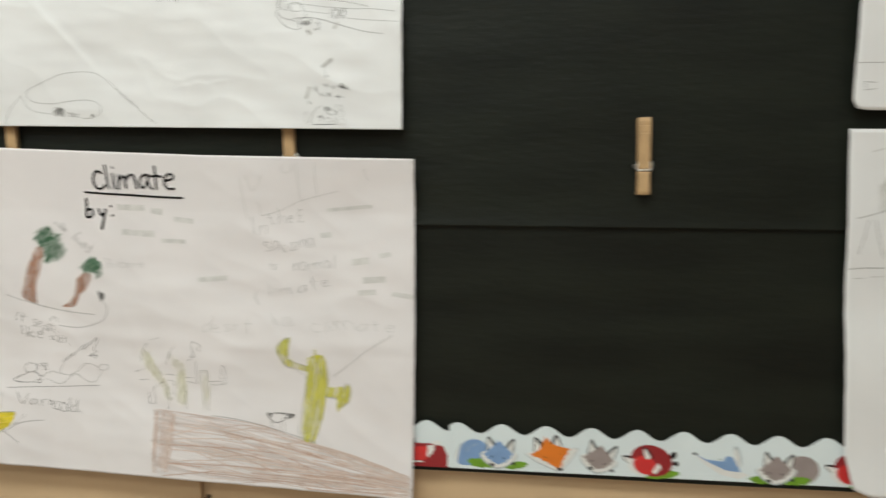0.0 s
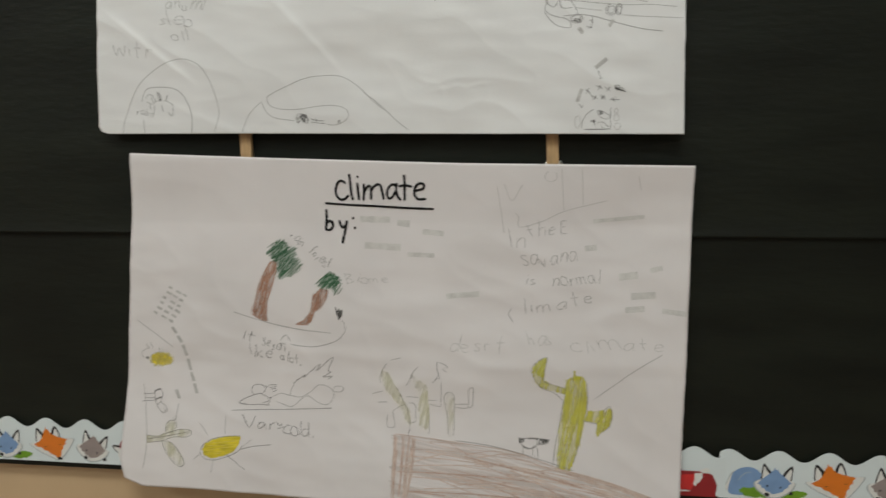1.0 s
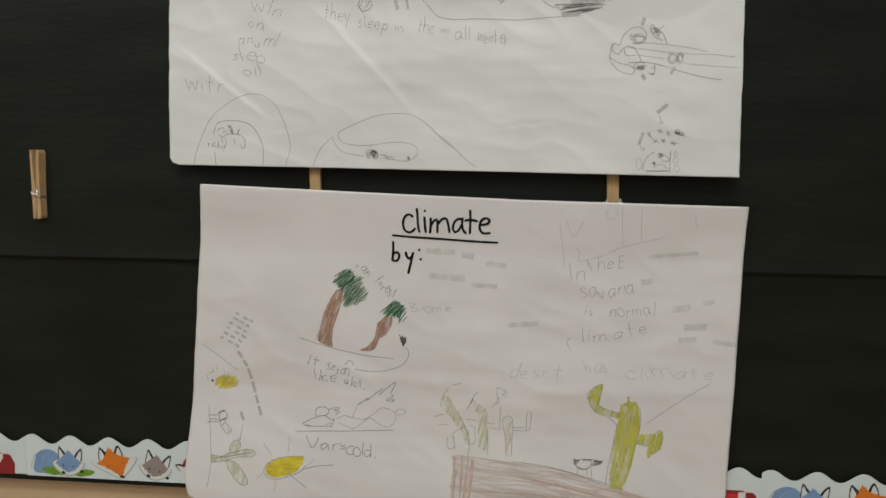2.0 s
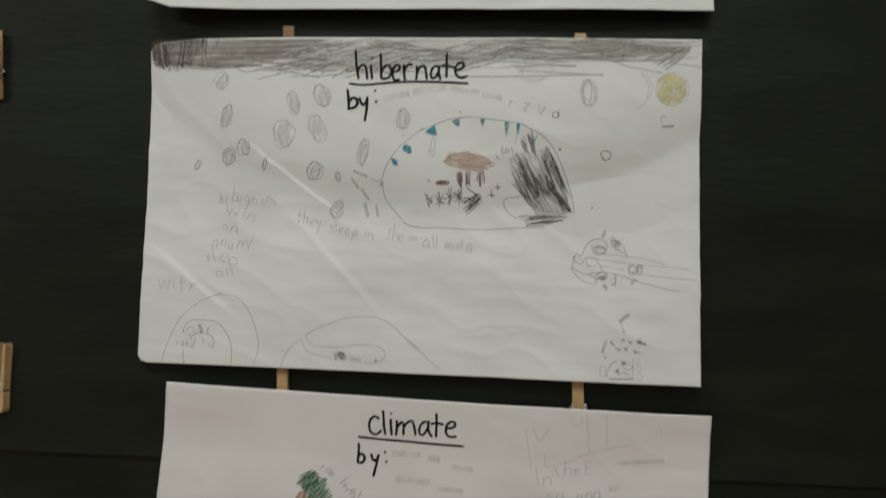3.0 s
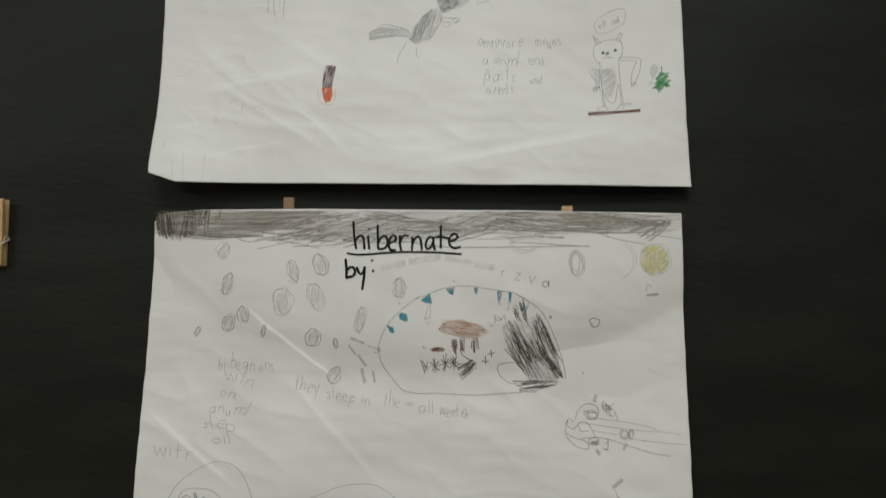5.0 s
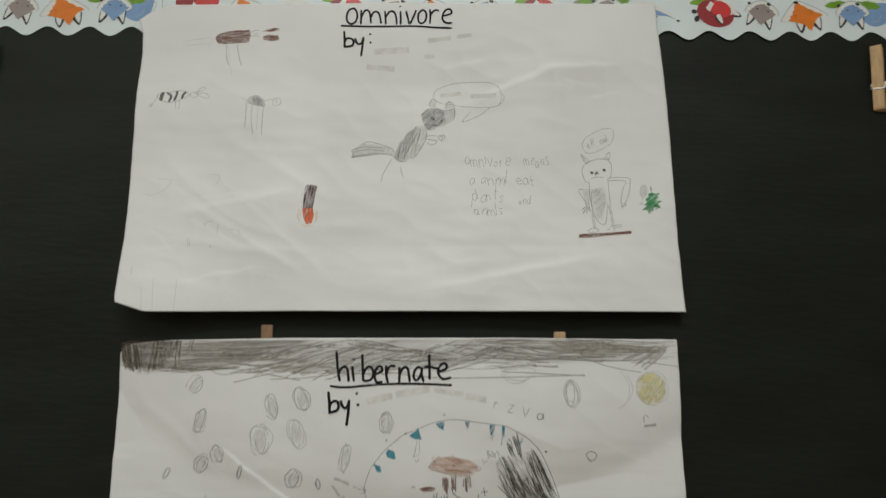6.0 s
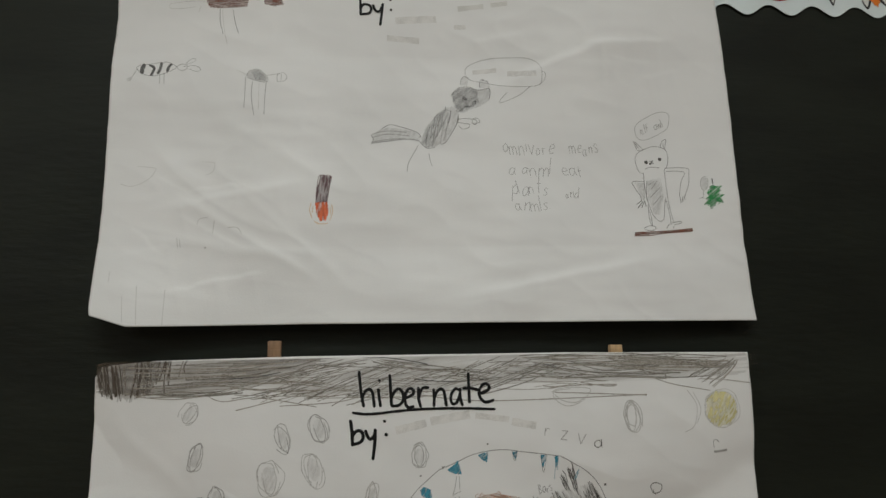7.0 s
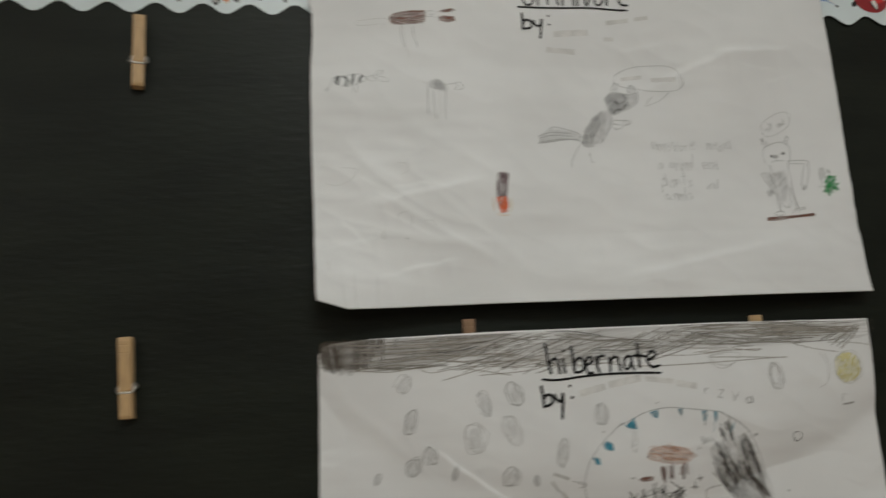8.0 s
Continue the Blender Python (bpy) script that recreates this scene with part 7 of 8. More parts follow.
k.line((1, -9.1), (3.2, -17.4), (5.4, -24.5), (9.8, -16.2), (13, -7.9))
k.piece("letter")
k.line((21.4, -6.7), (16.9, -10.3), (15.6, -17.4), (17.3, -23.3), (21.2, -23.8), (24.8, -19.8), (25.8, -12.7), (23.6, -7.9), (21.4, -6.7))
k.piece("letter")
k.line((30.2, -6.7), (30.6, -15.1), (30.1, -23.4)).line((30.6, -13.9), (34.2, -8.6), (38, -6.7), (40.4, -7.9))
k.piece("letter")
k.line((45.6, -14.4), (51.2, -13.2), (56.3, -11.1), (55.9, -6.8), (51.9, -5.8), (47.5, -9.1), (45.2, -16.3), (46.6, -21), (50.4, -23.4), (56.1, -23.4))
k.piece("letter")
k.pen(MARKER, 2.65).line((-74, -35.1), (-73.5, -44.5), (-73.4, -53.8)).line((-73.4, -48), (-70.4, -43.3), (-64.7, -44), (-62.5, -48), (-64.7, -52.7), (-72.9, -53.8))
k.piece("letter")
k.line((-60.4, -44), (-58.8, -48.7), (-55.5, -51), (-52.3, -48), (-50.6, -42.6)).line((-50.6, -42.6), (-52, -55), (-53.2, -65))
k.piece("colon")
k.dot(*(-42.5, -38.2), 1.4)
k.dot(*(-42, -48.7), 1.4)
k.done()
k = Sketch(omnivore, "name_bar", "faint pencil bar", "name_bar")
k.pen(BAR, 0.6).bar((-37.6, -60.3), (4.9, -57.8), 7.8).bar((23.6, -65.9), (36.1, -65.3), 4.8).bar((-46.4, -78.9), (-12.9, -81.7), 6.6)
k.pen(SMUDGE, 0.6).bar((27.8, -45.8), (55.5, -42), 5.4).bar((63.1, -40.7), (80.9, -38.2), 4.8)
k.done()
k = Sketch(omnivore, "brown_animal_drawing", "brown crayon animal on thin pencil legs")
k.pen(RUST_RUB, 0.7)
k.fill([(-229, -42.7), (-224.9, -38), (-216.8, -35.2), (-201.7, -33.3), (-189.8, -32.2), (-187.3, -36.4), (-189.3, -46.4), (-203.3, -48.3), (-218.4, -49.2), (-225.7, -48.7), (-228.5, -45.7)], 8, 1.0, 0.8)
k.pen(CHEST, 0.6)
k.hatch([(-229, -42.7), (-224.9, -38), (-216.8, -35.2), (-201.7, -33.3), (-189.8, -32.2), (-187.3, -36.4), (-189.3, -46.4), (-203.3, -48.3), (-218.4, -49.2), (-225.7, -48.7)], 10, 3.4, slack=0.8)
k.line((-229.8, -44.5), (-227.9, -39.9), (-223.2, -37.1), (-212.5, -34.3), (-201.7, -32.9)).line((-228.4, -46.9), (-220.5, -49.7), (-203.3, -48.7), (-189.3, -47.3)).line((-199.5, -34), (-194.9, -39.9), (-188.6, -35.2)).line((-227.3, -42.2), (-224.9, -48)).line((-225.3, -39.4), (-222.3, -48.7))
k.piece("ear", "brown crayon ear")
k.pen(RUST_RUB, 0.7)
k.fill([(-172.3, -34.3), (-167, -31.2), (-156.2, -29.6), (-151.8, -31.7), (-160.4, -33.8)], 6, 1.0, 0.8)
k.pen(CHEST, 0.6).line((-173, -34.3), (-167, -32.4), (-152.2, -31.9)).line((-169.2, -31.9), (-156.2, -29.6))
k.piece("ear", "brown crayon ear")
k.pen(RUST_RUB, 0.7)
k.fill([(-172.1, -40.3), (-164.6, -38), (-154.8, -38.9), (-152.5, -44.1), (-162.2, -46.4), (-170.9, -44.5)], -4, 1.0, 0.8)
k.pen(CHEST, 0.6).line((-172, -44.5), (-162.2, -45), (-152.5, -44.5)).line((-171.5, -40.3), (-162.4, -39.4), (-154.8, -39.9)).line((-168.8, -42.7), (-155.8, -42.2))
k.piece("face", "faint pencil face")
k.pen(PENCIL, 0.55).line((-187.5, -36.4), (-183.3, -32.9), (-177.4, -33.3)).line((-186.2, -40.3), (-181.5, -39.4), (-177.1, -40.8)).line((-183.8, -37.1), (-177.7, -37.1))
k.piece("leg")
k.pen(SOFT, 0.55).line((-216.2, -50.6), (-216.1, -63.1), (-212.9, -77.4))
k.piece("leg")
k.line((-203.2, -51.5), (-200.9, -65.4), (-197.4, -77))
k.piece("leg")
k.pen(PALE, 0.5).line((-214, -51.5), (-212.1, -70.1), (-208.6, -88.5))
k.piece("tail")
k.line((-265.5, -46.9), (-266.7, -48.7), (-265.3, -51.5), (-252.8, -51.1), (-241, -49.2)).line((-265.5, -46.4), (-251, -44.1), (-235.5, -42.7), (-231.5, -44.5)).line((-237.5, -55), (-235.3, -48))
k.done()
k = Sketch(omnivore, "striped_animal_drawing", "small pencil animal with black stripes")
k.pen(SOFT, 0.5).line((-295.9, -116), (-291.2, -112.9), (-283.8, -112.2), (-276.4, -110.7), (-266.9, -109.4), (-260.8, -111.7), (-256.8, -114.8)).line((-295.9, -116), (-291.7, -121.5), (-280.9, -124.7), (-270.4, -122.5), (-261.1, -118), (-256.8, -114.8))
k.piece("stripe", "black pencil stripe")
k.pen(DARK, 4.2).line((-290.2, -121), (-290.1, -117), (-288.8, -113.3))
k.piece("stripe", "black pencil stripe")
k.pen(DARK, 2.7).line((-282.8, -113.4), (-279.3, -115.2), (-278.8, -117.9), (-281, -123.4))
k.piece("stripe", "black pencil stripe")
k.line((-271.9, -110.7), (-272.7, -116.1), (-274.7, -121.6))
k.piece("stripe", "black pencil stripe")
k.line((-262.5, -111.9), (-264.7, -114.8), (-265.9, -118.9))
k.piece("head", "small pencil head with two long ears")
k.pen(PENCIL, 0.5)
k.oval((-251.3, -114.9), 5, 3.4, 0, 1.2)
k.line((-248.6, -112.6), (-244.1, -105.8), (-239, -105.1), (-240.5, -108.5), (-247.6, -111.7)).line((-247.9, -114.9), (-241.6, -112.6), (-235.1, -114.5), (-233.5, -117.7), (-238.3, -119.2), (-244.8, -116.3))
k.pen(MID, 0.6)
k.dot(*(-249.2, -114), 0.6)
k.piece("tail", "pencil tail with a dark tip")
k.pen(PENCIL, 0.5).line((-295.1, -117.8), (-298.3, -124.2), (-300.6, -127.3))
k.pen(GREY_RUB, 0.7)
k.fill([(-304.8, -128), (-302, -126.4), (-299.7, -127.8), (-300.8, -130.5), (-303.8, -130.9)], 30, 0.8, 0.4)
k.piece("leg")
k.pen(PENCIL, 0.5).line((-272.9, -122.5), (-272.7, -132.9))
k.piece("leg")
k.line((-268.8, -121.6), (-268.5, -133))
k.done()
k = Sketch(omnivore, "long_legged_animal_drawing", "grey pencil animal on four long legs")
k.pen(GREY_RUB, 0.7)
k.fill([(-187.9, -122.8), (-185.5, -117.8), (-176.7, -115.5), (-172.3, -118.3), (-167.9, -123.3), (-168, -129.2), (-178.7, -127.9), (-185.2, -125.6)], 25, 0.9, 0.4)
k.fill([(-183.4, -119.2), (-176.6, -116.4), (-169.1, -124), (-169.4, -127.9), (-178.8, -127)], -20, 0.9, 0.4)
k.pen(PENCIL, 0.5).line((-187.9, -123.3), (-185.5, -117.8), (-176.7, -115.5), (-167.9, -123.3), (-168, -129.2), (-178.7, -127.9), (-187.4, -124.7))
k.piece("neck_and_head")
k.line((-168.3, -122.4), (-162, -121), (-154.6, -119.9)).line((-157.4, -128.8), (-157.3, -121), (-152.2, -118.7), (-148.1, -122.8), (-150, -127.4), (-157, -128.8)).line((-153.5, -120.6), (-153.7, -126.3))
k.piece("tail")
k.pen(PALE, 0.5).line((-198.8, -116.9), (-192.9, -119.2), (-187.9, -122.4))
k.piece("leg")
k.pen(SOFT, 0.5).line((-189.1, -124.2), (-189.1, -141.1), (-189.8, -157))
k.piece("leg")
k.line((-181.9, -128.6), (-182.7, -143.4), (-180, -164.2))
k.piece("leg")
k.line((-168.4, -129.7), (-169.5, -145.7), (-169.9, -164.2))
k.piece("leg")
k.pen(PALE, 0.5).line((-175.5, -128.6), (-175.3, -147.9), (-175.6, -159.2))
k.done()
k = Sketch(omnivore, "squirrel_drawing", "grey pencil squirrel with a bushy tail")
k.pen(PALE_RUB, 0.7)
k.fill([(-11.5, -185.9), (-6.6, -174.8), (3, -161.4), (13.8, -154.7), (20.2, -152.9), (26.6, -159.3), (25.4, -168.2), (20, -179.4), (11.4, -190.5), (0.7, -195.3), (-6.7, -196.6), (-12.8, -191.5)], 58, 1.0, 1)
k.pen(BODY_RUB, 0.7)
k.fill([(-11.5, -185.9), (-6.6, -174.8), (3.4, -161.9), (13.7, -155.2), (16.9, -158.1), (11.5, -170.4), (5.1, -181.5), (-0.3, -193.7), (-6.7, -195.9), (-12.4, -191.5)], 60, 1.0, 1.5)
k.fan([(-6.6, -177), (3, -162.5), (13.8, -154.7), (20.2, -154.7)], [(-9.8, -192.6), (-3.5, -195.9), (5, -193.8), (11.4, -190.5)], 22, [SOFT, PENCIL, SHADE], 0.4, 0.9, 1.0, 1.2, 0.6)
k.pen(SOFT, 0.6).line((13.3, -152.9), (12, -157.9)).line((3.4, -161.9), (1.9, -164.8)).line((7.3, -160.3), (6, -163.2)).line((26.1, -160.4), (24.8, -169.3), (20, -179.4), (12.4, -190.5), (7.5, -193.1)).line((-12.8, -191.5), (-6.7, -197), (1.8, -196.2))
k.piece("tail", "pale grey bushy tail")
k.pen(PALE_RUB, 0.7)
k.fill([(-60.7, -182.7), (-48.1, -175.6), (-35.4, -176.5), (-18.3, -179.7), (-13.7, -184.8), (-15.6, -189.9), (-28.9, -187.6), (-48, -190.3), (-61.9, -192)], 5, 1.0, 2.5)
k.pen(SOFT, 0.6).line((-52.3, -176.9), (-43.9, -172.5), (-31.1, -175.2), (-16.2, -180.4), (-12.8, -185.9)).line((-63.2, -192.5), (-48, -190.3), (-31.1, -188.1), (-18.3, -188.1), (-12, -191.7)).line((-63.3, -183.6), (-60.7, -188), (-62.8, -192.5))
k.pen(PENCIL, 0.7).line((-62.9, -183.1), (-48.1, -179.2), (-26.8, -180.3)).line((-60.7, -185.8), (-45.9, -182.5), (-24.7, -184.1)).line((-61.9, -191.1), (-48, -188.5), (-28.9, -186.8))
k.piece("head", "dark grey pencil head")
k.pen(GREY_RUB, 0.7)
k.fill([(19.2, -139.4), (26.8, -132.1), (37.6, -130.8), (46.2, -133.8), (59.2, -133.1), (59, -144.5), (52.4, -149.9), (39.5, -155.3), (30.9, -159.3), (24.4, -157.7), (21.3, -148)], 20, 0.9, 0.8)
k.fill([(19.9, -139.4), (26.8, -132.6), (38.1, -131.2), (46.2, -135.6), (47.7, -148.1), (35.2, -155.9), (28.7, -158.1), (24.1, -153.6)], 60, 0.9, 0.8)
k.pen(PALE_RUB, 0.7)
k.fill([(29.5, -128.9), (30.4, -122.1), (33.4, -119.1), (37.8, -120.8), (36.4, -129)], 60, 0.9, 0.6)
k.fill([(48.8, -131.7), (49.8, -124.5), (52.9, -122.2), (58, -125.4), (58.8, -132.2)], 60, 0.9, 0.6)
k.pen(MID, 0.55)
k.scribble((33.6, -143.5), 3.4, 2.6, 14)
k.scribble((36.3, -151.6), 4, 1.6, 12)
k.scribble((43.5, -147.1), 3, 2.6, 10)
k.line((26.2, -158.1), (33.1, -153), (39.5, -152.1)).line((31.1, -140.1), (36.4, -145.8)).line((38.7, -131), (48.4, -134), (59.2, -132.7), (59, -143.6))
k.pen(SOFT, 0.5).line((19.2, -140), (26.8, -131.9), (37.6, -130.3)).line((29, -128.7), (30.4, -121.9), (33.4, -118.9), (38.2, -120.8)).line((48.8, -131.7), (49.8, -124.2), (52.9, -122), (58.2, -125.4), (59.2, -132.7))
k.dot(*(52.9, -122.9), 0.8)
k.piece("hand", "pencil hand")
k.pen(SOFT, 0.5).line((25.4, -167.1), (30.8, -165.1), (39.3, -165.8), (45.8, -164.7), (47.9, -169.2), (41.8, -171)).line((24.3, -169.1), (30.7, -170.5), (37.6, -171.6), (36.2, -175), (30.7, -176.8), (26.4, -173.2))
k.oval((42.7, -168.8), 2.4, 3, 20, 1.1)
k.piece("leg")
k.line((-15.8, -194.8), (-22.5, -206.9), (-26.3, -214.5), (-27.1, -222.2))
k.piece("leg")
k.line((-4.6, -202.6), (-4, -210.3), (-1.4, -216.4))
k.piece("speech_bubble", "thin pencil speech bubble")
k.pen(PENCIL, 0.5).line((34.5, -117.3), (35.7, -109.4), (44.5, -103.7), (59.7, -99.2), (79.3, -97.7), (98.9, -97.9), (109.7, -101.9), (114.9, -109.9), (114.6, -123.4), (109, -128.4), (91.7, -129.7), (70.1, -128.9), (57.1, -126.5), (39.9, -123), (34.5, -117.3)).line((114.9, -112.1), (119.1, -115.6), (117.4, -122.3), (112.3, -127.5)).line((102.5, -129), (89.3, -139.6), (69.7, -148.1), (72, -142.5), (78.1, -135.7))
k.done()
k = Sketch(omnivore, "log_drawing", "dark red crayon log")
k.pen(PLUM_RUB, 0.7)
k.fill([(-113.8, -227.3), (-102.8, -227.9), (-104.4, -239.7), (-106.2, -254.2), (-117.4, -255.5), (-117.1, -242.9), (-115.4, -236.6)], 80, 0.9, 0.5)
k.pen(PLUM, 0.6).line((-114.4, -227.3), (-102.8, -227.9), (-104.4, -239.7), (-106.5, -254.2)).line((-115, -228.6), (-116.8, -242.9), (-117.4, -255.5)).line((-111.3, -230.8), (-111.7, -239.7), (-108.7, -236.5), (-109.4, -246)).line((-105.8, -230.2), (-106.5, -242.9)).line((-112.5, -246), (-113.2, -254.8))
k.done()
k = Sketch(omnivore, "flame_drawing", "orange crayon flame with loose strokes round it")
k.pen(FIRE_RUB, 0.7)
k.fill([(-118, -255.5), (-106.2, -254.2), (-105.1, -263.3), (-106.8, -272.3), (-112.8, -274.2), (-116.6, -266.7)], 84, 0.9, 0.5)
k.pen(FIRE, 0.6).line((-115, -257), (-114.1, -269.5)).line((-111.4, -256.1), (-111, -273.6)).line((-108.3, -255.5), (-107.4, -271.1)).line((-113.1, -258.6), (-111.9, -272.6)).line((-106.1, -260.2), (-108, -273.6))
k.piece("glow_stroke", "pale orange crayon stroke")
k.pen(FLAME_PALE, 0.8).line((-121.7, -255.5), (-123.3, -263.3), (-120.7, -271.1)).line((-119.8, -258.6), (-120.8, -265.5))
k.piece("glow_stroke", "pale orange crayon stroke")
k.line((-102.2, -257), (-100.9, -264.9), (-103.7, -273)).line((-103.4, -260.2), (-102.6, -267.4))
k.piece("glow_stroke", "pale orange crayon stroke")
k.line((-118.8, -274.2), (-113.4, -276.7), (-105.5, -276.1))
k.done()
k = Sketch(omnivore, "meaning_note", "pencil handwriting", "pencil_word")
k.pen(PENCIL, 0.55).text("omnivore", (71.1, -202), 18, 0, 52.8, 0.2).text("means", (141.3, -202.7), 16.8, 1, 30, 0.2)
k.text("a", (76.3, -224.8), 14.4).text("anml", (89.6, -225.6), 15.6, 0, 28.8, 0.2).text("eat", (132.7, -226.6), 13.2, 0, 20.4, 0.2)
k.text("plants", (78.5, -246.1), 16.2, 1, 36, 0.2).text("and", (133.9, -249.1), 9.6, 0, 12, 0.2).text("anmls.", (82, -264), 14.4, 2, 34.8, 0.2)
k.done()
k = Sketch(omnivore, "standing_animal_drawing", "pencil owl standing on a brown plank")
k.pen(SOFT, 0.55).line((218.2, -222.8), (213.4, -220.6), (210.4, -209.1), (212.9, -201.4), (218.5, -197.4), (229.5, -193.6), (238.1, -194.1), (244.3, -198.2), (245.5, -207), (243.3, -215.9), (240.5, -218.5)).line((218.2, -222.8), (218.1, -235.6), (219.7, -253)).line((220.9, -231.2), (219.6, -246.5), (222.3, -261.7), (227.1, -271.4), (232.2, -274.2), (235.6, -270.3), (237.5, -257.4), (239.5, -248.7)).line((240.5, -218.5), (241, -235.6), (242, -253.1))
k.pen(PALE_RUB, 0.7)
k.fill([(221.3, -231.2), (236.1, -228), (237, -248.7), (232.1, -266), (225.3, -266), (221.2, -248.7)], 70, 1.0, 1.5)
k.pen(PENCIL, 0.6).line((222.4, -235.6), (228.4, -231.2)).line((224.7, -240), (231.6, -231.2)).line((223.1, -248.7), (234.4, -237.8)).line((224.7, -257.3), (235, -246.5))
k.piece("ear")
k.pen(SOFT, 0.55).line((213.2, -196.9), (210, -188), (215.6, -192.5), (219.8, -197.4), (213.4, -197.4)).line((211.4, -190.2), (215.4, -195.8))
k.piece("ear")
k.line((238.1, -194.1), (240.6, -188.1), (244.6, -185.9), (242.7, -196.4)).line((241.3, -190.3), (241.9, -194.8))
k.piece("eye")
k.pen(DARK, 0.8)
k.dot(*(222.1, -210.3), 2.0)
k.piece("eye")
k.dot(*(236.7, -207.2), 2.0)
k.piece("beak")
k.pen(MID, 0.6)
k.scribble((227.9, -211), 2.6, 2.8, 12)
k.piece("mouth")
k.pen(SOFT, 0.55).line((220.6, -218), (226.1, -216), (235.7, -216.5))
k.piece("wing", "pencil wing with dark claws")
k.line((217.7, -231.6), (205.9, -231.6), (208.7, -239.9), (212.6, -246.5), (213.3, -253)).line((217.7, -231.6), (217.4, -239.9), (216.2, -253))
k.pen(PALE_RUB, 0.7)
k.fill([(209.1, -232.9), (216.5, -232.9), (215.9, -250.8), (213.4, -250.8), (211.3, -242.1)], 70, 1.0, 0.6)
k.pen(MID, 0.8).line((213.3, -252.1), (207.8, -256.4)).line((214.5, -253), (209, -260.1)).line((216, -253), (212.9, -259.9)).line((216.7, -252.1), (217.6, -258.6))
k.piece("wing", "pencil wing with dark claws")
k.pen(SOFT, 0.55).line((241, -217), (264.7, -217.1), (266.3, -224.8), (264.5, -235.7), (259.4, -248.8)).line((241.9, -220.3), (261.2, -221.5), (257.3, -231.3), (254.1, -247.7))
k.pen(MID, 0.7).line((255.4, -247.7), (255.4, -254.4)).line((257.3, -247.7), (257.6, -253.6)).line((258.8, -247.7), (260.5, -251.2))
k.piece("leg")
k.pen(SOFT, 0.55).line((220, -255.2), (219.8, -268.1), (221.3, -279.3)).line((220.9, -261.7), (222.1, -270.3), (222.6, -279.3))
k.piece("leg")
k.line((239.4, -250.9), (241.5, -261.7), (242.6, -277.2)).line((242, -253.1), (244.9, -275.1))
k.piece("foot")
k.line((212.6, -282.1), (217.1, -279.5), (222.4, -278.9), (226.1, -280.6), (224.2, -283.2), (220.3, -284.3), (213.6, -283.2))
k.piece("foot")
k.line((237, -281.5), (241.6, -276.8), (252.4, -274.1), (252.9, -276.2), (245.8, -277.9), (244.7, -281.6))
k.piece("plank", "brown crayon plank")
k.pen(CHEST, 0.9).line((202.8, -286.4), (234.7, -284.6), (264.6, -281.7)).line((202.7, -288.1), (234.5, -286.1), (264.8, -283.4)).line((202.6, -289.8), (219.5, -289.3), (234.5, -286.9), (264.3, -284.7))
k.pen(RUST_RUB, 0.7)
k.fill([(202.8, -286.2), (234.7, -284.6), (264.6, -281.9), (264.3, -284.7), (234.5, -286.9), (202.5, -290)], 4, 0.8, 0.6)
k.piece("speech_bubble", "thin pencil speech bubble")
k.pen(PENCIL, 0.5).line((212.9, -181.3), (211.7, -174.6), (215.7, -167.9), (224.7, -162.3), (233.6, -157.9), (242.4, -156.1), (248.4, -157.9), (249.5, -164.6), (246.8, -173.6), (239, -179.2), (227.8, -184.7), (219.1, -186.5), (214.5, -184.2), (212.9, -181.3))
k.done()
k = Sketch(omnivore, "fir_drawing", "bright green crayon fir tree")
k.pen(FIR_RUB, 0.7)
k.fill([(286.9, -236.9), (290.9, -234.5), (293.4, -236.8), (300.7, -235.9), (297.4, -239.8), (299.4, -241.6), (294.9, -245.1), (302.8, -245.8), (296.8, -248.6), (299.2, -251.2), (300.4, -254.4), (293.2, -253.3), (291.4, -257.6), (286.2, -261.3), (285.6, -255.9), (279.1, -256.5), (283.7, -252.2), (281.7, -250), (285.1, -247.2), (283.2, -243.5), (287.7, -241.3)], 30, 0.9, 0.4)
k.pen(FIR, 0.6)
k.hatch([(286.9, -236.9), (293.4, -236.8), (299.9, -235.9), (294.9, -245.1), (301.3, -246), (299, -253.4), (287.4, -259.8), (281.3, -255.9), (285.1, -246.8), (283.9, -243.5)], 40, 2.6, slack=0.6)
k.piece("trunk", "dark trunk tip")
k.pen(MID, 1.2).line((291, -227.7), (291, -234.1))
k.done()
k = Sketch(omnivore, "rubbed_out_marks", "rubbed-out pencil mark", "rubbed_mark")
k.pen(PALE, 0.5).line((-304.2, -236.2), (-293.3, -238.9), (-278.5, -232.7), (-272.4, -224.8), (-272, -220.7), (-288.8, -218.5))
k.next()
k.line((-228.2, -214.2), (-215.9, -215.6), (-217.3, -224.6), (-223.8, -227.7))
k.next()
k.line((-290.6, -347.3), (-288.5, -371.5))
k.next()
k.line((-278.9, -337.8), (-276.6, -374.5))
k.next()
k.line((-254, -340.8), (-254.4, -375.1))
k.next()
k.pen(FAINT, 0.5).line((-304.4, -323.8), (-304.2, -334.1))
k.next()
k.line((-228.9, -277.6), (-227, -272.4), (-219.3, -270.9)).line((-213.1, -274), (-214.3, -286.4))
k.next()
k.line((-247.3, -290.6), (-245.8, -301.2)).line((-244.8, -291.9), (-243.5, -300.2))
k.next()
k.line((-200.3, -280.9), (-191.3, -280.9), (-187.4, -287.1))
k.next()
k.dot(*(-220.5, -300.6), 0.9)
k.next()
k.done()
k = Sketch(omnivore, "bubble_bar", "faint pencil bar", "word_bar")
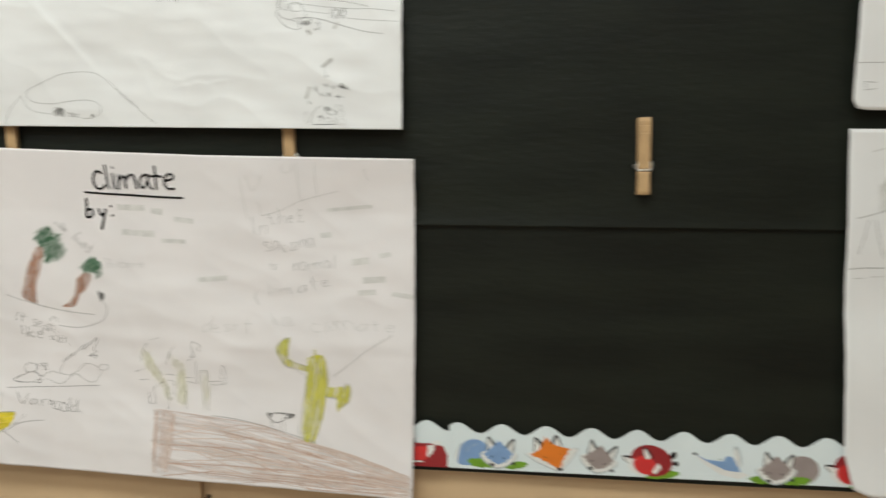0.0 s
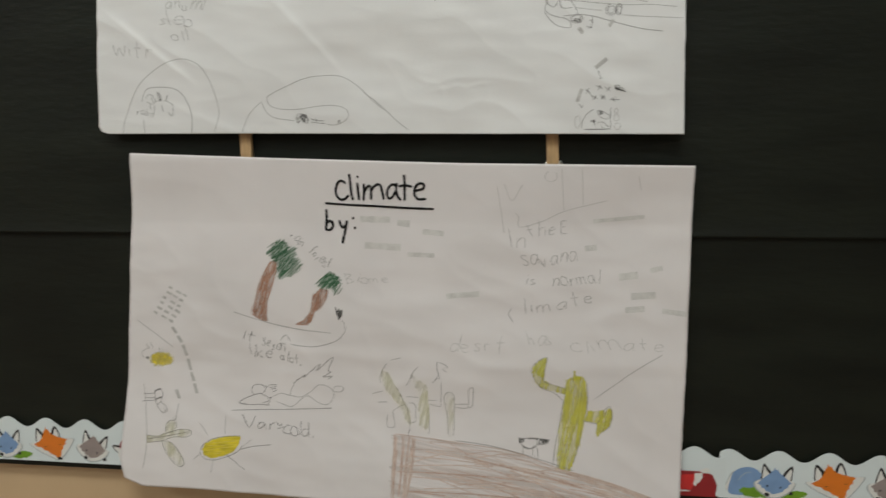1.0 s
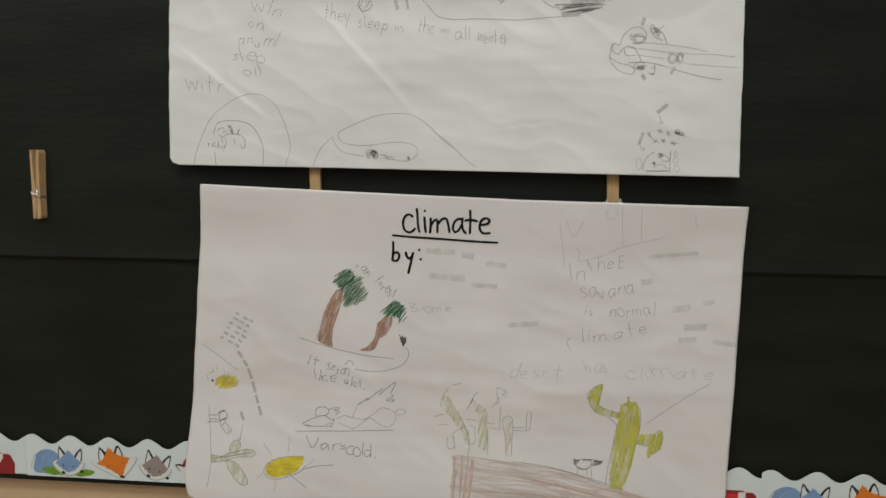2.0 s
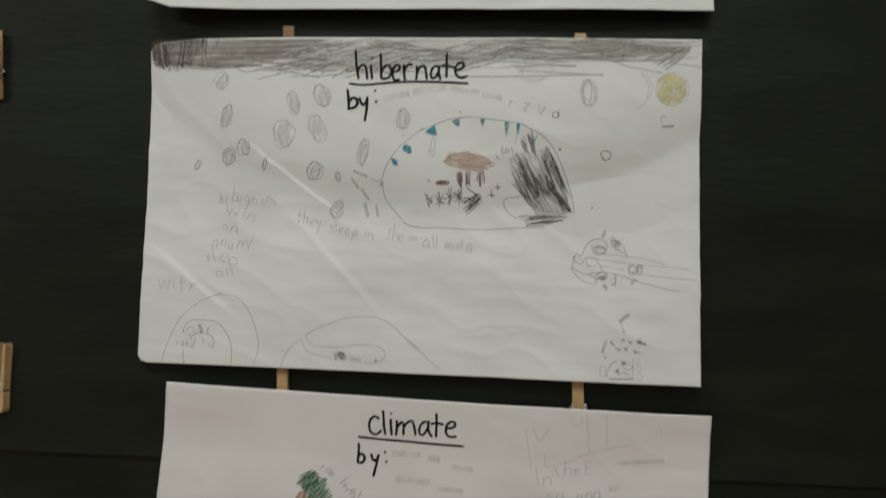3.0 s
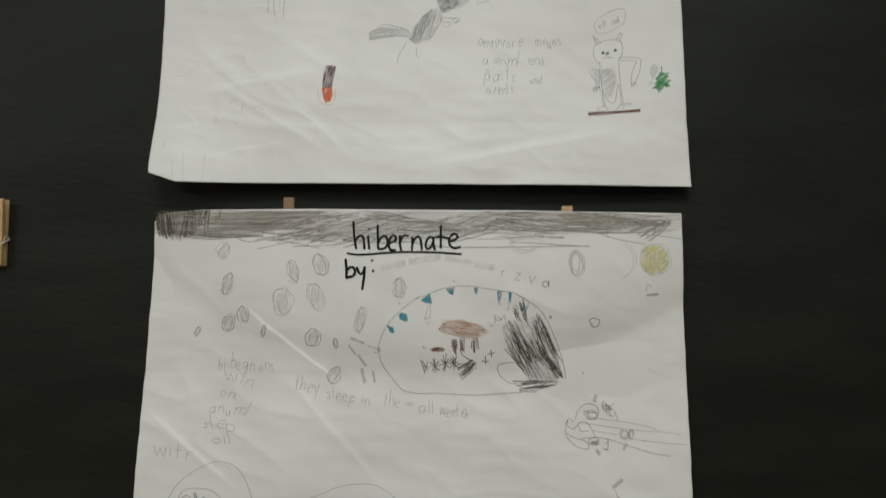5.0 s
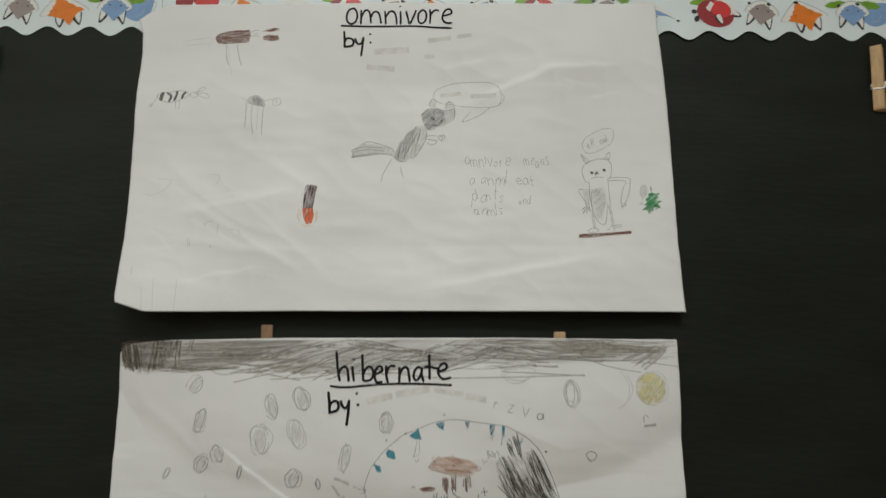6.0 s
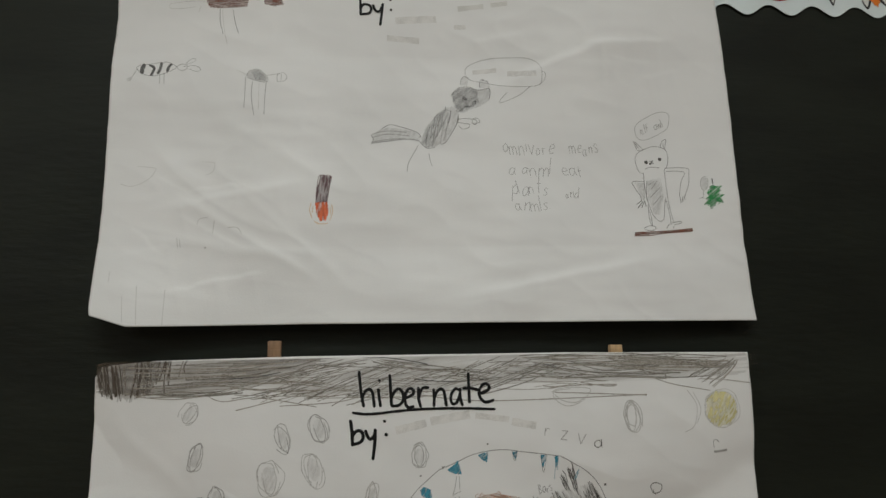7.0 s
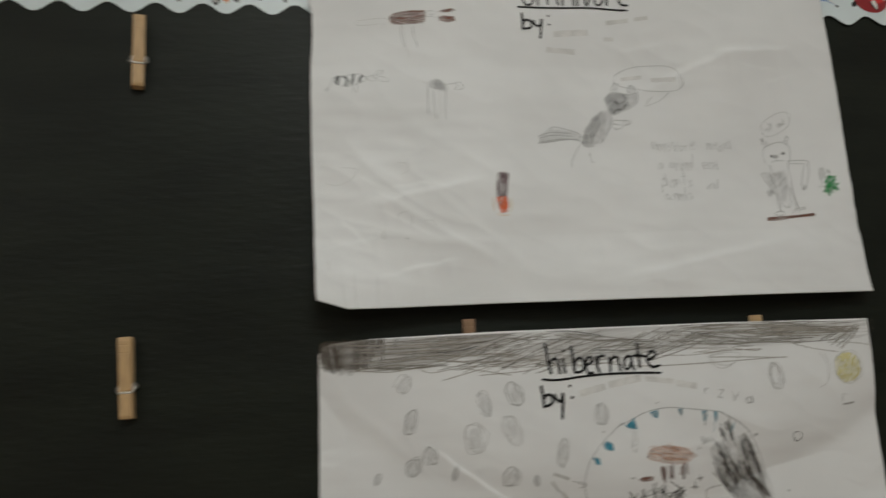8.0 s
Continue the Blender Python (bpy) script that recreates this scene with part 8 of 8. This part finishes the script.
k.pen(BAR, 0.6)
k.bar((42.2, -114.4), (67.3, -111.8), 5)
k.bar((78.6, -115.5), (109.4, -114.8), 6)
k.done()
k = Sketch(omnivore, "owl_note", "faint pencil handwriting", "pencil_word")
k.pen(PENCIL, 0.6)
k.text("elf", (218.6, -180.2), 9, 20, 9.5, 0.15)
k.text("owl", (233.1, -174.7), 9, 14, 10, 0.15)
k.done()
k = Sketch(omnivore, "balloon_drawing", "small grey pencil balloon")
k.pen(GREY_RUB, 0.7)
k.fill([(277.5, -233.6), (280, -227.9), (284, -226.8), (285.8, -231.5), (283.6, -238.9), (279.2, -240.2)], 60, 0.9, 0.4)
k.pen(PENCIL, 0.5).line((277.3, -234), (280.1, -227.5), (284.4, -226.4), (286.2, -231.5), (283.7, -239.3), (279.2, -240.6), (277.3, -234)).line((280.3, -240.2), (279.2, -248.9)).line((275.3, -250.2), (277.5, -248.9), (280.7, -249.8))
k.done()


# ---- the posters further along
k = Sketch(neighbour_top, "pencil_marks", "faint pencil marks")
k.pen(PENCIL, 0.8).line((-323.4, -311.9), (-307.8, -311.6), (-293.9, -311.8)).line((-312, -330.5), (-301.2, -331.2)).line((-311.5, -339), (-300.8, -337.4)).line((-310.8, -331.7), (-310.4, -338.4))
k.done()
k = Sketch(neighbour_low, "pencil_figure", "faint grey pencil figure of plain strokes")
k.pen(SMUDGE, 1.6).hatch([(-288.2, -59.1), (-278.7, -47.5), (-267.6, -82.3), (-286.1, -85.4)], 60, 1.8)
k.pen(PENCIL, 0.8).line((-307.8, -92.1), (-294.7, -88.5), (-278.5, -83.6)).line((-296.6, -93.2), (-299.6, -112.2), (-303.8, -130.2)).line((-289.9, -93.1), (-283.5, -117.9), (-278.9, -133.4))
k.pen(SOFT, 0.8).line((-311, -146), (-296, -144.5), (-275.9, -144.1))
k.pen(FAINT, 0.8).line((-305.2, -156.1), (-295.1, -155.3)).line((-289.6, -154), (-275.1, -153.1)).line((-297, -23.3), (-285.8, -19.8))
k.done()
